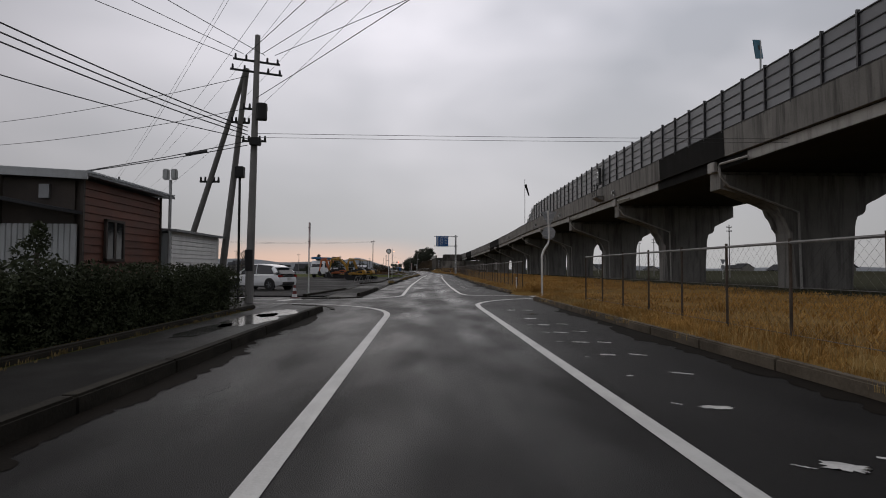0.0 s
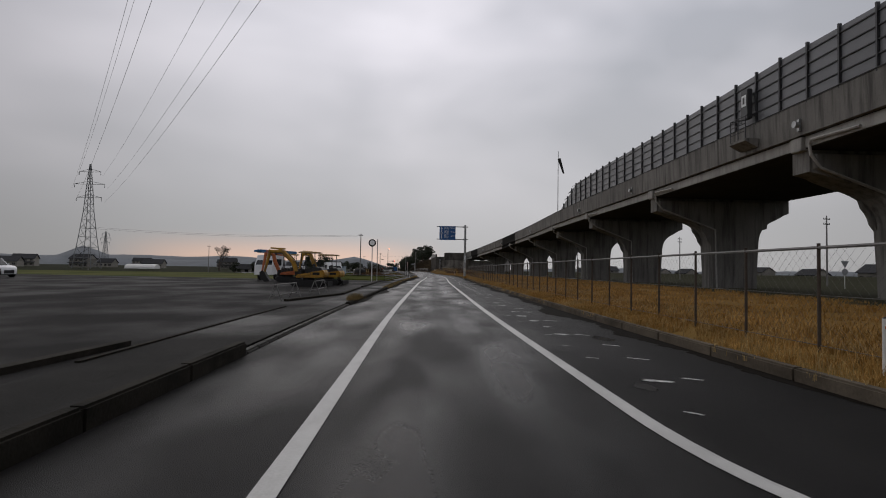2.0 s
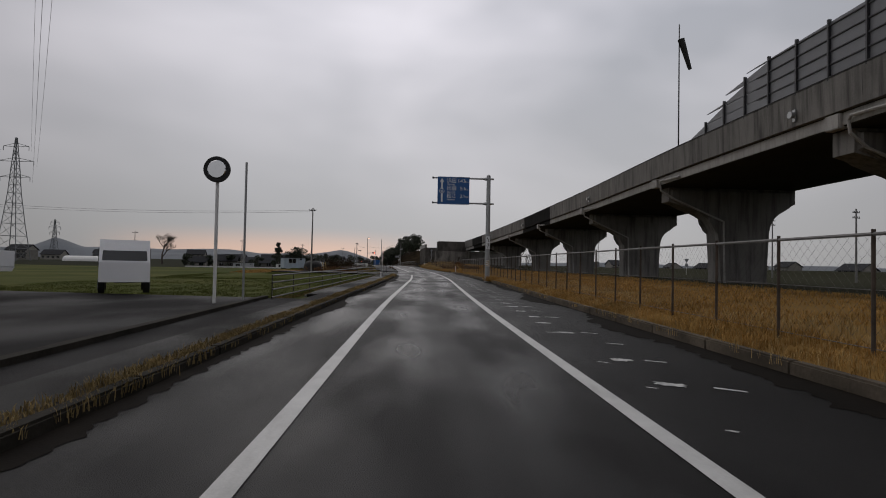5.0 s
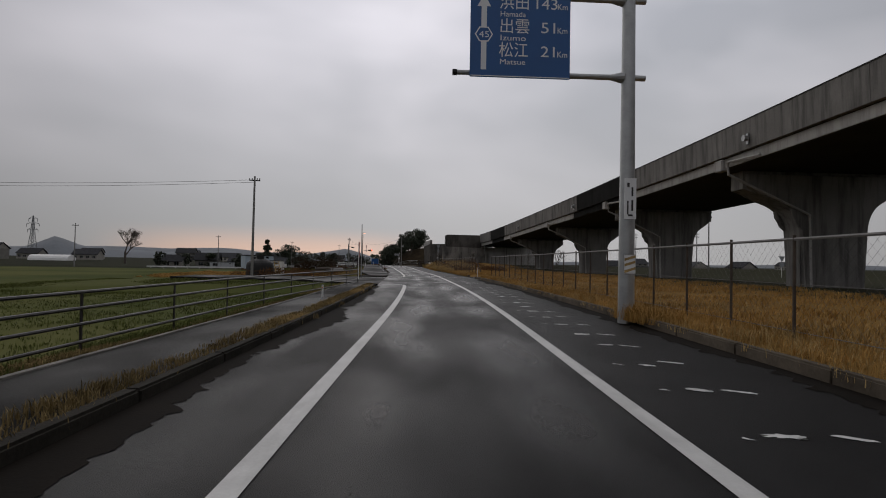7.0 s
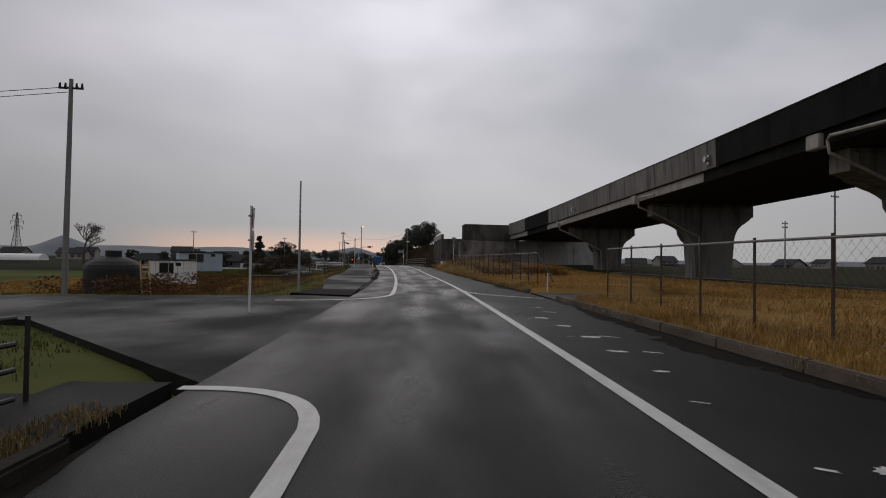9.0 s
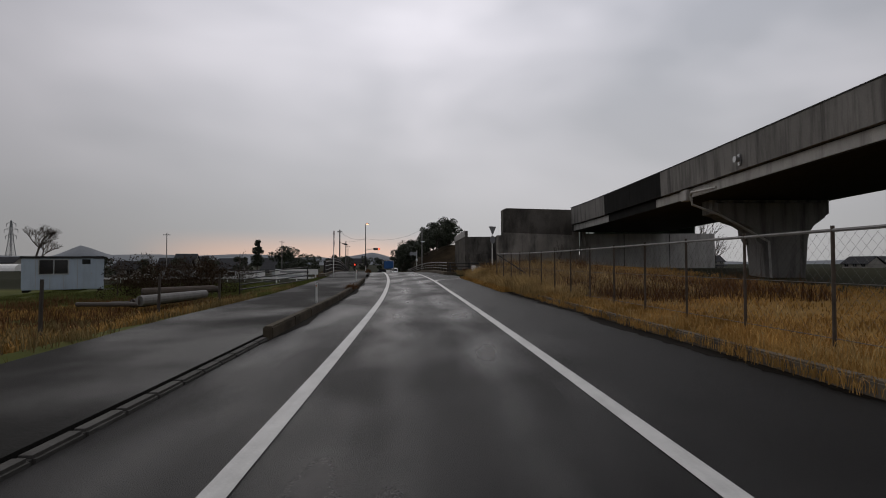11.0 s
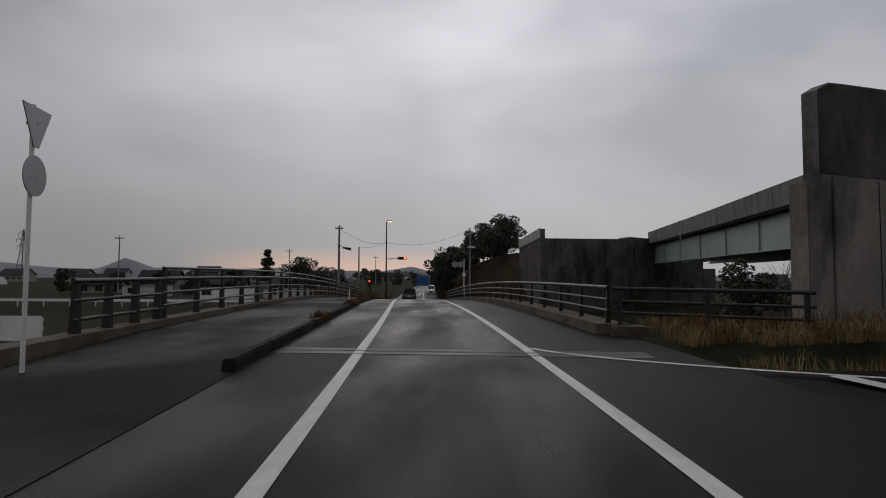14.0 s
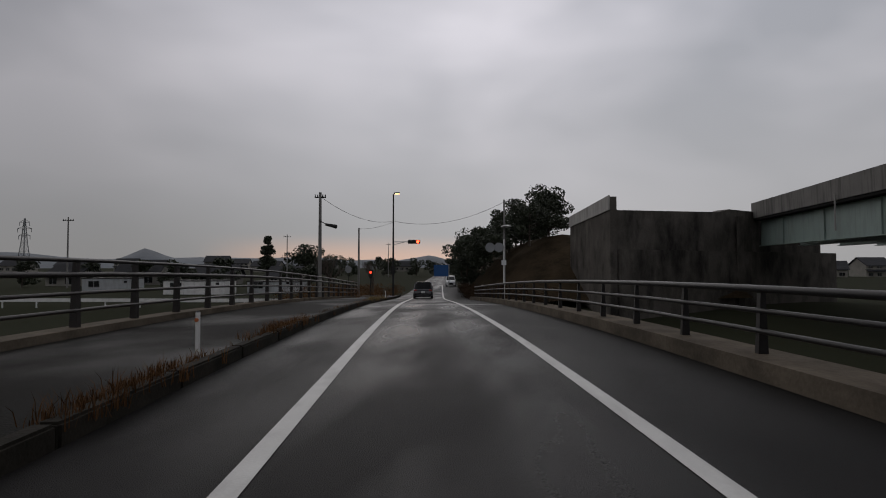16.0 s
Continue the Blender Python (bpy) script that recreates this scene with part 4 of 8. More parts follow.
KERB_RUNS = [
    ("kerb_hedge", -30, 17.4, -0.09, 0.18, 0.17, 2.0, "dark mossy concrete kerb beside the wet pavement", L),
    ("kerb_entrance", 26.2, 34.0, -0.09, 0.16, 0.2, 2.0, "dark stained concrete kerb at the corner", L),
    ("kerb_dropped", 34.3, 45.6, -0.09, 0.14, 0.045, 0.6, "flush pale kerb blocks at the lot entrance", L, "flush"),
    ("kerb_lot", 45.6, 119.6, -0.09, 0.16, 0.115, 2.0, "dark stained concrete kerb beside the footway", L),
    ("kerb_flush", 139.6, 151.0, -0.09, 0.14, 0.045, 0.6, "flush pale kerb blocks at a dropped crossing", L, "flush"),
    ("kerb_rise", 151.2, 176.0, -0.09, 0.18, 0.20, 2.0, "brown-stained raised kerb beside the footway", L, "kerb_brown"),
    ("kerb_bridge", 184.4, 252, -0.09, 0.18, 0.18, 2.0, "stained concrete kerb on the bridge", L),
    ("kerb_verge", -30, 23.3, RK + 0.08, 0.16, 0.17, 2.0, "low concrete kerb beside the grass verge", P, "plinth"),
    ("kerb_verge", 30.5, 133.0, RK + 0.08, 0.16, 0.17, 2.0, "low concrete kerb beside the dry grass", P, "plinth"),
    ("kerb_verge", 139.0, 168.5, RK + 0.08, 0.16, 0.17, 2.0, "low concrete kerb half hidden by grass", P, "plinth"),
]

ret = thing("kerb_return", "low pale kerb stones rounding the corner", "kerb", kind="structure")
corner = arc((-5.6, 24.75, 0), (-3.6, 24.7, 0), (-3.22, 26.2, 0), 6)
for a_, b_ in zip(corner, corner[1:]):
    st_ = part("kerb_stone", B(-0.07, 0.07, -(b_ - a_).length / 2 + 0.003, (b_ - a_).length / 2 - 0.003, -0.2, 0.07, 0.02), "flush", ret)
    st_.matrix_local = heading((a_.x + b_.x) / 2, (a_.y + b_.y) / 2, 0, b_.x - a_.x, b_.y - a_.y)
tagged(add_mesh("gutter", ribbon([Vector((-5.15, 18.9 + 0.7 * k, 0)) for k in range(9)], 0.42, 0.003), "band_dark"), "dark wet concrete gutter across the side road", "gutter", kind="structure")
tagged(add_mesh("gutter_edge", ribbon([Vector((-5.4, 18.9 + 0.7 * k, 0)) for k in range(9)], 0.06, 0.012), "flush"), "pale worn gutter edge", "gutter", kind="structure")

# ---- viaduct ----
via = thing("viaduct", "grey concrete road viaduct with stained parapets and a noise barrier", "viaduct", kind="structure")


def V(y, u, z):
    """u metres in from the deck's near edge, z from the parapet's top."""
    return Vector((cx(y) + along(EDGE, y) + u, y, along(TOP, y) + z))


DECK_WIDE = [(60, 0.9), (121, 0.2), (173, -1.5)]


def deck_at(y, u, z):
    """Like V, with the far side following the deck's width, which shrinks along the way."""
    return V(y, u + (along(DECK_WIDE, y) if u > 5 else 0.0), z)


part("deck", sweep(-60, 192.6, [(0.32, -1.46), (0.32, -2.1), (1.1, -2.14), (1.3, -2.16), (9.6, -2.16), (10.4, -2.1), (10.4, -1.2), (0.32, -1.2)], 2.5, deck_at), "soffit", via, "dark deck underside, shade put into its colour")
# lengthwise stretches whose parapet and slab edge are in near-black concrete
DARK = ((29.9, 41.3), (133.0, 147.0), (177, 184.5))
for a, c in ((-60, 29.9), (41.3, 133.0), (147.0, 177.0), (184.5, 192.0)):
    part("ledge", sweep(a, c, [(0.26, -1.56), (0.26, -2.06), (0.315, -2.06), (0.315, -1.56)], 2.5, V), "concrete_pale", via, "pale slab edge under the parapet")
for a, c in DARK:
    part("ledge", sweep(a, c, [(0.28, -1.52), (0.28, -2.09), (0.317, -2.09), (0.317, -1.52)], 2.5, V), "concrete_dark", via, "near-black slab edge")
y = -60.0
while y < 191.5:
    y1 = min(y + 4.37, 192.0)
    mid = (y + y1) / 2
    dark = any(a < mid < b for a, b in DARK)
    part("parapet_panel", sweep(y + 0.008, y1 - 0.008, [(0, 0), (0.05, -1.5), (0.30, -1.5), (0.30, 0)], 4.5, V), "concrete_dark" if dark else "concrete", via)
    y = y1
part("parapet_far", sweep(-60, 192, [(10.2, 0), (10.2, -1.5), (10.45, -1.5), (10.45, 0)], 2.5, deck_at), "concrete", via)
part("coping", sweep(-60, 192, [(-0.03, 0.05), (-0.03, 0.004), (0.33, 0.004), (0.33, 0.05)], 2.5, V), "dark_steel", via)


# cap end, stem faces, far cap end and haunch height, from the deck's near edge
CAP_IN = [(68, 0.4), (121, 1.25), (173, 1.5)]
STEM_IN = [(68, 4.55), (121, 4.55), (173, 4.2)]
STEM_OUT = [(68, 8.3), (121, 8.3), (173, 6.7)]
CAP_OUT = [(68, 10.9), (121, 10.2), (173, 8.1)]
HAUNCH = [(68, 3.6), (121, 3.6), (173, 2.8)]


def pier(y0):
    """A hammerhead pier with curved haunches and rounded corners."""
    half = 0.8
    zt = along(TOP, y0) - 2.17
    x0 = cx(y0) + along(EDGE, y0)
    c0, s0, s1, c1, drop = [along(table, y0) for table in (CAP_IN, STEM_IN, STEM_OUT, CAP_OUT, HAUNCH)]
    reach = s0 - c0
    prof = [(c0, 0), (c0, -0.28 * drop), (c0 + 0.27 * reach, -0.36 * drop), (c0 + 0.5 * reach, -0.45 * drop)]
    prof += [(q.x, q.y) for q in arc((prof[-1][0], prof[-1][1], 0), (s0, -0.58 * drop, 0), (s0, -drop, 0), 8)[1:]]
    prof.append((s0, -zt - 0.6))
    mirror = [(s1 + (s0 - u) * (c1 - s1) / reach, v) for u, v in reversed(prof)]
    bm = prism([(x0 + u, zt + v) for u, v in prof + mirror], "y", y0 - half, y0 + half)
    bmesh.ops.bevel(bm, geom=[e for e in bm.edges if abs(e.verts[0].co.y - e.verts[1].co.y) < 1e-4], offset=0.22, segments=3, affect="EDGES")
    return bm


PIERS = [33.5 + 17.5 * k for k in range(-4, 9)]
for y0 in PIERS:
    p = part("pier", pier(y0), "concrete", via)
    # bearing blocks between cap and deck
    x0, zt = cx(y0) + along(EDGE, y0), along(TOP, y0) - 2.17
    # rain pipe on the near cap end
    bm = bmesh.new()
    yy = y0 - 0.93
    tube(bm, [(x0 + 0.1, yy - 3.0, zt + 0.25), (x0 + 0.1, yy - 0.2, zt + 0.35), (x0 + 0.15, yy, zt + 0.2), (x0 + 0.22, yy, zt - 0.3), (x0 + along(CAP_IN, y0) + 0.3, yy, zt - 0.9),
              (x0 + along(STEM_IN, y0) + 0.3, yy, zt - 2.4), (x0 + along(STEM_IN, y0) + 0.4, yy, 0.2)], 0.07)
    part("rain_pipe", bm, "concrete_pale", via, "pale rain pipe")
    part("joint_box", B(x0 + 0.08, x0 + 0.5, y0 - 0.5, y0 + 0.3, zt - 0.02, zt + 0.62, 0.04), "concrete_pale", via)

# noise barrier on the parapet
fence = thing("noise_barrier", "dark grey louvred noise barrier panels between steel posts", "noise barrier")
bar_top = lambda y: float(np.interp(y, [-60, 36, 52, 78, 91, 97.5], [2.25, 2.25, 2.6, 2.5, 2.3, 0.1]))
y = -14.0
while y < 98:
    h = bar_top(y)
    bm = B(-0.05, 0.10, -0.042, 0.042, -0.1, h + 0.12)
    ob = part("post", bm, "barrier_post", fence)
    ob.location = V(y, 0.05, 0)
    if y + 2 < 98.5:
        rows = 5
        for r in range(rows):
            z0, z1 = 0.06 + r * 0.55, 0.06 + (r + 1) * 0.55 - 0.035
            ha, hb = bar_top(y), bar_top(y + 2)
            za, zb = min(z1, ha), min(z1, hb)
            if za <= z0 + 0.02:
                continue
            zb = max(zb, z0 + 0.01)
            a, b = V(y + 0.07, 0.10, 0), V(y + 1.93, 0.10, 0)
            t = Vector((0.07, 0, 0))
            vs = [a + Vector((0, 0, z0)), b + Vector((0, 0, z0)), b + Vector((0, 0, zb)), a + Vector((0, 0, za))]
            raw("panel", vs + [v + t for v in vs], [(0, 1, 2, 3), (7, 6, 5, 4), (0, 4, 5, 1), (1, 5, 6, 2), (2, 6, 7, 3), (3, 7, 4, 0)], "barrier", fence)
    y += 2.0
for z in (0.05, 0.6, 1.15, 1.7, 2.26):
    part("rail", sweep(-14, 91, [(0.04, z), (0.04, z - 0.045), (0.10, z - 0.045), (0.10, z)], 4, V), "barrier_post", fence)

# ---- abutments and the second span ----
ab = thing("abutment_near", "tall rain-stained concrete abutment wall under the viaduct's end", "abutment", kind="structure")
oblique = Matrix.Translation((6.2, 190.3, 0)) @ Matrix.Rotation(radians(22), 4, "Z")
for nm, bm, mt, lb_ in (
        ("front_wall", prism([(0, -1.5), (0, 6.0), (0.35, 6.2), (0.8, 6.22), (7.3, 6.3), (8.0, 6.45), (8.0, -1.5)], "y", 0, 0.4), "abutment", ""),
        ("upper_course", prism([(0.02, 4.05), (0.02, 5.98), (0.36, 6.17), (0.8, 6.19), (7.2, 6.27), (7.2, 3.95)], "y", -0.02, -0.003), "abutment_far", "rain-darkened upper course"),
        ("lower_course", B(0.6, 7.9, -0.16, -0.003, -1.5, 0.9, 0.03), "abutment", ""),
        ("pilaster", B(-0.5, -0.005, -0.12, 0.4, -1.5, 3.8, 0.04), "abutment", ""),
        ("pilaster", B(0.35, 0.8, -0.07, -0.024, -1.0, 4.0, 0.02), "abutment", "")):
    part(nm, bm, mt, ab, lb_).matrix_local = oblique
for u in (1.9, 3.2, 4.6, 6.0):
    part("form_joint", B(u, u + 0.018, -0.012, -0.002, 0.9, 3.94), "concrete_dark", ab).matrix_local = oblique
# paler than the abutment: light missing under the deck is put into its colour
part("bearing_wall", B(13.7, 26.0, 192.7, 193.1, -1.5, 4.05, 0.03), "concrete_pale", ab, "bearing wall under the deck's end, lightened in its colour")
part("wall_return", B(13.62, 14.0, 192.2, 193.1, -1.5, 6.4, 0.03), "abutment", ab)
for x in (17.6, 21.8):
    part("joint_strip", B(x, x + 0.05, 192.68, 192.697, 0.2, 4.0), "concrete_dark", ab)

sp = thing("river_span", "second viaduct span with pale green steel girders and grey parapet", "viaduct", kind="structure")
E2 = [(193, 14.3), (206, 15.4), (224, 17.0), (247, 18.7)]
Z2 = [(193, 6.7), (206, 7.2), (247, 7.3)]


def S(y, u, z):
    return Vector((float(np.interp(y, *zip(*E2))) + u, y, float(np.interp(y, *zip(*Z2))) + z))


part("parapet", sweep(193, 246.5, [(0, 0), (0.04, -1.35), (0.3, -1.35), (0.3, 0)], 4, S), "concrete", sp)
part("slab", sweep(193, 246.5, [(0.1, -1.36), (0.1, -1.55), (11, -1.55), (11, -1.36)], 4, S), "concrete_dark", sp)
for u in (0.75, 4.0, 7.2, 10.2):
    part("girder", sweep(193.5, 246.3, [(u - 0.02, -1.56), (u - 0.02, -3.75), (u - 0.2, -3.75), (u - 0.2, -3.8), (u + 0.2, -3.8), (u + 0.2, -3.75), (u + 0.02, -3.75), (u + 0.02, -1.56)], 4, S),
         "green_steel", sp)
for yy in np.arange(196, 246, 6.5):
    part("stiffener", B(*(lambda p: (p.x - 0.12, p.x - 0.02, yy - 0.02, yy + 0.02, p.z - 3.75, p.z - 1.56))(S(yy, 0.73, 0))), "green_steel", sp)
bm = bmesh.new()
tube(bm, [S(232, -0.1, -1.0), S(232, -0.1, -3.3)], 0.06)
part("drain_pipe", bm, "concrete_pale", sp)

ab2 = thing("abutment_far", "stained concrete abutment and wing wall beyond the river", "abutment", kind="structure")
part("front_wall", prism([(0, -4), (0, 5.95), (11.5, 6.3), (12.8, 6.6), (17.9, 6.5), (18.0, 4.4), (26, 4.4), (26, -4)], "y", 0, 1.2), "abutment_far", ab2)
part("ledge", B(0.1, 28, -0.35, -0.004, -4, 3.0, 0.04), "abutment_far", ab2)
part("pilaster", B(13.2, 14.0, -0.5, -0.36, -4, 6.0, 0.04), "abutment_far", ab2)
ab2.matrix_world = Matrix.Translation((5.2, 237.5, 0)) @ Matrix.Rotation(math.atan2(8.6, 13.4), 4, "Z")

wing = thing("wing_wall", "dark concrete wing wall with a pale coping band", "retaining wall", kind="structure")
part("wall", prism([(0, -4), (0, 6.95), (12, 6.4), (12, -4)], "x", -0.5, 0.0), "abutment_far", wing)
part("coping_band", prism([(0.0, 5.95), (0.0, 7.05), (12, 6.5), (12, 5.5)], "x", -0.6, -0.504), "concrete_pale", wing)
wing.matrix_world = Matrix.Translation((5.2, 237.4, 0)) @ Matrix.Rotation(radians(7), 4, "Z")

# ---- front-road bridge ----
br = thing("bridge", "low concrete road bridge with kerbs and steel joint", "bridge", kind="structure")
part("deck_slab", sweep(186.4, 241, [(-6.9, -0.31), (4.5, -0.31), (4.5, -1.2), (-6.9, -1.2)], 3), "concrete", br)
part("footway", sweep(184.4, 252, [(-6.7, 0.12), (-3.1, 0.12), (-3.1, -0.3), (-6.7, -0.3)], 1.5, lambda y, o, z: P(y, o, z if z < 0 else 0.015 + 0.105 * min(1.0, (y - 184.4) / 4))), "asphalt_old", br)
part("parapet_kerb", sweep(189.7, 241, [(3.55, 0.24), (3.55, 0.006), (4.3, 0.006), (4.3, 0.24)], 3), "plinth", br, "stained pale concrete rail plinth")
part("parapet_kerb", sweep(184, 246, [(-6.75, 0.26), (-6.75, -0.3), (-6.25, -0.3), (-6.25, 0.26)], 3), "plinth", br, "stained concrete rail plinth beside the footway")
part("joint_strip", ribbon([P(186.62, -2.9), P(186.62, 0.0), P(186.62, 3.4)], 0.16, 0.0055), "edging_pale", br, "pale worn concrete strip beside the joint")
part("expansion_joint", ribbon([P(186.62 + 0.02 * (-1) ** k, -2.88 + k * 0.25) for k in range(26)], 0.06, 0.012), "plastic", br, "dark wavy expansion joint across the lane")
part("concrete_band", ribbon([P(186.62, -2.88), P(186.64, 0), P(186.62, 3.45)], 0.8, 0.003), "band", br, "pale concrete joint band")
part("expansion_joint", ribbon([P(221.5, -2.9), P(221.5, 3.5)], 0.22, 0.005), "rubber_joint", br)


def rail_fence(name, y0, y1, off, base, posts, rails, spacing, mat, label, depth=0.09, radius=0.05):
    root = thing(name, label, "railing", kind="")
    n = int(round((y1 - y0) / spacing))
    for i in range(n + 1):
        y = y0 + (y1 - y0) * i / n
        p = P(y, off, base(y))
        bm = prism([(-depth, 0), (depth, 0), (depth * 0.55, posts), (-depth * 0.35, posts)], "y", -0.05, 0.05)
        ob = part("post", bm, mat, root)
        ob.location = p
    for z, r in rails:
        side = -0.09 if off > 0 else 0.09
        bm = bmesh.new()
        m = max(2, int((y1 - y0) / 3))
        tube(bm, [P(y0 - 0.15 + (y1 - y0 + 0.3) * i / m, off + side * 0.5, base(y0 + (y1 - y0) * i / m) + z) for i in range(m + 1)], r, seg=10)
        part("rail_pipe", bm, mat, root, smooth=True)
    return root


rail_fence("bridge_railing", 190.0, 240, 3.92, lambda y: 0.24, 0.80, ((0.80, 0.048), (0.53, 0.033), (0.28, 0.033)), 2.0, "rail_wet",
           "wet dark steel bridge railing with three pipes", 0.06)


def rail_section(name, a, b, height, rails, count, mat, label, depth=0.06):
    """A straight run of pipes between posts, from one plan point to another."""
    a, b = Vector(a), Vector(b)
    root = thing(name, label, "railing")
    turn = Matrix.Rotation(math.atan2(-(b - a).x, (b - a).y), 4, "Z")
    for i in range(count):
        bm = prism([(-depth, -0.3), (depth, -0.3), (depth * 0.6, height), (-depth * 0.6, height)], "y", -0.05, 0.05)
        part("post", bm, mat, root).matrix_local = Matrix.Translation(a.lerp(b, 0.04 + 0.92 * i / (count - 1))) @ turn
    for z, r in rails:
        up_ = Vector((0, 0, z))
        part("rail_pipe", tube(bmesh.new(), [a + up_, a.lerp(b, 0.5) + up_, b + up_], r, 10), mat, root, smooth=True)
    return root


flare_a, flare_b = P(189.75, 3.95, 0.24), P(188.3, 7.3, 0.22)
rail_section("bridge_railing", flare_a, flare_b, 0.78, ((0.78, 0.045), (0.5, 0.033), (0.25, 0.033)), 3, "rail_wet", "flared end section of dark steel bridge railing")
bm = bmesh.new()
side_ = Vector((0.12, 0.28, 0))
foot = [flare_a - side_, flare_b - side_, flare_b + side_, flare_a + side_]
prism([(q.x, q.y) for q in foot], "z", flare_b.z - 0.9, flare_b.z + 0.005, bm)
part("parapet_kerb", bm, "plinth", br, "stained concrete plinth under the flared railing")
rail_fence("footway_railing", 189.8, 244, -6.5, lambda y: 0.26, 1.18, ((1.18, 0.036), (0.93, 0.05), (0.6, 0.034), (0.3, 0.034)), 2.0, "rail",
           "dark brown steel footway railing on the bridge", 0.075)
rail_fence("footway_railing", 186.4, 189.5, -6.5, lambda y: 0.12, 1.06, ((1.06, 0.05), (0.72, 0.036), (0.38, 0.036)), 1.03, "rail",
           "lower dark brown railing section at the bridge's start", 0.1)
RAIL_O = [(80, -4.9), (96, -4.95), (101, -5.15), (109, -5.15), (115, -4.6), (122, -3.6)]
fr = thing("field_railing", "weathered brown pipe railing with four rails above the field", "railing")
for i in range(15):
    y = 81.5 + i * 2.8
    o = along(RAIL_O, y)
    part("post", prism([(-0.014, -0.3), (0.014, -0.3), (0.013, 0.80), (-0.013, 0.80)], "y", -0.016, 0.016), "rail", fr).location = P(y, o - 0.05)
for z in (0.80, 0.585, 0.37, 0.13):
    part("rail_pipe", tube(bmesh.new(), [P(y, along(RAIL_O, y), z) for y in np.arange(81.3, 121.0, 1.4)], 0.024, 8), "rail", fr, smooth=True)


def straight_rail(name, a, b, height, rails, spacing, label, mat="rail"):
    """A level pipe railing between two plan points."""
    a, b = Vector(a), Vector(b)
    e = thing(name, label, "railing")
    n = max(1, int(round((b - a).length / spacing)))
    for i in range(n + 1):
        p = a.lerp(b, i / n)
        part("post", R(p - Vector((0, 0, 0.3)), p + Vector((0, 0, height)), 0.04, seg=8), mat, e)
    for z in rails:
        part("rail_pipe", tube(bmesh.new(), [a + Vector((0, 0, z)), a.lerp(b, 0.5) + Vector((0, 0, z)), b + Vector((0, 0, z))], 0.035, 8), mat, e, smooth=True)
    return e


straight_rail("bank_railing", (-10.5, 172.6, -0.25), (-8.35, 179.4, 0.12), 1.0, (0.98, 0.68, 0.40, 0.12), 8.2, "brown pipe railing along the grass bank")

# ---- vehicles ----


def wheel(parent, x, y, r=0.3, w=0.2):
    out = 1 if x > 0 else -1
    t = part("wheel", R((x - w / 2, y, r), (x + w / 2, y, r), r, seg=24), "tyre", parent)
    part("rim", R((x + out * (w / 2 - 0.01), y, r), (x + out * (w / 2 + 0.012), y, r), r * 0.66, seg=20), "plastic", t, "dark spoked rim")
    bm = bmesh.new()
    for k in range(5):
        a = k * 2 * math.pi / 5
        rod(bm, (x + out * (w / 2 + 0.015), y, r), (x + out * (w / 2 + 0.015), y + math.cos(a) * r * 0.62, r + math.sin(a) * r * 0.62), 0.022, seg=6)
    part("spoke", bm, "pylon", t)
    return t


def loft(stations):
    """Closed rings of points, one per station, joined into a shell with end caps."""
    bm = bmesh.new()
    rings = [[bm.verts.new(p) for p in ring] for ring in stations]
    k = len(rings[0])
    for a, b in zip(rings, rings[1:]):
        for i in range(k):
            j = (i + 1) % k
            bm.faces.new((a[i], a[j], b[j], b[i]))
    bm.faces.new(rings[0])
    bm.faces.new(rings[-1])
    return bm


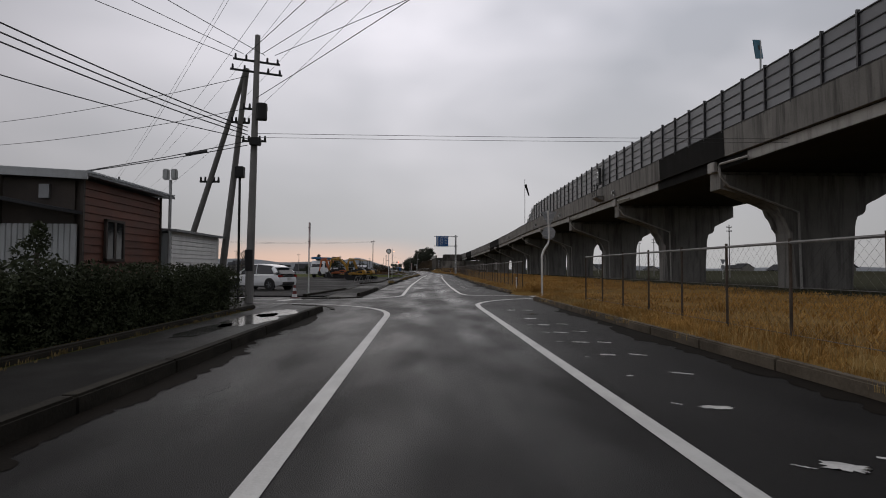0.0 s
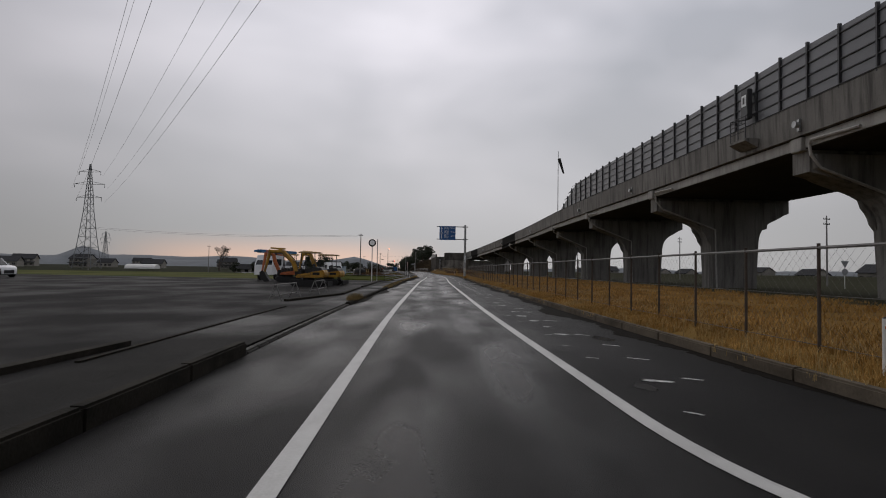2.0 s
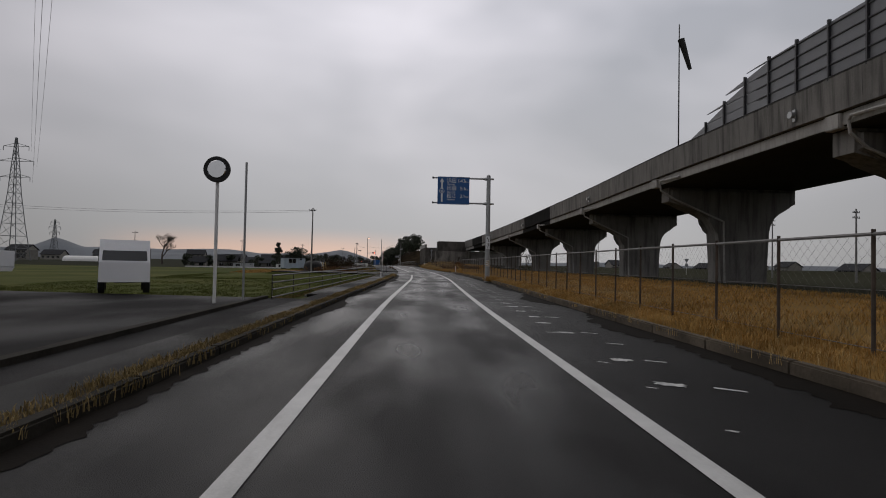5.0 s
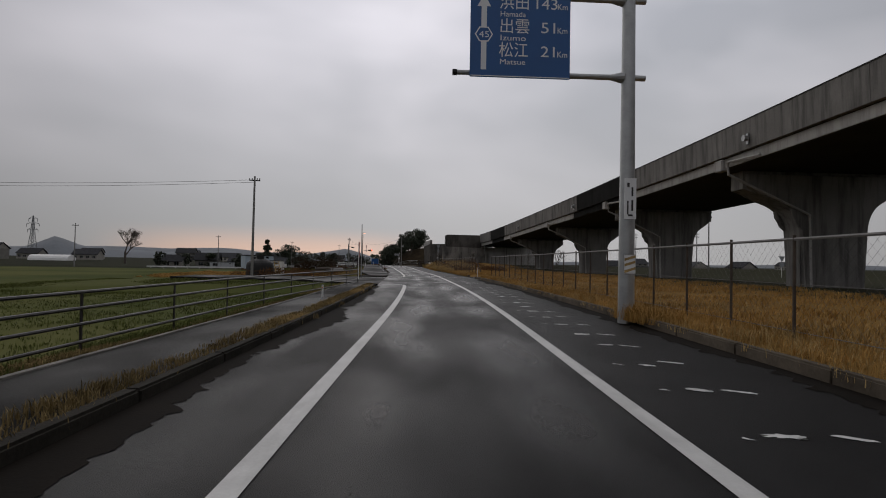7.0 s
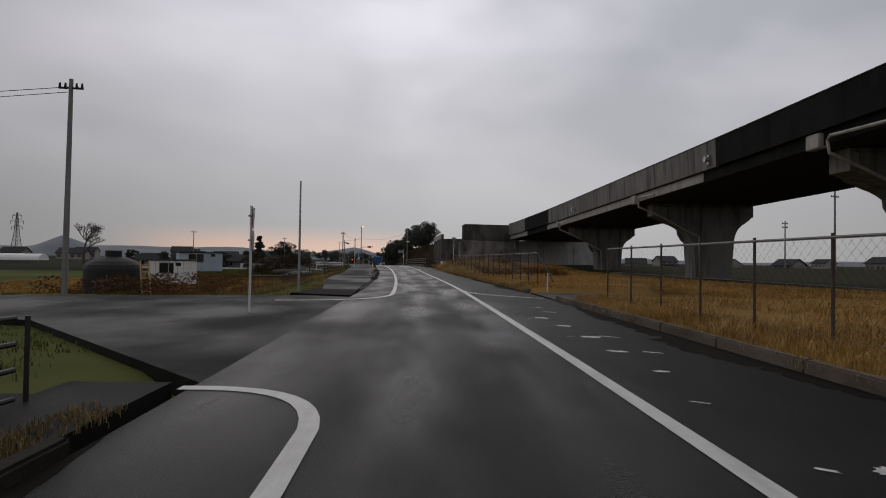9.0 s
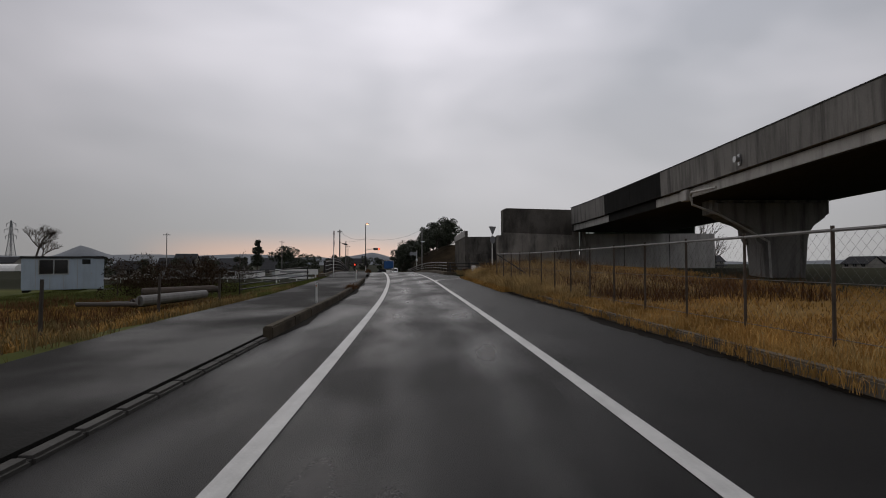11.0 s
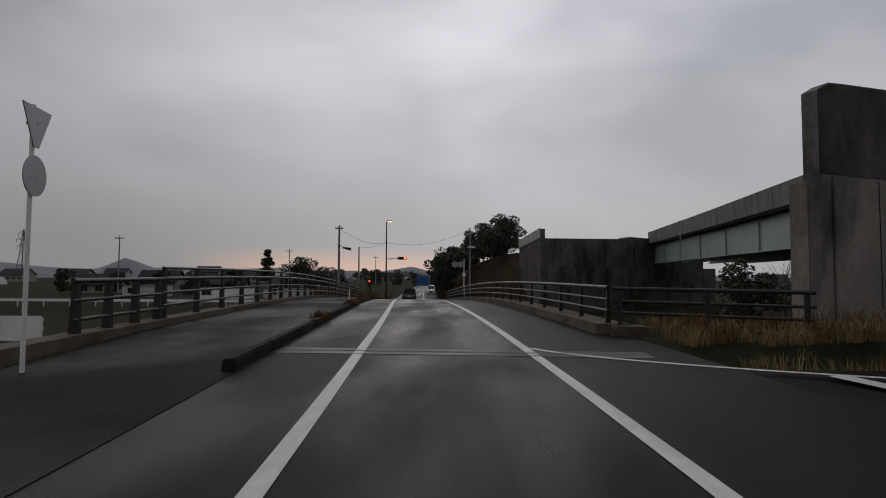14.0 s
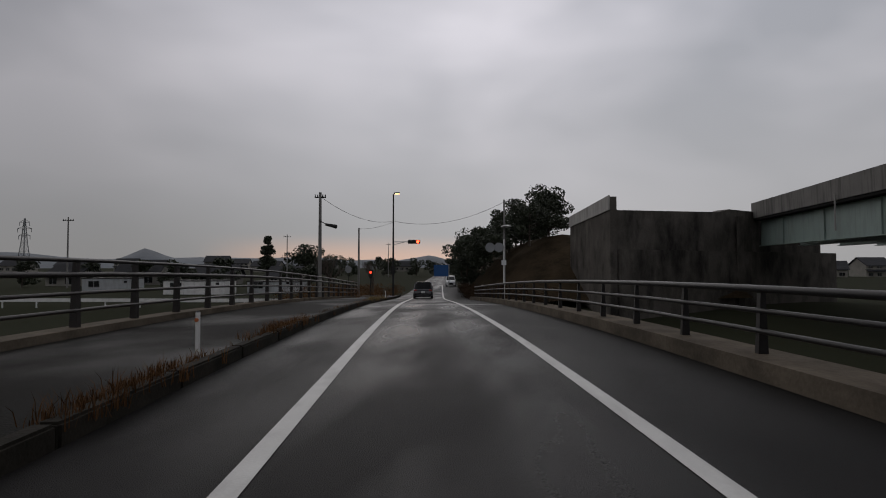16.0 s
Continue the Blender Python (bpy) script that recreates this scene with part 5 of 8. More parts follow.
def car(name, label, m, paint="car_white", length=3.94, width=1.69, height=1.5, kind="hatch"):
    """A passenger car, nose towards +y, standing on z = 0."""
    c = thing(name, label, "car", m)
    hl, hw, H = length / 2, width / 2, height
    if kind == "hatch":
        st = [(-1.0, 0.42, 0.72, 0.80), (-0.94, 0.30, 0.92, 0.93), (-0.80, 0.24, 0.98, 0.98), (-0.45, 0.22, 0.97, 1.0), (0.2, 0.22, 0.95, 1.0), (0.48, 0.22, 0.93, 0.99),
              (0.75, 0.24, 0.84, 0.96), (0.92, 0.30, 0.74, 0.88), (1.0, 0.36, 0.60, 0.70)]
        roof = [(-0.97, 0.64, 0.80), (-0.80, 0.86, 0.68), (-0.56, 0.955, 0.71), (-0.12, 1.0, 0.74), (0.12, 0.97, 0.73), (0.32, 0.84, 0.76), (0.62, 0.60, 0.84)]
    elif kind == "suv":
        st = [(-1.0, 0.40, 0.70, 0.86), (-0.96, 0.28, 0.98, 0.95), (-0.80, 0.24, 1.02, 0.99), (0.3, 0.22, 1.0, 1.0), (0.52, 0.22, 0.98, 0.99), (0.82, 0.26, 0.92, 0.95), (0.95, 0.30, 0.82, 0.86), (1.0, 0.36, 0.7, 0.74)]
        roof = [(-0.95, 0.98, 0.74), (-0.84, 1.0, 0.78), (0.0, 1.0, 0.78), (0.2, 0.97, 0.77), (0.48, 0.64, 0.84)]
    else:
        st = [(-1.0, 0.45, 0.75, 0.84), (-0.96, 0.32, 1.00, 0.95), (-0.55, 0.24, 1.03, 1.0), (0.2, 0.22, 1.0, 1.0), (0.5, 0.22, 0.96, 0.99), (0.85, 0.26, 0.86, 0.94), (1.0, 0.36, 0.62, 0.74)]
        roof = [(-0.78, 0.70, 0.80), (-0.52, 0.97, 0.72), (0.0, 1.0, 0.74), (0.15, 0.97, 0.73), (0.45, 0.66, 0.80)]
    belt = 0.62 * H
    rings = []
    for fy, zb, zt, fw in st:
        y, w, zb, zt = fy * hl, fw * hw, zb * 0.8, zt * belt
        mid = (zb + zt) / 2
        rings.append([(-w * 0.93, y, zb), (-w, y, zb + 0.08), (-w, y, mid), (-w * 0.97, y, zt - 0.06), (-w * 0.9, y, zt), (w * 0.9, y, zt),
                      (w * 0.97, y, zt - 0.06), (w, y, mid), (w, y, zb + 0.08), (w * 0.93, y, zb)])
    body = part("body", loft(rings), paint, c, smooth=True)
    rr = []
    for fy, fz, fw in roof:
        y, z, w = fy * hl, fz * H - 0.03, fw * hw
        rr.append([(-hw * 0.89, y, belt * 0.94), (-w, y, max(z, belt * 0.96)), (w, y, max(z, belt * 0.96)), (hw * 0.89, y, belt * 0.94)])
    part("window_band", loft(rr), "glass", c, "dark tinted windows")
    skin = [[(-w * hw * 1.01, fy * hl, fz * H - 0.035), (-w * hw * 0.9, fy * hl, fz * H), (w * hw * 0.9, fy * hl, fz * H), (w * hw * 1.01, fy * hl, fz * H - 0.035)] for fy, fz, w in roof[1:-1]]
    part("roof_panel", loft(skin), paint, c, smooth=True)
    for s in (-1, 1):
        r0, r1 = roof[0], roof[1]
        for (ya, za, wa), (yb, zb, wb), rad in (((roof[0][0] + 0.12, belt / H, 0.90), (roof[1][0] + 0.12, roof[1][1] - 0.04, roof[1][2] + 0.01), 0.13 if kind == "hatch" else 0.08),
                                                ((roof[-1][0], belt / H * 0.97, 0.88), (roof[-2][0], roof[-2][1] - 0.02, roof[-2][2]), 0.035),
                                                ((-0.12, belt / H, 0.90), (-0.10, 0.97, 0.745), 0.03)):
            part("pillar", R((s * wa * hw, ya * hl, za * H), (s * wb * hw, yb * hl, zb * H), rad, seg=8), paint, c)
        part("door_mirror", B(s * hw * 1.0 - 0.09, s * hw * 1.0 + 0.09, 0.42 * hl, 0.42 * hl + 0.1, belt - 0.02, belt + 0.12, 0.03), paint, c)
        part("sill", B(s * hw * 0.97 - 0.02, s * hw * 0.97 + 0.03, -0.45 * hl, 0.48 * hl, 0.17, 0.27, 0.01), "plastic", c)
        part("tail_lamp", B(s * hw * 0.76 - 0.13, s * hw * 0.76 + 0.13, -hl * 0.985, -hl * 0.90, belt * 0.78, belt * 0.93, 0.02), "lamp_red", c, "red tail lamp")
        part("head_lamp", B(s * hw * 0.62 - 0.15, s * hw * 0.62 + 0.15, hl * 0.86, hl * 0.955, belt * 0.62, belt * 0.76, 0.02), "glass", c, "clear head lamp")
        part("door_handle", B(s * hw * 1.0 - 0.012, s * hw * 1.0 + 0.022, -0.2 * hl, -0.1 * hl, belt * 0.83, belt * 0.88, 0.006), paint, c)
        for y in (-0.64 * hl, 0.66 * hl):
            part("wheel_arch", R((s * (hw - 0.12), y, 0.32), (s * (hw + 0.012), y, 0.32), 0.37, seg=24), "plastic", c)
            wheel(c, s * (hw - 0.08), y, 0.31, 0.2)
    part("grille", B(-hw * 0.5, hw * 0.5, hl * 0.93, hl * 1.004, 0.3, belt * 0.6, 0.02), "plastic", c, "dark grille")
    part("rear_bumper", B(-hw * 0.7, hw * 0.7, -hl * 1.015, -hl * 0.95, 0.28, 0.50, 0.04), "plastic", c, "black rear bumper insert")
    part("rear_trim", B(-hw * 0.62, hw * 0.62, -hl * 0.992, -hl * 0.93, belt * 0.80, belt * 0.90, 0.02), "plastic", c)
    part("number_plate", B(-0.17, 0.17, -hl * 1.012, -hl * 0.98, belt * 0.60, belt * 0.60 + 0.165), "plate", c, "plain white plate")
    part("spoiler", B(-hw * 0.66, hw * 0.66, roof[1][0] * hl - 0.12, roof[1][0] * hl + 0.14, H * roof[1][1] - 0.02, H * roof[1][1] + 0.03, 0.012), paint, c)
    return c


car("parked_hatchback", "white five-door hatchback parked at the edge of the lot", heading(-10.0, 34.3, 0.06, -0.91, 0.42))
car("parked_suv", "white sport utility car parked in the wet lot", heading(-25.2, 46.8, 0.06, 0.95, -0.3), length=4.5, width=1.8, height=1.68, kind="suv")
car("road_car", "black estate car with a white plate driving down the lane", heading(cx(247) - 0.45, 247, rz(247), -0.13, 1.0), "car_dark", 4.4, 1.75, 1.55, "suv")
car("far_car", "small pale van at the far junction", heading(cx(292) + 3.0, 292, rz(290), 0.1, -1.0), "car_white", 4.2, 1.7, 1.8, "suv")


for k, (paint, ht, lab) in enumerate((("car_white", 1.9, "white minivan parked nose to the road"), ("car_dark", 1.65, "black car parked between white ones"), ("car_white", 1.85, "white van parked in the row"),
                                     ("car_white", 1.6, "white car parked in the far row"), ("car_dark", 1.6, "dark car parked in the far row"), ("car_white", 1.7, "white car at the end of the row"))):
    car("parked_car", lab, heading(-27.5 - 2.05 * k, 52.0 + 4.6 * k, 0.06, 0.95, -0.3), paint, 4.7, 1.8, ht, "suv")


def truck(name, label, m, box_mat, tarp=False, crane=False, L0=5.6):
    t = thing(name, label, "truck", m)
    cab = part("cab", loft([[(-0.95, L0 / 2 - 1.75, 0.55), (-0.95, L0 / 2 - 1.75, 2.25), (0.95, L0 / 2 - 1.75, 2.25), (0.95, L0 / 2 - 1.75, 0.55)],
                            [(-0.98, L0 / 2 - 0.35, 0.55), (-0.94, L0 / 2 - 0.45, 2.3), (0.94, L0 / 2 - 0.45, 2.3), (0.98, L0 / 2 - 0.35, 0.55)],
                            [(-0.95, L0 / 2, 0.5), (-0.95, L0 / 2 - 0.02, 1.35), (0.95, L0 / 2 - 0.02, 1.35), (0.95, L0 / 2, 0.5)]]), "car_white", t)
    part("windscreen", loft([[(-0.84, L0 / 2 - 0.035, 1.42), (0.84, L0 / 2 - 0.035, 1.42), (0.84, L0 / 2 - 0.06, 1.40), (-0.84, L0 / 2 - 0.06, 1.40)],
                             [(-0.8, L0 / 2 - 0.38, 2.12), (0.8, L0 / 2 - 0.38, 2.12), (0.8, L0 / 2 - 0.46, 2.12), (-0.8, L0 / 2 - 0.46, 2.12)]]), "glass", cab)
    for s in (-1, 1):
        part("side_window", B(s * 0.97 - 0.02, s * 0.97 + 0.02, L0 / 2 - 1.4, L0 / 2 - 0.55, 1.35, 1.95, 0.02), "glass", cab)
        for y in (L0 / 2 - 0.9, -L0 / 2 + 1.1):
            wheel(t, s * 0.85, y, 0.38, 0.24)
    part("chassis", B(-0.4, 0.4, -L0 / 2, L0 / 2 - 0.6, 0.45, 0.7, 0.02), "dark_steel", t)
    bed = part("bed", B(-1.0, 1.0, -L0 / 2, L0 / 2 - 1.9, 0.72, 0.85, 0.02), box_mat, t)
    for s in (-1, 1):
        part("side_board", B(s * 1.0 - 0.03, s * 1.0 + 0.03, -L0 / 2, L0 / 2 - 1.9, 0.86, 1.35, 0.015), box_mat, t)
    part("tail_board", B(-1.0, 1.0, -L0 / 2 - 0.04, -L0 / 2 - 0.002, 0.8, 1.35, 0.015), box_mat, t)
    if crane:
        bm = R((0, L0 / 2 - 2.1, 0.9), (0, L0 / 2 - 2.1, 2.5), 0.16, seg=10)
        part("crane_post", bm, "orange", t)
        part("crane_boom", R((0, L0 / 2 - 2.1, 2.45), (0.2, -L0 / 2 + 0.6, 2.2), 0.13, seg=8), "orange", t)
    if tarp:
        boom = part("folded_boom", B(-0.3, 0.3, -L0 / 2 + 0.5, L0 / 2 + 0.7, 2.5, 2.78, 0.05), "tarp", t, "cyan folded crane boom over the cab")
        part("boom_tip", B(-0.22, 0.22, L0 / 2 + 0.704, L0 / 2 + 1.15, 2.54, 2.72, 0.03), "tarp", boom)
        part("boom_rest", B(-0.12, 0.12, L0 / 2 - 1.95, L0 / 2 - 1.8, 0.86, 2.495, 0.02), "dark_steel", t)
    return t


truck("crane_truck", "white flatbed truck with an orange post and folded cyan crane boom", heading(-14.0, 79.5, 0.06, -0.35, -1.0), "car_white", True, True)
truck("dump_truck", "small white and dark dump truck beside the machines", heading(-10.2, 84.6, 0.06, 0.45, -0.9) @ Matrix.Scale(0.78, 4), "dark_steel", L0=4.7)


def excavator(name, label, m, reach=1.0, paint="yellow"):
    """A mini excavator with canopy; the boom points to +y."""
    e = thing(name, label, "excavator", m)
    for s in (-1, 1):
        tr = prism([(-1.05, 0.12), (-0.85, 0.0), (0.85, 0.0), (1.05, 0.12), (1.1, 0.3), (0.95, 0.47), (-0.95, 0.47), (-1.1, 0.3)], "x", s * 0.62 - 0.16, s * 0.62 + 0.16)
        t = part("track", tr, "tyre", e, "rubber crawler track")
        for k in range(4):
            part("roller", R((s * 0.62 - 0.18, -0.7 + k * 0.46, 0.2), (s * 0.62 + 0.18, -0.7 + k * 0.46, 0.2), 0.06, seg=12), "dark_steel", t)
    part("turntable", R((0, 0, 0.4), (0, 0, 0.62), 0.42, seg=20), "dark_steel", e)
    part("deck_plate", B(-0.72, 0.72, -1.0, 0.75, 0.62, 0.78, 0.05), paint, e)
    bm = prism([(-1.20, 0.66), (-1.26, 0.8), (-1.25, 1.0), (-1.16, 1.16), (-0.3, 1.02), (-0.3, 0.66)], "x", -0.74, 0.74)
    bmesh.ops.bevel(bm, geom=[e_ for e_ in bm.edges if abs(e_.verts[0].co.x - e_.verts[1].co.x) < 1e-4], offset=0.06, segments=2, affect="EDGES")
    part("counterweight", bm, paint, e, "rounded rear counterweight")
    part("side_skirt", prism([(-0.3, 0.79), (-0.3, 0.98), (0.55, 0.86), (0.7, 0.79)], "x", -0.75, -0.71), paint, e)
    part("engine_cover", prism([(-1.12, 1.165), (-1.0, 1.34), (-0.45, 1.4), (-0.36, 1.05)], "x", -0.70, 0.70), "plastic", e, "black engine cover")
    part("grille", B(-0.765, -0.742, -0.95, -0.45, 0.82, 1.0, 0.01), "dark_steel", e)
    part("decal_strip", B(-0.758, -0.742, -0.42, -0.05, 0.86, 0.9), "plastic", e)
    part("seat", B(-0.25, 0.25, -0.35, 0.15, 0.8, 1.1, 0.06), "plastic", e)
    part("seat_back", B(-0.25, 0.25, -0.42, -0.30, 1.1, 1.6, 0.04), "plastic", e)
    part("control_box", B(-0.5, 0.5, 0.45, 0.62, 0.8, 1.25, 0.04), "plastic", e)
    for x in (-0.6, 0.6):
        for y in (-0.6, 0.42):
            part("canopy_post", R((x, y, 0.8), (x, y * 0.92, 2.35), 0.03, seg=8), "plastic", e)
    part("canopy", loft([[(-0.68, y, 2.34), (-0.66, y, z - 0.02), (-0.5, y, z + 0.02), (0.5, y, z + 0.02), (0.66, y, z - 0.02), (0.68, y, 2.34)] for y, z in ((-0.8, 2.38), (-0.7, 2.42), (0.45, 2.44), (0.6, 2.38))]), "canopy_paint", e, "faded yellow-brown canopy roof")
    part("engine_block", B(-0.66, 0.66, -0.36, -0.1, 0.8, 1.28, 0.05), "plastic", e, "greasy dark engine block")
    part("side_tank", B(0.3, 0.7, -0.1, 0.5, 0.8, 1.2, 0.04), "plastic", e)
    part("boom_foot", B(-0.2, 0.2, 0.6, 0.95, 0.5, 1.05, 0.04), "dark_steel", e)
    for x in (-0.3, 0.3):
        part("lever", R((x, 0.5, 1.25), (x * 1.1, 0.44, 1.6), 0.018, seg=6), "plastic", e)
    part("hose", tube(bmesh.new(), [(0.08, 0.8, 1.0), (0.12, 1.0, 1.8), (0.12, 1.6, 2.45), (0.12, 2.2 * reach, 2.6)], 0.03, 6), "plastic", e, "black hydraulic hose")
    part("blade", B(-0.8, 0.8, -1.55, -1.45, 0.05, 0.4, 0.02), "dark_steel", e)
    for s in (-1, 1):
        part("blade_arm", B(s * 0.35 - 0.05, s * 0.35 + 0.05, -1.46, -0.9, 0.2, 0.3), "dark_steel", e)
    r = reach
    bm = bmesh.new()
    pts = [(0, 0.78, 0.85), (0, 1.15, 1.75), (0, 1.9 * r, 2.45), (0, 2.9 * r, 2.42)]
    for a, b, ra, rb in zip(pts, pts[1:], (0.15, 0.17, 0.15), (0.17, 0.15, 0.10)):
        rod(bm, a, b, ra, rb, seg=6)
    part("boom", bm, paint, e, "bent yellow boom")
    arm = part("arm", R((0, 2.75 * r, 2.55), (0, 3.15 * r, 0.95), 0.13, 0.08, seg=6), paint, e)
    part("bucket", prism([(3.15 * r - 0.05, 1.0), (3.15 * r + 0.22, 0.85), (3.15 * r + 0.2, 0.45), (3.15 * r - 0.12, 0.28), (3.15 * r - 0.45, 0.35), (3.15 * r - 0.25, 0.62)], "x", -0.24, 0.24), "dark_steel", e, "dark worn bucket")
    part("boom_ram", R((0.2, 0.85, 0.95), (0.2, 1.6 * r, 2.1), 0.05, seg=8), "galv", e)
    part("arm_ram", R((0, 1.7 * r, 2.62), (0, 2.75 * r, 2.68), 0.055, seg=8), paint, e)
    return e


excavator("mini_excavator", "yellow mini excavator with canopy, boom stretched over the lot", heading(-7.95, 62.6, 0.06, -1.0, 0.05) @ Matrix.Scale(0.93, 4))
excavator("mini_excavator", "second yellow mini excavator parked behind the first", heading(-7.35, 66.2, 0.06, -1.0, 0.15) @ Matrix.Scale(0.9, 4), 0.75)
excavator("mini_excavator", "faded mini excavator with folded boom among the machines", heading(-11.6, 72.5, 0.06, -0.9, -0.3) @ Matrix.Scale(0.95, 4), 0.7, "orange")

# ---- the first stretch: poles, wires, building, hedge ----


def utility_pole(label, x, y, h, lean=(0, 0), arms=(), base=0.0, r=0.16, mat="pole"):
    e = thing("utility_pole", label, "utility pole")
    a = Vector((x, y, base))
    top = Vector((x + lean[0], y + lean[1], h))
    part("shaft", R(a, top, r, r * 0.62, seg=14), mat, e)
    for f, dx, dy, ln in arms:
        p = a.lerp(top, f)
        d = Vector((dx, dy, 0)).normalized() * ln / 2
        part("cross_arm", R(p - d, p + d, 0.045, seg=6), "dark_steel", e)
        for k in (-0.9, -0.45, 0.45, 0.9):
            q = p + d * k
            part("insulator", R(q, q + Vector((0, 0, 0.2)), 0.05, 0.035, seg=8), "dark_steel", e)
    return e


up = utility_pole("tall grey concrete utility pole with cross arms and a transformer", -6.95, 22.0, 10.2, (0.15, 0.1), ((0.86, 1, 0.4, 1.9), (0.90, 1, 0.4, 1.7), (0.72, 1, 0.2, 0.9), (0.60, 1, 0, 0.9)))
part("transformer", R((-6.55, 21.9, 6.9), (-6.55, 21.9, 7.5), 0.2, seg=14), "dark_steel", up, "small grey transformer can")
part("switch_box", B(-6.95, -6.55, 21.7, 21.95, 5.9, 6.2, 0.03), "dark_steel", up)
part("pole_band", R((-6.95, 22, 1.2), (-6.95, 22, 2.0), 0.163, 0.163, seg=14), "dark_steel", up)
st1 = utility_pole("leaning concrete strut pole beside the main pole", -9.0, 24.6, 9.0, (1.75, -2.3), ((0.78, 1, 0.2, 0.7),), r=0.15)
st2 = utility_pole("second leaning strut pole behind the shed", -11.8, 26.6, 8.9, (4.5, -4.3), ((0.55, 1, 0, 0.8),), r=0.14)
lp = thing("lamp_post", "thin dark post with a square lamp head", "lamp post")
part("post", R((-7.75, 23.2, 0), (-7.75, 23.2, 5.0), 0.05, seg=8), "dark_steel", lp)
part("lamp_head", B(-7.92, -7.58, 23.05, 23.35, 4.9, 5.35, 0.03), "dark_steel", lp)


def wire(a, b, sag, r=0.012, n=14):
    a, b = Vector(a), Vector(b)
    pts = [a.lerp(b, i / n) - Vector((0, 0, sag * 4 * (i / n) * (1 - i / n))) for i in range(n + 1)]
    ob = tagged(add_mesh("overhead_wire", tube(bmesh.new(), pts, r, 5), "wire"), "thin black overhead wire between poles", "wire", group="overhead wires")
    return ob


for dx, z, ex in ((-0.3, 9.4, 16.3), (0.3, 9.45, 21.7), (0.8, 9.4, 30.0)):
    wire((-6.9 + dx, 22.0, z), (ex, -12, z + 0.2), 0.3)
wire((-6.8, 22.0, 7.75), (17.7, -12, 7.9), 0.3)
for dx, z, ex in ((-0.8, 9.35, -24.0), (-0.4, 9.45, -20.3), (0.4, 9.4, -16.8)):
    wire((-6.9 + dx, 22.0, z), (ex, -8, z + 0.2), 0.3)
for dz in (0, 0.14, 0.28):
    wire((-7.1, 22.0, 6.35 + dz), (-12.2, 4.0, 6.75 + dz * 2), 0.35, 0.02)
wire((-7.1, 22.0, 6.2), (-15.5, 6.0, 6.75), 0.4, 0.016)
wire((-7.1, 22.0, 6.1), (-13.5, 18.9, 4.0), 0.06, 0.016)
wire((-7.1, 22.0, 5.95), (-13.5, 18.7, 3.98), 0.06, 0.016)
wire((-7.1, 22.0, 7.36), (-32, 34.5, 8.3), 0.5, 0.012)
wire((-7.1, 22.0, 8.6), (-32, 34.5, 9.4), 0.5, 0.012)
wire((-6.8, 22.0, 6.4), (30, 29, 8.3), 0.1, 0.009)
wire((-6.8, 22.0, 6.25), (30, 29.2, 8.15), 0.1, 0.008)
spl = tagged(add_mesh("cable_splice", R((-8.35, 21.39, 5.58), (-9.0, 21.08, 5.37), 0.06, seg=8), "plastic"), "black cable splice case hanging on a wire", "cable splice")

hs = thing("workshop", "small workshop with red-brown clapboard wall and sheet roof", "building")
part("core", B(-13.6, -9.06, 15.22, 19.25, 0, 3.58), "dark_wood", hs)
k = 0
z = 0.05
while z < 3.5:
    bm = prism([(-9.055, z), (-9.0, z), (-9.03, z + 0.2), (-9.055, z + 0.2)], "y", 15.18, 19.28)
    part("clapboard", bm, "wood", hs)
    z += 0.205
wd = part("window", B(-9.0, -8.95, 16.15, 16.95, 1.55, 2.55), "glass", hs)
for a in ((-8.99, -8.92, 16.08, 16.15, 1.5, 2.6), (-8.99, -8.92, 16.95, 17.02, 1.5, 2.6), (-8.99, -8.92, 16.08, 17.02, 2.55, 2.62), (-8.99, -8.92, 16.08, 17.02, 1.48, 1.55), (-8.985, -8.93, 16.5, 16.6, 1.55, 2.55)):
    part("window_frame", B(*a), "dark_wood", wd)
for a in ((-9.04, -8.97, 15.12, 15.2), (-9.04, -8.97, 19.25, 19.32)):
    part("corner_trim", B(*a, 0, 3.6), "dark_wood", hs)
roof = part("roof", prism([(-13.9, 3.86), (-8.75, 3.60), (-8.75, 3.67), (-13.9, 3.93)], "y", 14.95, 19.75), "roof", hs)
for i in range(26):
    y = 14.98 + i * 0.184
    part("roof_rib", prism([(-13.9, 3.935), (-8.72, 3.675), (-8.72, 3.725), (-13.9, 3.985)], "y", y, y + 0.09), "corrugated", roof)
part("fascia", prism([(-13.95, 3.76), (-8.76, 3.50), (-8.76, 3.69), (-13.95, 3.95)], "y", 14.88, 14.945), "corrugated", hs, "pale sheet fascia")
part("front_panel", B(-13.5, -9.2, 15.15, 15.215, 2.35, 3.5), "dark_wood", hs)
part("front_window", B(-10.05, -9.8, 15.08, 15.145, 3.05, 3.4), "sign_back", hs)
part("lean_to_roof", prism([(-12.4, 3.28), (-9.0, 2.64), (-9.0, 2.72), (-12.4, 3.36)], "y", 14.3, 15.14), "tile", hs, "dark lean-to roof edge")
for x in (-12.0, -10.9):
    part("frame_post", B(x - 0.04, x + 0.04, 14.9, 15.0, 2.4, 3.6), "dark_wood", hs)
for i in range(34):
    x = -13.9 + i * 0.142
    part("sheet_panel", B(x, x + 0.134, 15.02, 15.08 + 0.012 * (i % 2), 0.0, 2.40, 0.012), "corrugated", hs)
fl = thing("flood_light", "twin grey flood lights on a short post", "flood light")
part("post", R((-8.75, 19.4, 0), (-8.75, 19.4, 4.2), 0.05, seg=8), "galv", fl)
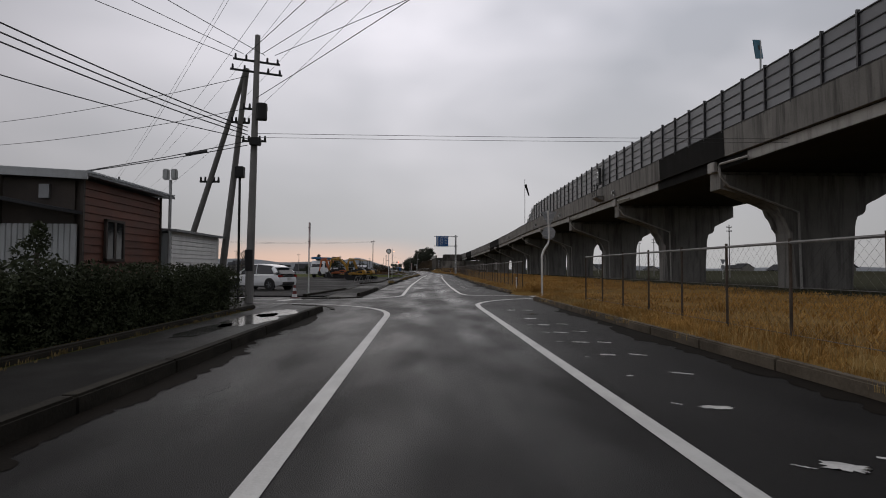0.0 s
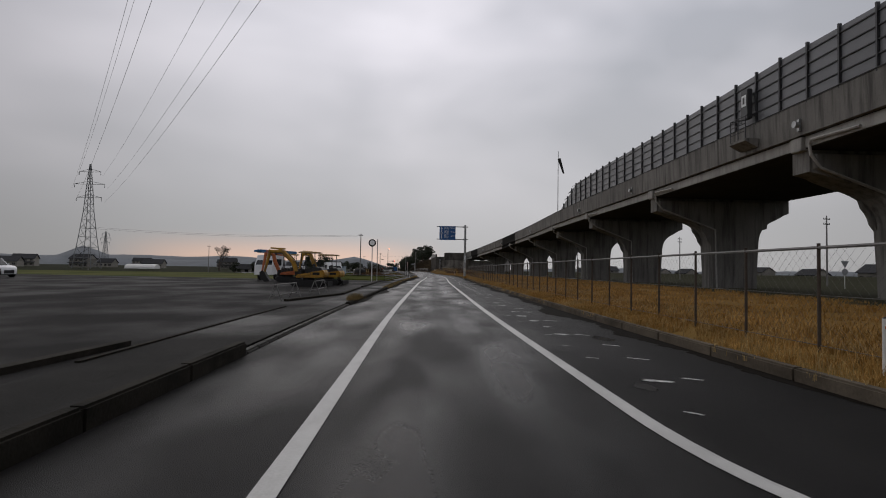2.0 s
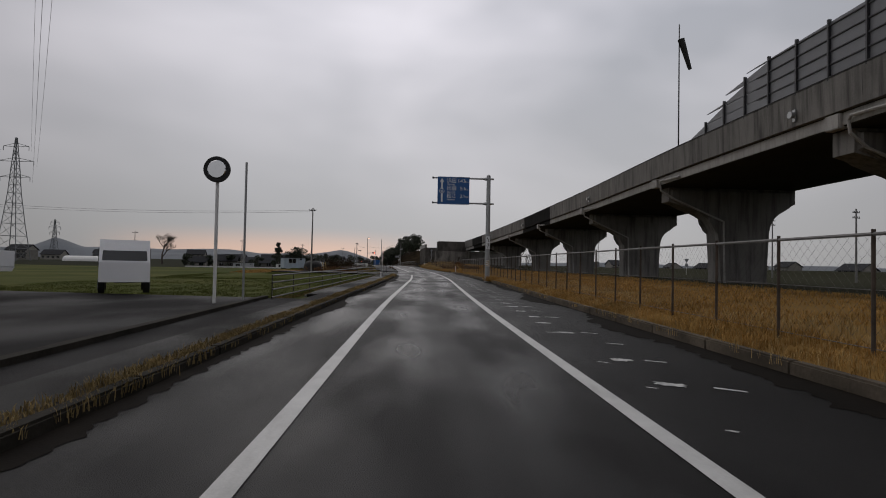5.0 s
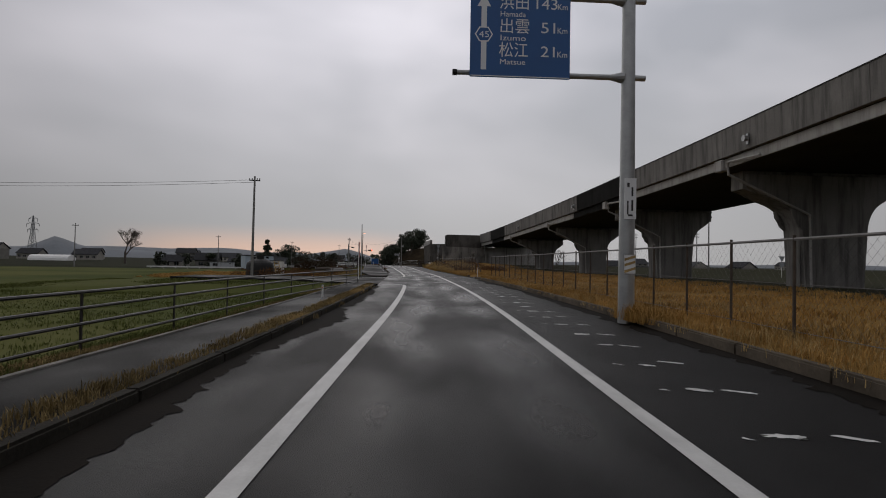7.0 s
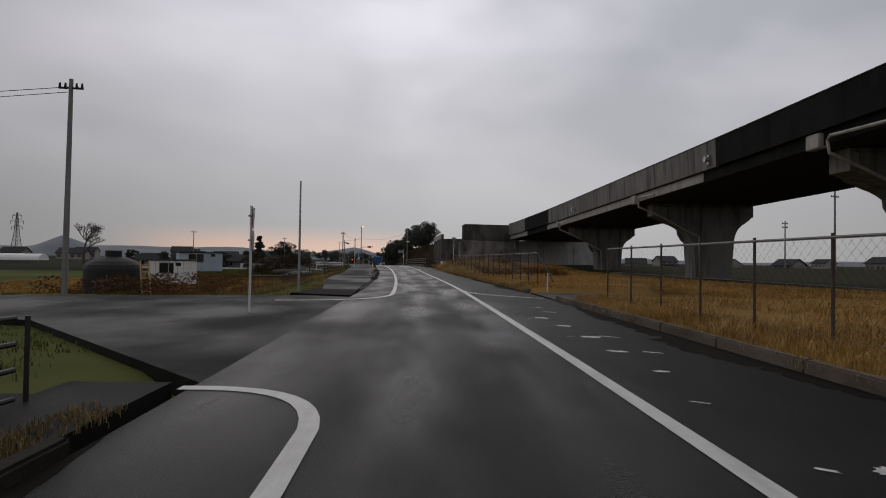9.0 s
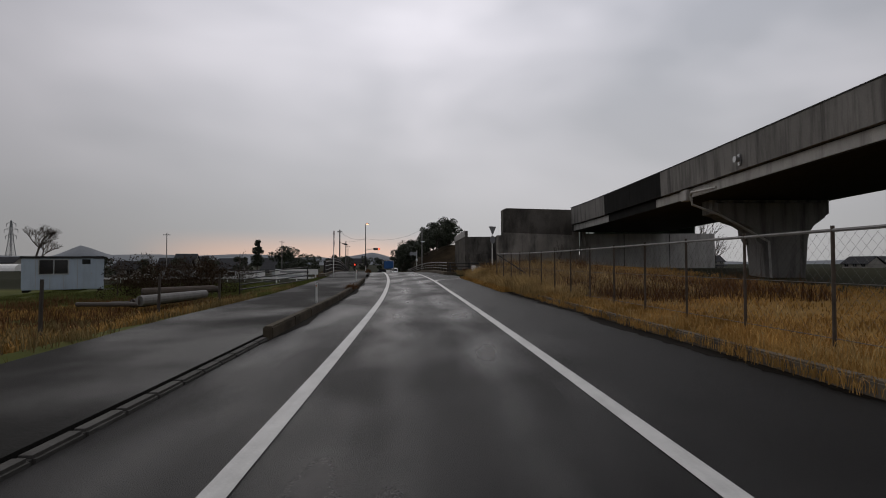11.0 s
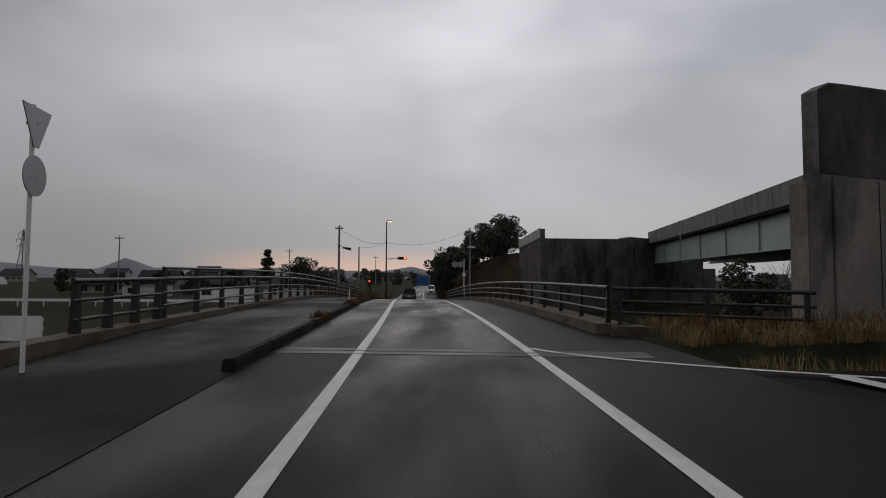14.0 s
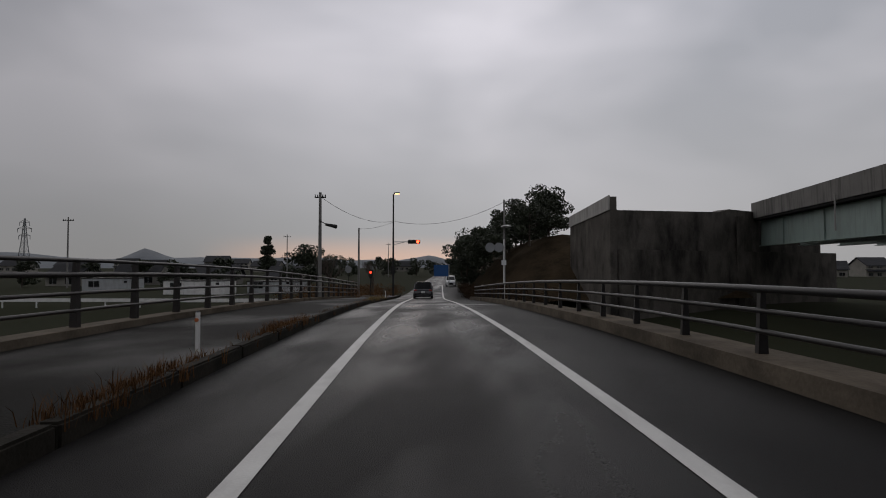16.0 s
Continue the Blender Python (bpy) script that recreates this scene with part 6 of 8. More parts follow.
for dx in (-0.13, 0.13):
    part("lamp", B(-8.75 + dx - 0.09, -8.75 + dx + 0.09, 19.28, 19.46, 4.2, 4.55, 0.03), "galv", fl)

sh = thing("shed", "low white shed with horizontal siding", "building")
part("core", B(-12.4, -8.75, 19.5, 23.6, 0, 2.45), "corrugated", sh)
z = 0.05
while z < 2.4:
    part("siding_board", prism([(-8.745, z), (-8.69, z), (-8.71, z + 0.14), (-8.745, z + 0.14)], "y", 19.45, 23.65), "white", sh)
    z += 0.145
part("roof", prism([(-12.6, 2.72), (-8.5, 2.5), (-8.5, 2.58), (-12.6, 2.8)], "y", 19.35, 23.85), "roof", sh)

# hedge
hv, hf = leaves([(-6.42 - 0.12 * max(0.0, z - 0.8) + random.uniform(-0.1, 0.1), y + random.uniform(-0.2, 0.2), z + random.uniform(-0.1, 0.1)) for y in np.arange(-4, 18.9, 0.36) for z in (0.12, 0.4, 0.7, 0.98, 1.16)],
                [(0.28, 0.36, 0.24)] * 400, 190, 0.032, 11)
tv, tf = leaves([(-6.85 + random.uniform(-0.2, 0.2), y, 1.15 + random.uniform(-0.08, 0.12)) for y in np.arange(-4, 18.9, 0.4)], [(0.4, 0.36, 0.2)] * 90, 160, 0.035, 13)
hg = thing("hedge", "dark clipped evergreen hedge behind the pavement", "hedge")
raw("foliage", hv, hf, "leaf", hg)
raw("foliage", tv, tf, "leaf", hg)
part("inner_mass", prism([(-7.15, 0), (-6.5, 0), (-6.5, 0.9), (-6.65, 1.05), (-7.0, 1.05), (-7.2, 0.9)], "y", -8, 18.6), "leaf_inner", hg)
part("stone_edging", B(-5.98, -5.8, -10, 19.0, 0, 0.13, 0.03), "kerb", hg, "low mossy stone edging")
sv, sf = leaves([(-8.3 + random.uniform(-0.2, 0.2), 12.5 + random.uniform(-0.2, 0.2), z) for z in (1.0, 1.2, 1.4, 1.65, 1.85, 2.05)], [(0.38, 0.4, 0.3)] * 3 + [(0.3, 0.3, 0.25), (0.25, 0.25, 0.22), (0.15, 0.15, 0.2)], 200, 0.045, 12)
bush = thing("garden_bush", "dark pointed garden bush above the hedge", "bush")
raw("foliage", sv, sf, "leaf", bush)
part("stem", R((-8.3, 12.5, 0), (-8.3, 12.5, 1.6), 0.04), "bark", bush)


def sign_pole(name, label, x, y, z0, h, shapes, r=0.03, bent=False):
    s = thing(name, label, "road sign")
    if bent:
        bm = tube(bmesh.new(), [(x, y, z0), (x, y, z0 + h * 0.45), (x + 0.1, y, z0 + h * 0.62), (x + 0.22, y, z0 + h * 0.8), (x + 0.25, y, z0 + h)], r, 8)
    else:
        bm = R((x, y, z0), (x, y, z0 + h), r, seg=10)
    part("post", bm, "white", s)
    dx = 0.25 if bent else 0.0
    for shape, zc, size, turn in shapes:
        n = 28
        if shape == "tri":
            poly = [(-size, size * 0.62), (size, size * 0.62), (0.06, -size * 0.95), (-0.06, -size * 0.95)]
        else:
            poly = [(size * math.cos(i * 2 * math.pi / n), size * math.sin(i * 2 * math.pi / n)) for i in range(n)]
        for mat, t0, t1 in (("sign_back", -0.012, 0.0), ("sign_red", 0.0005, 0.003)):
            ob = part("sign_plate" if mat == "sign_back" else "sign_face", prism(poly, "y", t0, t1), mat, s, "grey back of the plate" if mat == "sign_back" else "")
            ob.matrix_local = Matrix.Translation((x + dx, y, z0 + zc)) @ Matrix.Rotation(radians(turn), 4, "Z") @ Matrix.Translation((0, -0.045, 0))
        part("bracket", B(x + dx - 0.06, x + dx + 0.06, y - 0.045, y + 0.045, z0 + zc - 0.02, z0 + zc + 0.02), "galv", s)
    return s


sign_pole("road_sign", "white sign post with triangle and round plate seen from behind", -5.88, 27.6, -0.1, 3.6, (("tri", 3.35, 0.36, 100), ("round", 2.68, 0.28, 100)))
sign_pole("road_sign", "white sign post with triangle and round plate at the field road", -3.2, 129.6, -0.1, 2.7, (("tri", 2.45, 0.33, 101), ("round", 1.85, 0.26, 101)))
sign_pole("road_sign", "tall white sign post with triangle and round plate at the bridge", -7.45, 183.9, 0.05, 3.8, (("tri", 3.55, 0.34, 103), ("round", 2.85, 0.27, 103)))
sign_pole("road_sign", "grey sign post with triangle and round plate before the abutment", 4.5, 182.0, 0.25, 3.8, (("tri", 3.55, 0.36, 38), ("round", 2.8, 0.28, 44)), 0.035)
sign_pole("road_sign", "far warning signs beyond the viaduct", 52, 166, -0.2, 3.2, (("tri", 2.8, 0.45, 0), ("round", 1.9, 0.35, 0)), 0.04)
sign_pole("road_sign", "far warning signs on the other frontage road", 45, 84, -0.2, 3.2, (("tri", 2.8, 0.45, 0), ("round", 1.9, 0.35, 0)), 0.04)

# traffic cone, delineators
cn = thing("traffic_cone", "red and white traffic cone beside the hatchback", "traffic cone", Matrix.Translation((-6.1, 25.7, 0.0)))
part("base", B(-0.16, 0.16, -0.16, 0.16, 0, 0.04, 0.01), "cone_red", cn)
for i, mt in enumerate(("sign_white", "cone_red", "sign_white", "cone_red", "sign_white")):
    r0, r1 = 0.115 - i * 0.019, 0.115 - (i + 1) * 0.019
    part("band", R((0, 0, 0.04 + i * 0.135), (0, 0, 0.04 + (i + 1) * 0.135), r0, r1, seg=16), mt, cn)


def delineator(y, off, h=0.65, at=L):
    p = at(y, off, 0.05)
    d = thing("delineator", "white road-edge delineator post", "delineator", Matrix.Translation(p), group="delineators")
    part("post", R((0, 0, 0), (0, 0, h), 0.03, seg=12), "white", d)
    part("cap", R((0, 0, h), (0, 0, h + 0.02), 0.03, 0.012, seg=12), "plastic", d)
    part("reflector", R((0, -0.027, h - 0.1), (0, -0.042, h - 0.1), 0.026, seg=12), "orange", d)
    return d


for y, off in ((159.2, -0.5), (176.9, -0.55), (201.8, -0.42), (238, -0.45)):
    delineator(y, off)
delineator(109.0, -1.0, 0.42)
for y, off in ((31.8, 4.75), (138.6, 4.9)):
    delineator(y, off, 0.8, P)

# lot edge wall and barricades
wl_ = thing("lot_wall", "low dark concrete retaining wall round the parking lot", "wall", kind="structure")
for a, b in (((-5.8, 26.4), (-5.15, 34.6)), ((-5.5, 46.4), (-4.3, 51.96)), ((-4.28, 52.0), (-4.4, 60.5)), ((-4.42, 62.5), (-4.55, 82.0))):
    d = Vector((b[0] - a[0], b[1] - a[1], 0))
    n = Vector((-d.y, d.x, 0)).normalized() * 0.09
    A, Bv = Vector((*a, 0)), Vector((*b, 0))
    part("wall_run", prism([((A + n).x, (A + n).y), ((A - n).x, (A - n).y), ((Bv - n).x, (Bv - n).y), ((Bv + n).x, (Bv + n).y)], "z", -0.2, 0.14), "kerb", wl_)


def barricade(x, y, ln, turn, z=0.06, mat="pole"):
    b = thing("barricade", "bare steel pipe barricade on splayed legs", "barricade", Matrix.Translation((x, y, z)) @ Matrix.Rotation(radians(turn), 4, "Z"), group="pipe barricades")
    part("top_rail", R((-ln / 2 - 0.15, 0, 0.60), (ln / 2 + 0.15, 0, 0.60), 0.026, seg=10), mat, b)
    part("low_rail", R((-ln / 2 - 0.1, 0.0, 0.2), (ln / 2 + 0.1, 0.0, 0.2), 0.02, seg=10), mat, b)
    for s in (-1, 1):
        for k in (-1, 1):
            part("leg", R((s * ln / 2, 0.02 * k, 0.60), (s * ln / 2, 0.24 * k, 0), 0.022, seg=8), mat, b)
        part("leg_brace", R((s * ln / 2, -0.15, 0.2), (s * ln / 2, 0.15, 0.2), 0.018, seg=8), mat, b)
    return b


barricade(-5.85, 47.8, 2.8, 88)
barricade(-5.65, 53.8, 2.6, 91)

mr = thing("convex_mirror", "round traffic mirror on a thin white post", "traffic mirror", Matrix.Translation((-5.35, 79.7, 0)))
part("post", R((0, 0, 0), (0, 0, 4.0), 0.045, seg=10), "white", mr)
part("hood", R((0, -0.02, 3.75), (0, -0.10, 3.75), 0.36, 0.36, seg=28), "dark_steel", mr)
part("mirror_face", R((0, -0.105, 3.75), (0, -0.12, 3.75), 0.25, 0.23, seg=28), "mirror", mr)
tp = thing("marker_pole", "thin bare pole beside the traffic mirror", "pole")
part("shaft", R((-4.95, 81.0, 0), (-4.95, 81.0, 4.2), 0.035, seg=8), "galv", tp)

# ---- the overhead direction sign ----
ds = thing("direction_sign", "blue overhead road sign with white place names on a grey post", "road sign", Matrix.Translation((5.42, 102.65, 0.1)))
part("post", R((0, 0, -0.2), (0, 0, 7.35), 0.18, 0.14, seg=20), "galv", ds, smooth=True)
part("post_cap", R((0, 0, 7.35), (0, 0, 7.42), 0.15, 0.05, seg=16), "galv", ds)
for z in (7.12, 5.38):
    part("arm", R((-3.85, 0, z), (0.38, 0, z), 0.055, 0.065, seg=12), "galv", ds)
    part("collar", R((-0.42, 0, z), (-0.12, 0, z), 0.06, 0.13, seg=12), "galv", ds)
    part("arm_cap", R((-3.95, 0, z), (-3.85, 0, z), 0.07, seg=10), "dark_steel", ds)
part("number_plate_strip", B(-0.13, 0.13, -0.20, -0.185, 2.2, 3.1), "sign_white", ds, "small white notice")
for i, (u, v, wd_, h_) in enumerate(((-0.05, 2.95, 0.05, 0.10), (0.04, 2.8, 0.04, 0.2), (0.04, 2.5, 0.04, 0.24), (-0.06, 2.45, 0.03, 0.3), (0.0, 2.28, 0.1, 0.04))):
    part("notice_bar", B(u - wd_ / 2, u + wd_ / 2, -0.206, -0.2015, v - h_ / 2, v + h_ / 2), "plastic", ds)
wp = part("warning_plate", B(-0.13, 0.13, -0.20, -0.186, 1.0, 1.42, 0.01), "sign_white", ds, "small plate with slanted yellow stripes")
for z in (1.02, 1.16, 1.28):
    part("stripe", prism([(-0.12, z), (-0.12, z + 0.055), (0.12, z + 0.13), (0.12, z + 0.075)], "y", -0.206, -0.2015), "straw_pale", wp)
panel = part("panel", B(-3.58, -1.36, -0.12, -0.085, 5.26, 7.2, 0.01), "blue_sign", ds, "blue sheet panel")
for a in ((-3.56, -1.38, 5.275, 5.295), (-3.56, -1.38, 7.165, 7.185)):
    part("border", B(a[0], a[1], -0.1245, -0.1205, a[2], a[3]), "sign_white", panel)


def lettering(text, x, z, size, parent, y=-0.1245, mat="sign_white", width=None):
    cu = bpy.data.curves.new("lettering", "FONT")
    cu.body, cu.size, cu.extrude = text, size, 0.0015
    ob = bpy.data.objects.new("lettering", cu)
    scene.collection.objects.link(ob)
    dg = bpy.context.evaluated_depsgraph_get()
    me = bpy.data.meshes.new_from_object(ob.evaluated_get(dg))
    bpy.data.objects.remove(ob)
    me.materials.clear()
    me.materials.append(M[mat])
    t = new("lettering", me)
    t.parent = parent
    s = 1.0
    if width and len(me.vertices):
        xs = [v.co.x for v in me.vertices]
        s = width / max(0.01, max(xs) - min(xs))
    t.matrix_local = Matrix.Translation((x, y, z)) @ Matrix.Rotation(radians(90), 4, "X") @ Matrix.Diagonal((s, 1, 1, 1))
    return t


for r, (jp, en, km) in enumerate((("浜田", "Hamada", "143"), ("出雲", "Izumo", "51"), ("松江", "Matsue", "21"))):
    z = 6.80 - r * 0.53
    lettering(jp, -2.95, z, 0.36, panel, width=0.64)
    lettering(en, -2.93, z - 0.19, 0.17, panel, width=0.56)
    lettering(km, -2.2 + (0.17 if len(km) == 2 else 0), z, 0.34, panel, width=0.155 * len(km))
    lettering("Km", -1.66, z, 0.19, panel, width=0.22)
part("arrow_shaft", B(-3.34, -3.22, -0.1245, -0.1205, 5.42, 6.9), "sign_white", panel)
part("arrow_head", prism([(-3.43, 6.82), (-3.13, 6.82), (-3.28, 7.1)], "y", -0.1255, -0.1215), "sign_white", panel)
part("route_badge", prism([(-3.28 + 0.2 * math.cos(i * math.pi / 3), 6.2 + 0.19 * math.sin(i * math.pi / 3)) for i in range(6)], "y", -0.128, -0.1262), "sign_white", panel)
part("route_badge_field", prism([(-3.28 + 0.17 * math.cos(i * math.pi / 3), 6.2 + 0.16 * math.sin(i * math.pi / 3)) for i in range(6)], "y", -0.1300, -0.1283), "blue_sign", panel)
lettering("45", -3.39, 6.13, 0.2, panel, -0.1305, width=0.22)

# windsock and small sign on the viaduct
ws = thing("windsock", "limp dark windsock on a thin pole on the viaduct", "windsock", Matrix.Translation(V(99.7, 0.15, 0.05)))
part("pole", R((0, 0, 0), (0, 0, 8.2), 0.05, 0.035, seg=8), "dark_steel", ws)
part("sock", R((0.12, 0, 7.2), (0.75, 0, 5.2), 0.22, 0.12, seg=10), "dark_steel", ws, "limp striped fabric sock")
p = V(28.7, 0.3, 2.2)
es = thing("viaduct_sign", "small blue road sign above the noise barrier", "road sign", Matrix.Translation(p))
part("post", R((0, 0, -2), (0, 0, 1.7), 0.05, seg=8), "galv", es)
tilt = Matrix.Rotation(radians(-8), 4, "Y") @ Matrix.Rotation(radians(18), 4, "Z")
part("plate", B(-0.28, 0.28, -0.07, -0.04, 0.75, 1.75, 0.02), "teal_sign", es).matrix_local = tilt
part("mark", B(0.02, 0.12, -0.078, -0.073, 1.2, 1.45), "plastic", es).matrix_local = tilt
pf = thing("service_platform", "small grey steel service platform with a notice on the parapet", "platform", Matrix.Translation(V(54.5, 0.0, 0.0)))
part("tray", prism([(-0.72, -0.85), (-0.72, -0.98), (-0.1, -1.3), (0.0, -1.3), (0.0, -0.85)], "y", -0.75, 0.75), "concrete", pf)
for yy in (-0.7, 0.0, 0.7):
    part("post", R((-0.66, yy, -0.86), (-0.66, yy, 0.35), 0.03, seg=8), "barrier_post", pf)
for zz in (0.33, -0.05, -0.45):
    part("rail", R((-0.66, -0.72, zz), (-0.66, 0.72, zz), 0.025, seg=8), "barrier_post", pf)
for yy in (-0.72, 0.72):
    part("side_rail", R((-0.66, yy, 0.33), (0.0, yy, 0.33), 0.025, seg=8), "barrier_post", pf)
part("call_box", B(-0.34, -0.06, -0.35, 0.3, 0.3, 1.9, 0.03), "barrier_post", pf, "dark upright call box")
part("notice", B(-0.36, -0.343, -0.22, 0.18, 1.0, 1.6), "sign_white", pf, "pale notice panel")
part("notice_mark", B(-0.372, -0.363, -0.1, 0.06, 1.12, 1.48), "plastic", pf)
for y, u in ((50.5, -0.05), (72, -0.05), (88, -0.05), (118, -0.05), (146, -0.05), (168, -0.05)):
    lb = thing("service_lamp", "small round lamp box on the parapet", "lamp", Matrix.Translation(V(y, u, -1.0)), group="parapet lamps")
    part("body", R((0, 0, 0), (-0.22, 0, 0), 0.13, 0.16, seg=12), "galv", lb)
    part("bracket", B(-0.02, 0.06, -0.08, 0.08, -0.3, 0.25), "galv", lb)

# bent sign post at the corner of the side road, its plates seen from behind
dp = thing("road_sign", "bent pale pipe post with round and triangular plates, backs showing", "road sign")
part("post", tube(bmesh.new(), [(4.5, 23.9, 0.0), (4.5, 23.9, 1.85), (4.58, 23.9, 2.1), (4.75, 23.9, 2.35), (4.8, 23.9, 2.6), (4.75, 23.9, 3.75)], 0.05, 10), "white", dp)
ring = [(0.27 * math.cos(i * math.pi / 14), 0.27 * math.sin(i * math.pi / 14)) for i in range(28)]
for poly, z, mt in ((ring, 2.82, "round_plate"), ([(-0.34, 0.2), (0.34, 0.2), (0.05, -0.36), (-0.05, -0.36)], 3.52, "triangle_plate")):
    ob = part(mt, prism(poly, "y", 0.055, 0.07), "sign_back", dp, "grey aluminium back of the plate")
    ob.matrix_local = Matrix.Translation((4.8, 23.9, z)) @ Matrix.Rotation(radians(-8), 4, "Z")
    part("sign_face", prism([(u * 0.98, v * 0.98) for u, v in poly], "y", 0.0705, 0.073), "sign_red", dp).matrix_local = ob.matrix_local
    for dz in (-0.12, 0.12):
        part("bracket", B(4.58, 5.02, 23.93, 23.958, z + dz - 0.02, z + dz + 0.02, 0.005), "galv", dp)

# ---- chain-link fence along the verge ----


FO = lambda y: float(np.interp(y, [31, 145, 172], [5.05, 5.05, 4.65]))


def chain_fence(y0, y1, end_near, end_far):
    f = thing("wire_fence", "rusty post and wire-mesh fence in dry grass", "fence")
    n = int((y1 - y0) / 1.75)
    for i in range(n + 1):
        y = y0 + (y1 - y0) * i / n
        part("post", R(P(y, FO(y), 0.0), P(y, FO(y), 1.78), 0.024, seg=8), "fence_post", f)
    for z, r in ((1.72, 0.025), (0.35, 0.006), (1.05, 0.005)):
        part("rail" if z > 1.5 else "wire", tube(bmesh.new(), [P(y0 + (y1 - y0) * i / 20, FO(y0 + (y1 - y0) * i / 20), z) for i in range(21)], r, 6), "pole" if z > 1.5 else "mesh_wire", f)
    if end_near:
        part("brace", R(P(y0, 5.05, 1.7), P(y0 - 2.2, 5.2, 0.5), 0.03), "dark_steel", f)
    if end_far:
        part("brace", R(P(y1, FO(y1), 1.7), P(y1 - 1.6, FO(y1) + 1.6, 0.45), 0.03), "dark_steel", f)
    verts, faces = [], []
    step = 0.16
    y = y0
    while y < y1 - 1.4:
        for s in (0, 1):
            a, b = (P(y, FO(y) + 0.03, 0.35), P(y + 1.36, FO(y) + 0.03, 1.7)) if s == 0 else (P(y, FO(y) + 0.033, 1.7), P(y + 1.36, FO(y) + 0.033, 0.35))
            k = len(verts)
            o1, o2 = Vector((0.0012, 0, 0.001)), Vector((-0.0012, 0, 0.001))
            verts += [a + o1, a + o2, a - Vector((0, 0, 0.002)), b + o1, b + o2, b - Vector((0, 0, 0.002))]
            faces += [(k, k + 1, k + 4, k + 3), (k + 1, k + 2, k + 5, k + 4), (k + 2, k, k + 3, k + 5)]
        y += step
    tagged(raw("mesh", verts, faces, "mesh_wire", f), kind="stuff")
    return f


chain_fence(31.5, 132.0, False, False)
chain_fence(141.0, 172.4, True, True)
chain_fence(-12, 19.5, False, False)

# ---- middle left: fields, poles, silo, cabin ----
p2 = utility_pole("slim utility pole at the edge of the field", -12.9, 137.9, 8.2, (0.05, 0), ((0.96, 1, 0.1, 0.9),), -0.6, 0.12)
utility_pole("thin lamp pole beside the field road", -3.75, 137.4, 4.3, (0, 0), (), -0.1, 0.05, "galv")
wire((-12.9, 137.9, 7.9), (-75, 150, 9.5), 0.8, 0.014)
wire((-12.9, 137.9, 7.7), (-75, 151, 9.2), 0.8, 0.014)
sl = thing("field_tank", "dark domed tank behind the field railing", "tank", Matrix.Translation((-13.4, 142.2, -0.6)))
part("drum", R((0, 0, 0), (0, 0, 1.3), 1.25, 1.2, seg=28), "dark_steel", sl)
bm = bmesh.new()
bmesh.ops.create_uvsphere(bm, u_segments=24, v_segments=10, radius=1.2)
for v in bm.verts:
    v.co.z = 1.3 + max(0.0, v.co.z) * 0.5
part("dome", bm, "dark_steel", sl)
part("hatch", R((0, 0, 1.85), (0, 0, 2.15), 0.35, seg=14), "dark_steel", sl)
stp = thing("step_ladder", "pale wooden step ladder leaning by the tank", "ladder")
for dx in (0, 0.4):
    part("stile", R((-11.7 + dx, 141.5, -0.6), (-12.1 + dx, 142.0, 1.1), 0.035), "straw_pale", stp)
for k in range(5):
    part("rung", R((-11.72 - 0.08 * k, 141.55 + 0.1 * k, -0.3 + 0.3 * k), (-11.32 - 0.08 * k, 141.55 + 0.1 * k, -0.3 + 0.3 * k), 0.025), "straw_pale", stp)


def cabin(name, label, m, w, d, h, mat="cabin"):
    c = thing(name, label, "site cabin", m)
    part("wall", B(0, w, 0, d, 0.15, h - 0.1, 0.02), mat, c)
    part("roof", B(-0.08, w + 0.08, -0.08, d + 0.08, h - 0.095, h + 0.03, 0.02), "dark_steel", c)
    win = part("window", B(0.9, 2.35, -0.02, 0.02, 1.15, 2.0), "glass", c)
    part("window_frame", B(1.6, 1.66, -0.035, -0.021, 1.15, 2.0), "galv", win)
    for a in ((0.84, 0.9, 1.1, 2.05), (2.35, 2.41, 1.1, 2.05), (0.84, 2.41, 2.0, 2.06), (0.84, 2.41, 1.09, 1.15)):
        part("window_frame", B(a[0], a[1], -0.035, -0.003, a[2], a[3]), "galv", win)
    door = part("door", B(w - 1.35, w - 0.6, -0.03, -0.003, 0.2, 2.15), mat, c)
    part("door_window", B(w - 1.2, w - 0.75, -0.045, -0.031, 1.75, 2.05), "glass", door)
    part("door_handle", B(w - 0.72, w - 0.66, -0.06, -0.031, 1.1, 1.2), "galv", door)
    for k in range(1, 6):
        part("panel_joint", B(w * k / 6 - 0.015, w * k / 6 + 0.015, -0.01, -0.001, 0.2, h - 0.12), "galv", c)
    for x in (0.2, w / 2, w - 0.2):
        part("footing", B(x - 0.15, x + 0.15, 0.1, d - 0.1, 0, 0.15), "kerb", c)
    return c


cabin("site_cabin", "pale blue prefabricated site cabin standing in dry grass", Matrix.Translation((-24.6, 175.0, -0.42)) @ Matrix.Rotation(radians(32), 4, "Z"), 4.3, 2.2, 2.2)
cabin("tool_shed", "small white tool shed beside the tank", Matrix.Translation((-15.6, 150.0, -0.5)) @ Matrix.Rotation(radians(8), 4, "Z") @ Matrix.Scale(0.7, 4), 3.4, 2.2, 2.3, "white")

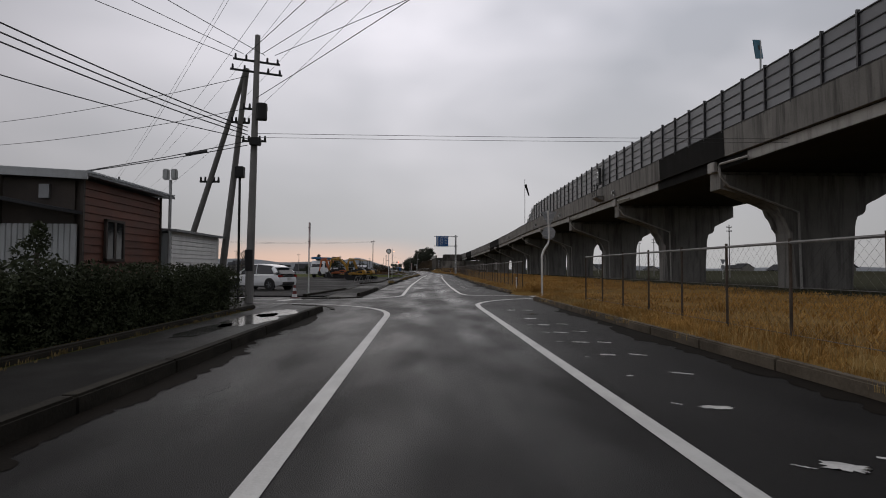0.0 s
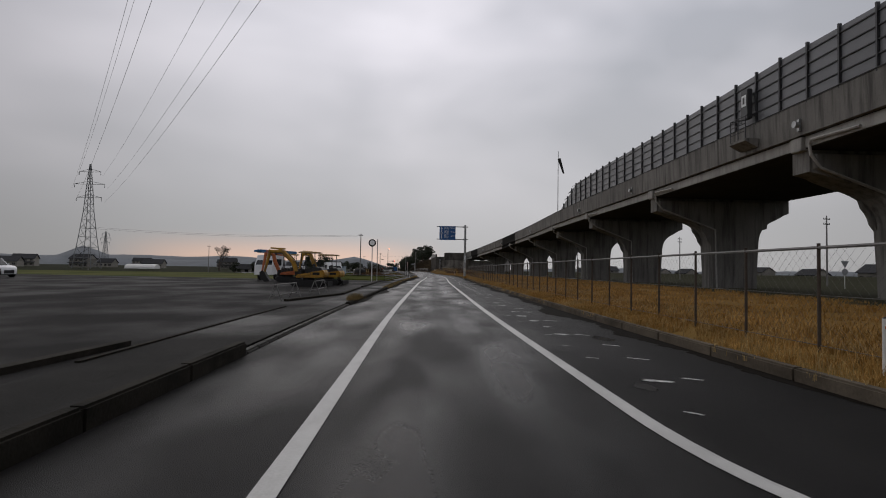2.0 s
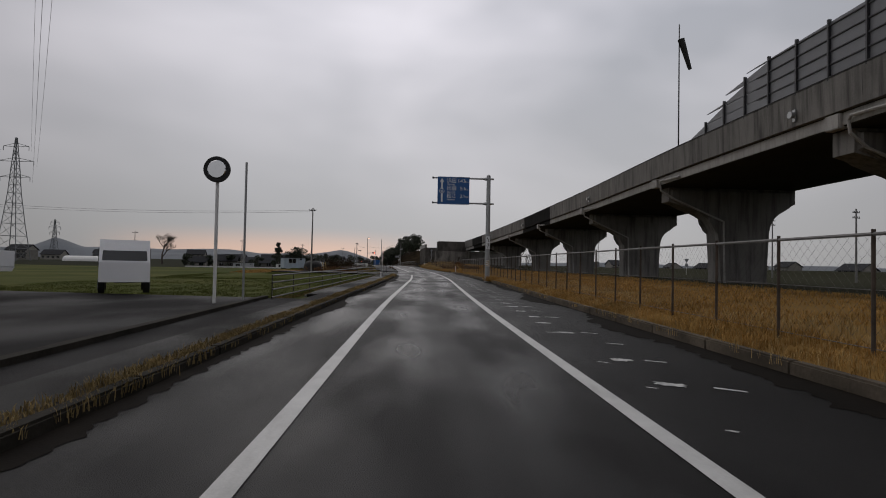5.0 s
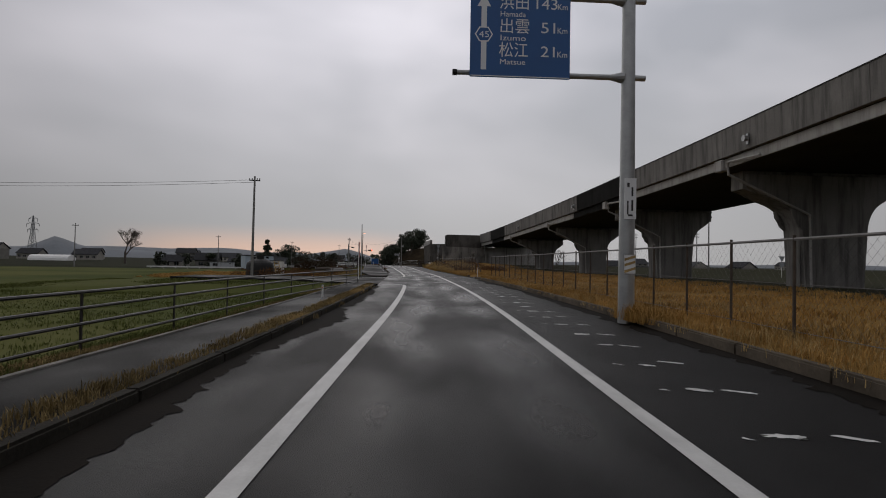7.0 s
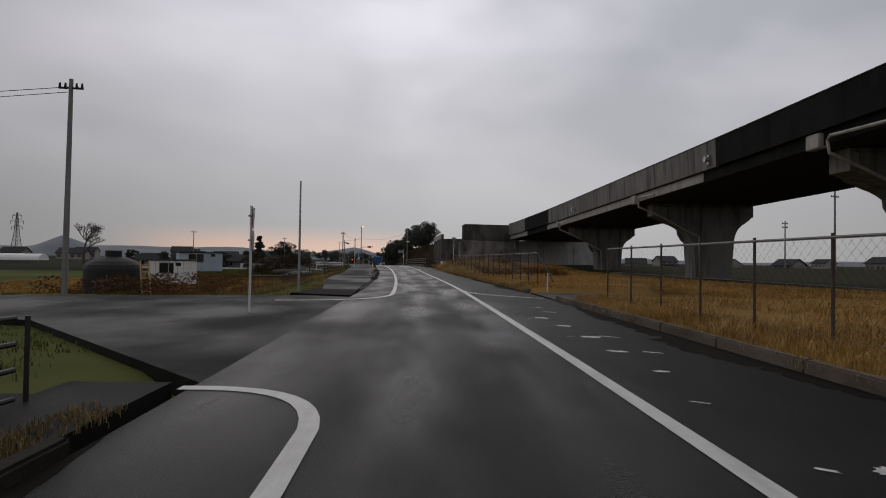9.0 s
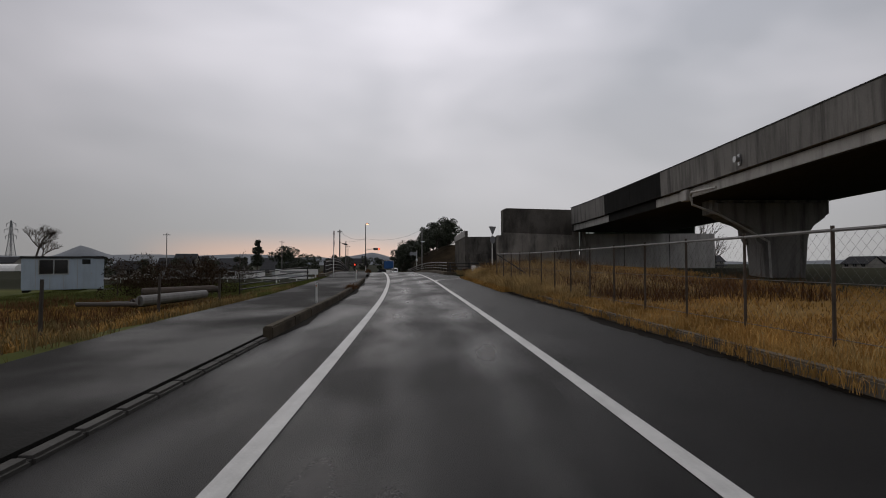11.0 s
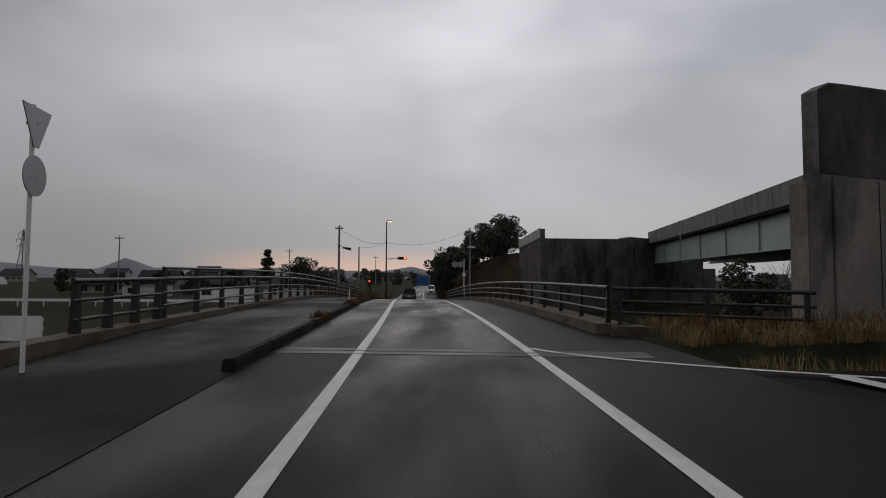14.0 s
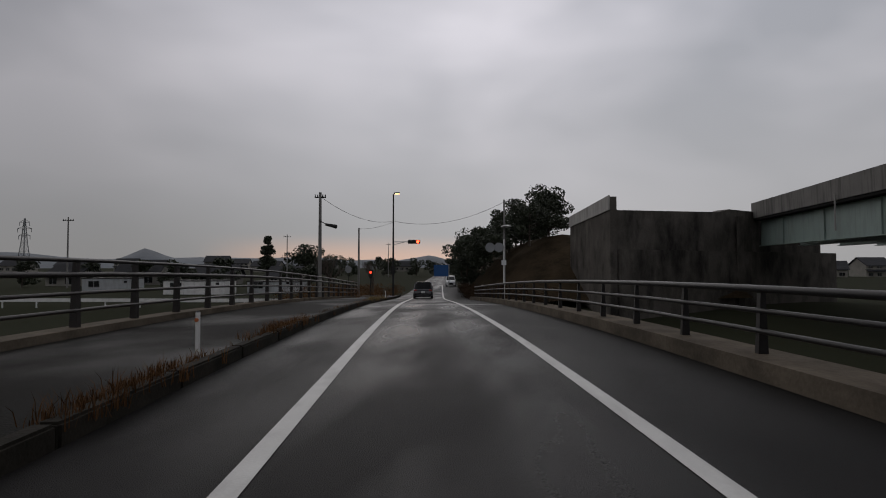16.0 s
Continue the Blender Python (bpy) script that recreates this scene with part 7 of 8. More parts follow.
cabin("farm_shed", "long white farm shed beyond the river", Matrix.Translation((-47, 263, -2.4)) @ Matrix.Rotation(radians(6), 4, "Z"), 8.0, 4.0, 2.3, "white")
cabin("farm_shed", "low pale farm shed behind the bridge railing", Matrix.Translation((-38, 268, -2.4)) @ Matrix.Rotation(radians(-5), 4, "Z"), 7.0, 4.0, 2.1, "corrugated")
cabin("farm_shed", "grey farm shed among far trees", Matrix.Translation((-64, 270, -2.4)) @ Matrix.Rotation(radians(12), 4, "Z"), 7.0, 4.0, 2.4, "corrugated")

# pipe rail, posts, logs and scrub before the footway
barricade(-5.57, 144.9, 2.2, 90, -0.02, "fence_post")
barricade(-5.85, 148.2, 3.2, 97, -0.1, "fence_post")
for x, y in ((-8.6, 154.5), (-7.6, 158.0), (-7.0, 161.0)):
    pt = thing("wooden_stake", "dark weathered stake in scrub", "stake", Matrix.Translation((x, y, -0.4)), group="stakes")
    part("stake", R((0, 0, 0), (0.03, 0, 1.35), 0.05, 0.04, seg=7), "dark_wood", pt)
for x0, y0, x1, y1, z, r, mt in ((-9.9, 161.2, -8.75, 164.0, 0.0, 0.19, "pole"), (-10.6, 162.0, -9.4, 164.6, -0.15, 0.17, "dark_wood"), (-12.4, 166.0, -9.8, 167.5, 0.05, 0.2, "bark"), (-12.8, 167.2, -10.0, 168.4, 0.0, 0.17, "dark_wood"), (-13.3, 163.0, -9.8, 161.5, -0.25, 0.09, "dark_wood"), (-12.7, 164.2, -9.9, 164.0, -0.3, 0.08, "dark_wood")):
    lg = thing("log", "felled log lying in dry scrub", "log", group="logs")
    part("trunk", R((x0, y0, z), (x1, y1, z + 0.1), r, r * 0.85, seg=12), mt, lg)
    part("cut_end", R((x0, y0, z), (x0 - 0.03, y0 - 0.01, z), r * 0.9, r * 0.85, seg=12), "dark_wood", lg)


def bare_tree(label, x, y, z0, h, seed, spread=0.5, r=0.14, depth=5, fork=3):
    g = random.Random(seed)
    t = thing("bare_tree", label, "tree")
    trunk, twigs = bmesh.new(), bmesh.new()

    def grow(bm_, a, d, ln, rad, level):
        b = a + d * ln
        rod(trunk if level < 3 else twigs, a, b, rad, rad * 0.66, seg=6 if level < 2 else 4, cap=False)
        if level >= depth:
            return
        for k in range(3 if level < fork else 2):
            nd = (d + Vector((g.uniform(-1, 1), g.uniform(-1, 1), g.uniform(-0.25, 0.7))) * spread).normalized()
            grow(bm_, a.lerp(b, g.uniform(0.6, 1.0)), nd, ln * g.uniform(0.6, 0.82), rad * 0.6, level + 1)
    grow(trunk, Vector((x, y, z0)), Vector((0, 0, 1)), h * 0.3, r, 0)
    part("trunk", trunk, "bark", t)
    part("crown", twigs, "bark", t, "bare winter twigs")
    return t


def leaf_tree(label, x, y, z0, h, w, seed, clumps=14, per=260, size=0.16, cone=False):
    g = random.Random(seed)
    t = thing("evergreen_tree", label, "tree")
    part("trunk", R((x, y, z0), (x + g.uniform(-0.2, 0.2), y, z0 + h * 0.75), 0.05 * h * 0.5, 0.03, seg=8), "bark", t)
    limbs = bmesh.new()
    cs, rs = [], []
    for k in range(clumps):
        f = g.uniform(0.22, 0.98)
        rr = w * ((1.05 - f) if cone else (1 - (f - 0.55) ** 2 * 2.2)) * 0.5
        a, q = g.uniform(0, 6.283), g.uniform(0.25, 1.0)
        c = (x + math.cos(a) * rr * q, y + math.sin(a) * rr * q, z0 + h * f)
        cs.append(c)
        s = w * g.uniform(0.16, 0.27) * (0.6 if cone else 1.0)
        rs.append((s, s, s * 0.75))
        rod(limbs, (x, y, z0 + h * f * 0.75), c, 0.05, 0.02, seg=5)
    part("limb", limbs, "bark", t)
    v, f_ = leaves(cs, rs, per, size, seed)
    raw("crown", v, f_, "leaf_tree", t)
    return t


bare_tree("wide bare winter tree far across the fields", -83, 256, -0.8, 11.5, 5, 0.8, 0.36, 7, 6)
bare_tree("bare winter tree by the river", 25.5, 196, -1, 8.0, 6, 0.5, 0.14, 6)
bare_tree("bare winter tree by the river bank", 28.5, 199, -1, 7.0, 9, 0.5, 0.12, 6)
bare_tree("pale bare tree beside the junction", -19.5, 247, -1.6, 6.4, 7, 0.6, 0.16, 6)
bare_tree("pale bare tree beside the junction", -16.5, 251, -1.6, 5.2, 17, 0.6, 0.13, 6)
for i in range(6):
    bare_tree("bare sapling in the scrub", -17.0 + i * 1.15, 172 + (i % 3) * 1.5, -0.5, 2.6 + 0.4 * (i % 2), 40 + i, 0.42, 0.03, 5)
bare_tree("bare shrub growing by the abutment", 10.8, 188.6, 0.4, 3.6, 61, 0.6, 0.06, 6)
bare_tree("bare shrub growing by the abutment", 8.6, 189.0, 0.4, 2.6, 62, 0.6, 0.05, 5)
leaf_tree("rounded dark shrub by the span", 8.4, 198.6, -2.2, 4.3, 2.6, 63, 22, 240, 0.08)
bare_tree("thin leafless shrub by the span", 9.2, 197.6, -1.8, 5.6, 64, 0.55, 0.05, 6)

# scrub heap before the bridge
cs = [(random.uniform(-16.4, -11.0), random.uniform(169, 176), random.uniform(-0.5, 1.0) + 0.7 * random.random() ** 2) for _ in range(120)]
v, f_ = leaves(cs, [(0.6, 0.6, 0.35)] * 120, 150, 0.045, 21)
tagged(raw("scrub", v, f_, "scrub"), "dark dead winter scrub and brambles", "scrub", kind="stuff")
hs_ = random.Random(77)
for lab, mt, n_, sz, put in (("brown dead reeds and brush beside the road beyond the bridge", "rust_weed", 150, 0.05, lambda y: cx(y) - 3.6 - 9 * hs_.random()),
                             ("dark brush at the foot of the hillside", "scrub", 190, 0.06, lambda y: cx(y) + 4.0 + 6.5 * hs_.random() ** 1.5)):
    cs = []
    for _ in range(n_):
        y = hs_.uniform(238, 268)
        cs.append((put(y), y, rz(y) + hs_.uniform(-0.2, 0.9)))
    v, f_ = leaves(cs, [(0.7, 0.7, 0.5)] * n_, 130, sz, 23 + n_)
    tagged(raw("scrub", v, f_, mt), lab, "scrub", kind="stuff")
cs = [(random.uniform(-15, -9.0), random.uniform(138.5, 147), random.uniform(-0.5, 0.3)) for _ in range(40)]
v, f_ = leaves(cs, [(0.7, 0.7, 0.3)] * 40, 120, 0.06, 22)
tagged(raw("scrub", v, f_, "rust_weed"), "rust-brown winter scrub beside the tank", "scrub", kind="stuff")

# white guard rail board, block and markers at the bridge
gd = thing("guard_rail", "white steel guard rail board with a grey strip", "guard rail")
part("beam", prism([(-0.02, 0.0), (0.06, 0.03), (0.02, 0.09), (0.06, 0.15), (0.02, 0.21), (0.06, 0.27), (-0.02, 0.31)], "x", -12.3, -8.9), "white", gd)
part("strip", B(-11.9, -9.6, -0.03, -0.021, 0.11, 0.2), "sign_back", gd)
for x in (-12.2, -9.1):
    part("post", R((x, 0.07, -0.5), (x, 0.07, 0.25), 0.06, seg=10), "white", gd)
gd.matrix_world = Matrix.Translation((-0.3, 186.9, 0.46)) @ Matrix.Rotation(radians(4), 4, "Z") @ Matrix.Diagonal((1, 1, 1.4, 1))
gd2 = thing("guard_rail", "long white guard rail across the river bank", "guard rail")
part("beam", prism([(-0.02, 0.0), (0.06, 0.03), (0.02, 0.15), (0.06, 0.27), (-0.02, 0.31)], "x", -60, -13.5), "white", gd2)
for x in np.arange(-59, -13.6, 3.0):
    part("post", R((x, 0.07, -0.9), (x, 0.07, 0.25), 0.06, seg=8), "white", gd2)
gd2.matrix_world = Matrix.Translation((-8, 241, -1.3)) @ Matrix.Rotation(radians(4), 4, "Z")
cb = thing("concrete_block", "whitewashed concrete block with a red reflector in the grass", "concrete block", Matrix.Translation((3.15, 181.0, 0.3)))
part("block", B(-0.2, 0.1, 0, 0.4, 0, 0.88, 0.03), "white", cb)
part("block", B(0.104, 1.5, 0.05, 0.35, 0, 0.80, 0.03), "concrete_pale", cb)
part("reflector", R((0.35, -0.05, 0.72), (0.35, -0.01, 0.72), 0.07, seg=14), "lamp_red", cb)
part("stake", R((0.35, -0.03, 0), (0.35, -0.03, 0.85), 0.03), "white", cb)

# ---- beyond the bridge: poles, signals, lamps ----
utility_pole("concrete utility pole with a street lamp at the junction", -16.0, 232.5, 6.9, (0, 0), ((0.96, 1, 0, 0.8),), -2.0, 0.15)
sl1 = thing("street_lamp", "dark street lamp head on a short arm", "street lamp")
part("arm", R((-16.0, 232.4, 4.9), (-15.4, 232.2, 4.6), 0.03), "dark_steel", sl1)
part("head", R((-15.5, 232.2, 4.62), (-14.7, 232.1, 4.45), 0.09, 0.14, seg=10), "dark_steel", sl1)
utility_pole("dark slim pole at the junction", -18.7, 253.7, 5.9, (0, 0), (), -2.0, 0.13)
utility_pole("grey pole with a round street lamp on the far verge", -3.1, 247.3, 8.0, (0, 0), (), -2.0, 0.14)
sl2 = thing("street_lamp", "pale round street lamp on the verge pole", "street lamp")
part("arm", R((-3.1, 247.2, 5.3), (-2.6, 247.0, 5.45), 0.03), "galv", sl2)
part("head", R((-2.9, 247.0, 5.45), (-2.9, 247.0, 5.6), 0.55, 0.2, seg=14), "galv", sl2)
wire((-16.0, 232.5, 6.6), (-14.2, 250, 6.3), 0.7, 0.016)
wire((-14.2, 250, 6.3), (-3.1, 247.3, 7.8), 1.0, 0.016)
wire((-18.7, 253.7, 5.8), (-14.2, 250, 6.2), 0.2, 0.014)
sg = thing("traffic_signal", "horizontal three-lamp traffic signal showing red on a tall lamp post", "traffic signal", Matrix.Translation((-14.2, 250, 0)))
part("post", R((0, 0, -2.0), (0, 0, 9.0), 0.11, 0.07, seg=10), "dark_steel", sg)
part("lamp_arm", R((0, 0, 9.0), (0.35, 0, 9.15), 0.04), "dark_steel", sg)
part("lamp_head", B(0.05, 0.65, -0.15, 0.15, 9.08, 9.22, 0.04), "galv", sg)
part("lamp_lens", B(0.15, 0.62, -0.12, 0.12, 9.02, 9.075, 0.02), "amber_light", sg, "glowing sodium lamp lens")
part("signal_arm", R((0, 0, 4.2), (1.6, -0.05, 4.2), 0.04), "galv", sg)
part("signal_arm", R((0, 0, 3.9), (1.2, -0.05, 4.18), 0.03), "galv", sg)
case = part("signal_case", B(1.5, 2.75, -0.12, 0.06, 4.0, 4.38, 0.05), "dark_steel", sg)
for i, mt in enumerate(("lens_dark", "lens_dark", "red_light")):
    part("lens", R((1.72 + i * 0.4, -0.125, 4.19), (1.72 + i * 0.4, -0.14, 4.19), 0.145, seg=18), mt, case, "lit red lens" if i == 2 else "")
    part("visor", R((1.72 + i * 0.4, -0.13, 4.22), (1.72 + i * 0.4, -0.32, 4.24), 0.165, 0.16, seg=12), "dark_steel", case) if i < 2 else None
part("switch_box", B(-0.2, 0.2, -0.25, -0.08, 1.0, 1.8, 0.03), "dark_steel", sg)
sg2 = thing("pedestrian_signal", "small upright signal showing red", "traffic signal", Matrix.Translation((-15.9, 247.5, -1.7)))
part("post", R((0, 0, 0), (0, 0, 2.6), 0.05), "dark_steel", sg2)
part("case", B(-0.18, 0.18, -0.1, 0.1, 2.3, 3.1, 0.03), "dark_steel", sg2)
part("lens", R((0, -0.105, 2.85), (0, -0.12, 2.85), 0.12, seg=16), "tail_light", sg2)
for x, y, z in ((-19.5, 252.5, 1.4), (-17.5, 254.0, 1.5)):
    rs = thing("round_sign", "round regulation sign on a dark post", "road sign", Matrix.Translation((x, y, z)))
    part("post", R((0, 0, -3.2), (0, 0, 0.4), 0.035), "dark_steel", rs)
    part("plate", R((0, -0.04, 0), (0, -0.06, 0), 0.36, seg=24), "sign_back", rs)
m2 = thing("twin_mirror", "pair of round traffic mirrors on a white post", "traffic mirror", Matrix.Translation((-3.25, 229.7, -1.2)))
part("post", R((0, 0, 0), (0, 0, 4.6), 0.045), "white", m2)
part("cross_bar", R((-0.9, -0.03, 4.1), (0.1, -0.03, 4.1), 0.03), "galv", m2)
for x in (-0.85, -0.3):
    part("mirror_face", R((x, -0.05, 4.1), (x, -0.08, 4.1), 0.3, seg=22), "sign_back", m2)
part("small_plate", B(-0.15, 0.15, -0.08, -0.06, 3.0, 3.3), "sign_white", m2)
bs = thing("blue_sign", "far blue direction sign beyond the junction", "road sign", Matrix.Translation((cx(285) + 1.2, 286, -1.8)))
part("post", R((1.3, 0, 0), (1.3, 0, 3.9), 0.08), "galv", bs)
part("panel", B(-1.2, 1.2, -0.05, 0.05, 1.9, 3.8, 0.02), "blue_sign", bs)

# hill with dark evergreens past the river
hb = bmesh.new()
rows = []
for i, y in enumerate(np.linspace(243, 320, 16)):
    row = []
    for j, u in enumerate(np.linspace(0, 1, 12)):
        x = cx(y) + 5.0 + u * 22
        z = -1.9 + 7.2 * math.sin(min(1.0, u * 2.2) * math.pi / 2) * min(1.0, (y - 241) / 16) + 0.4 * noise.noise(Vector((x * 0.2, y * 0.2, 1)))
        row.append(hb.verts.new((x, y, z)))
    rows.append(row)
for a, b in zip(rows, rows[1:]):
    for i in range(len(a) - 1):
        hb.faces.new((a[i], a[i + 1], b[i + 1], b[i]))
hl_ = add_mesh("hillside", hb, "hill_earth", smooth=True)
tagged(hl_, "brown winter hillside beyond the river", "hill", kind="structure")
g3 = random.Random(5)
for i in range(20):
    y = 256 + g3.uniform(0, 26)
    u = g3.uniform(3.6, 14.5)
    leaf_tree("dark evergreen tree on the hillside", cx(y) + u, y, 0.2 + min(4.5, (u - 3.5) * 0.5), 4.0 + g3.uniform(0, 3.2) * min(1.0, (u - 4) / 8), 3.6 + g3.uniform(0, 1.6), 100 + i, 16, 230, 0.15)
for i in range(8):
    y = 275 + g3.uniform(0, 30)
    leaf_tree("dark roadside bush beyond the junction", cx(y) + 4.5 + g3.uniform(0, 2.5), y, -1.7, 2.6 + g3.uniform(0, 1.5), 3.0, 130 + i, 10, 160, 0.14)
for i in range(9):
    leaf_tree("low dark garden tree among the far houses", -92 + i * 6.5 + g3.uniform(-2, 2), 282 + g3.uniform(0, 22), -2.4, 3.0 + g3.uniform(0, 2.2), 4.6, 180 + i, 9, 120, 0.28)
for i in range(14):
    leaf_tree("low dark tree on the skyline", -60 + i * 6 + g3.uniform(-2, 2), 390 + g3.uniform(0, 30), -1.8, 4.5 + g3.uniform(0, 2.5), 7.0, 150 + i, 9, 120, 0.35)
leaf_tree("dark pointed conifer on the skyline", -62, 330, -1.2, 10.5, 6.5, 170, 44, 120, 0.25, True)
leaf_tree("rounded dark tree on the skyline", -55, 338, -1.2, 7.6, 9.5, 171, 16, 220, 0.28)
leaf_tree("rounded dark tree on the skyline", -48, 342, -1.2, 5.6, 8.5, 172, 12, 200, 0.28)

# ---- far: houses, pylons, hills ----


def house(x, y, w, d, h, turn, seed, z0=-1.0):
    g = random.Random(seed)
    hh = thing("house", "far house with pale walls and a grey tiled roof", "house", Matrix.Translation((x, y, z0)) @ Matrix.Rotation(radians(turn), 4, "Z"), group="far houses")
    part("wall", B(-w / 2, w / 2, -d / 2, d / 2, 0, h, 0.0), "plaster", hh)
    rh = d * 0.36
    part("roof", prism([(-d / 2 - 0.6, h - 0.1), (0, h + rh), (d / 2 + 0.6, h - 0.1), (d / 2 + 0.6, h + 0.1), (0, h + rh + 0.25), (-d / 2 - 0.6, h + 0.1)], "x", -w / 2 - 0.5, w / 2 + 0.5), "tile", hh)
    gable = prism([(-d / 2, h - 0.05), (d / 2, h - 0.05), (0, h + rh - 0.05)], "x", -w / 2 + 0.02, w / 2 - 0.02)
    part("gable", gable, "plaster", hh)
    if h > 4:
        part("lower_roof", prism([(-d / 2 - 1.4, 2.5), (-d / 2 + 0.02, 3.1), (-d / 2 + 0.02, 3.25), (-d / 2 - 1.4, 2.65)], "x", -w / 2 - 0.4, w / 2 + 0.4), "tile", hh)
    n = max(2, int(w / 3))
    for k in range(n):
        xx = -w / 2 + w * (k + 0.5) / n
        for z in ((1.0,) if h < 4 else (0.8, 3.7)):
            wn_ = part("window", B(xx - 0.8, xx + 0.8, -d / 2 - 0.03, -d / 2 - 0.005, z, z + 1.15), "glass", hh)
            part("window_frame", B(xx - 0.03, xx + 0.03, -d / 2 - 0.05, -d / 2 - 0.031, z, z + 1.15), "galv", wn_)
    return hh


HOUSES = [(-150, 262, 14, 8, 3.4, 10), (-128, 270, 12, 8, 5.6, -8), (-112, 292, 13, 8, 3.2, 5), (-96, 335, 12, 9, 5.8, 12), (-80, 338, 16, 8, 3.2, -4), (-66, 345, 12, 8, 3.6, 8),
          (-136, 300, 12, 8, 3.4, 0), (-170, 300, 14, 9, 5.6, 15), (-190, 280, 14, 8, 3.4, 5), (-210, 330, 15, 9, 5.6, -5), (-48, 300, 11, 7, 3.2, 6), (-160, 380, 15, 9, 5.6, 8),
          (-240, 380, 15, 9, 3.4, 0), (-120, 400, 15, 9, 5.6, 8), (-36, 355, 12, 8, 3.2, 0), (-290, 330, 16, 9, 5.6, 10), (-330, 420, 16, 9, 3.4, 0),
          (70, 150, 12, 8, 5.4, -80), (82, 182, 12, 8, 3.4, -85), (92, 215, 12, 8, 5.6, -90), (78, 246, 12, 8, 3.4, -95), (100, 128, 12, 8, 3.4, -90), (120, 270, 14, 8, 5.6, -90), (75, 100, 13, 8, 3.4, -85), (110, 90, 13, 8, 5.5, -85), (66, 205, 10, 7, 3.2, -80)]
for i, (hx, hy, hw_, hd, hh_, ht) in enumerate(HOUSES):
    far = 1.65 if hx < 0 else 2.3
    house(hx * far, 100 + (hy - 100) * far, hw_, hd, hh_ * (0.92 if hx < 0 else 0.62), ht, 200 + i)
for i, (hx, hy, hw_, hd, hh_, ht) in enumerate(((-76.5, 303, 8, 7, 2.9, 12), (-84, 293, 7, 6, 2.3, -6), (-62, 306, 8, 6, 2.3, 8), (-52, 318, 7, 6, 2.0, -4), (-69, 318, 8, 6, 2.4, 4), (112, 405, 10, 8, 3.2, -20), (132, 415, 10, 8, 4.6, 10))):
    house(hx, hy, hw_, hd, hh_, ht, 240 + i, -2.5)
gh = thing("greenhouse", "white plastic greenhouse tunnel far across the fields", "greenhouse", Matrix.Translation((-150, 330, -0.9)))
part("tunnel", loft([[(x, 3.0 * math.cos(a), 2.4 * math.sin(a)) for a in np.linspace(0, math.pi, 9)] for x in (-8, 8)]), "white", gh)
for i, (x, y) in enumerate(((52, 126), (58, 150), (48, 178), (60, 205), (55, 100), (50, 70), (49, 48), (57, 230))):
    utility_pole("far utility pole beyond the viaduct", x, y, 8.5 + (i % 3), (0, 0), ((0.95, 1, 0.3, 1.2), (0.88, 1, 0.3, 1.2)), -0.5, 0.13)
for i, (x, y, h) in enumerate(((-70, 210, 8), (-58, 260, 8), (-45, 300, 8), (-33, 340, 8), (-120, 230, 8))):
    utility_pole("far utility pole across the fields", x, y, h, (0, 0), ((0.95, 1, 0.1, 1.4),), -1.0, 0.12)


def pylon(x, y, h, w, seed):
    t = thing("pylon", "steel lattice power pylon far across the fields", "pylon", Matrix.Translation((x, y, -1)))
    body = bmesh.new()
    lv = [(0, w), (0.3, w * 0.62), (0.55, w * 0.36), (0.75, w * 0.24), (1.0, w * 0.05)]
    for (fa, wa), (fb, wb) in zip(lv, lv[1:]):
        n = 3
        for k in range(n):
            f0, f1 = fa + (fb - fa) * k / n, fa + (fb - fa) * (k + 1) / n
            w0, w1 = wa + (wb - wa) * k / n, wa + (wb - wa) * (k + 1) / n
            c0 = [Vector((sx * w0 / 2, sy * w0 / 2, f0 * h)) for sx, sy in ((-1, -1), (1, -1), (1, 1), (-1, 1))]
            c1 = [Vector((sx * w1 / 2, sy * w1 / 2, f1 * h)) for sx, sy in ((-1, -1), (1, -1), (1, 1), (-1, 1))]
            for i in range(4):
                rod(body, c0[i], c1[i], 0.16, seg=4, cap=False)
                rod(body, c0[i], c1[(i + 1) % 4], 0.09, seg=4, cap=False)
                rod(body, c1[i], c1[(i + 1) % 4], 0.08, seg=4, cap=False)
    for f, ln in ((0.68, 7.0), (0.81, 8.5), (0.93, 6.0)):
        for s in (-1, 1):
            arms = bmesh.new()
            tip = Vector((s * ln * min(1.0, h / 60), 0, f * h))
            rod(arms, (0, 0, f * h + 1.4), tip, 0.1, seg=4)
            rod(arms, (0, 0, f * h - 0.2), tip, 0.1, seg=4)
            part("cross_arm", arms, "pylon", t)
            insulator = bmesh.new()
            rod(insulator, tip, tip - Vector((0, 0, 1.8)), 0.12, seg=5)
            part("insulator", insulator, "pylon", t)
    part("tower", body, "pylon", t)
    return t


pylon(-164, 304, 51, 9, 1)
pylon(-231, 440, 26, 5, 2)
for k, (dz, dx) in enumerate(((34, -7), (34, 7), (41, -8.5), (41, 8.5), (47, -6), (47, 6))):
    wire((-164 + dx, 304, dz - 2.8), (75 + dx, -60, dz + 19), 7.0, 0.03, 24)


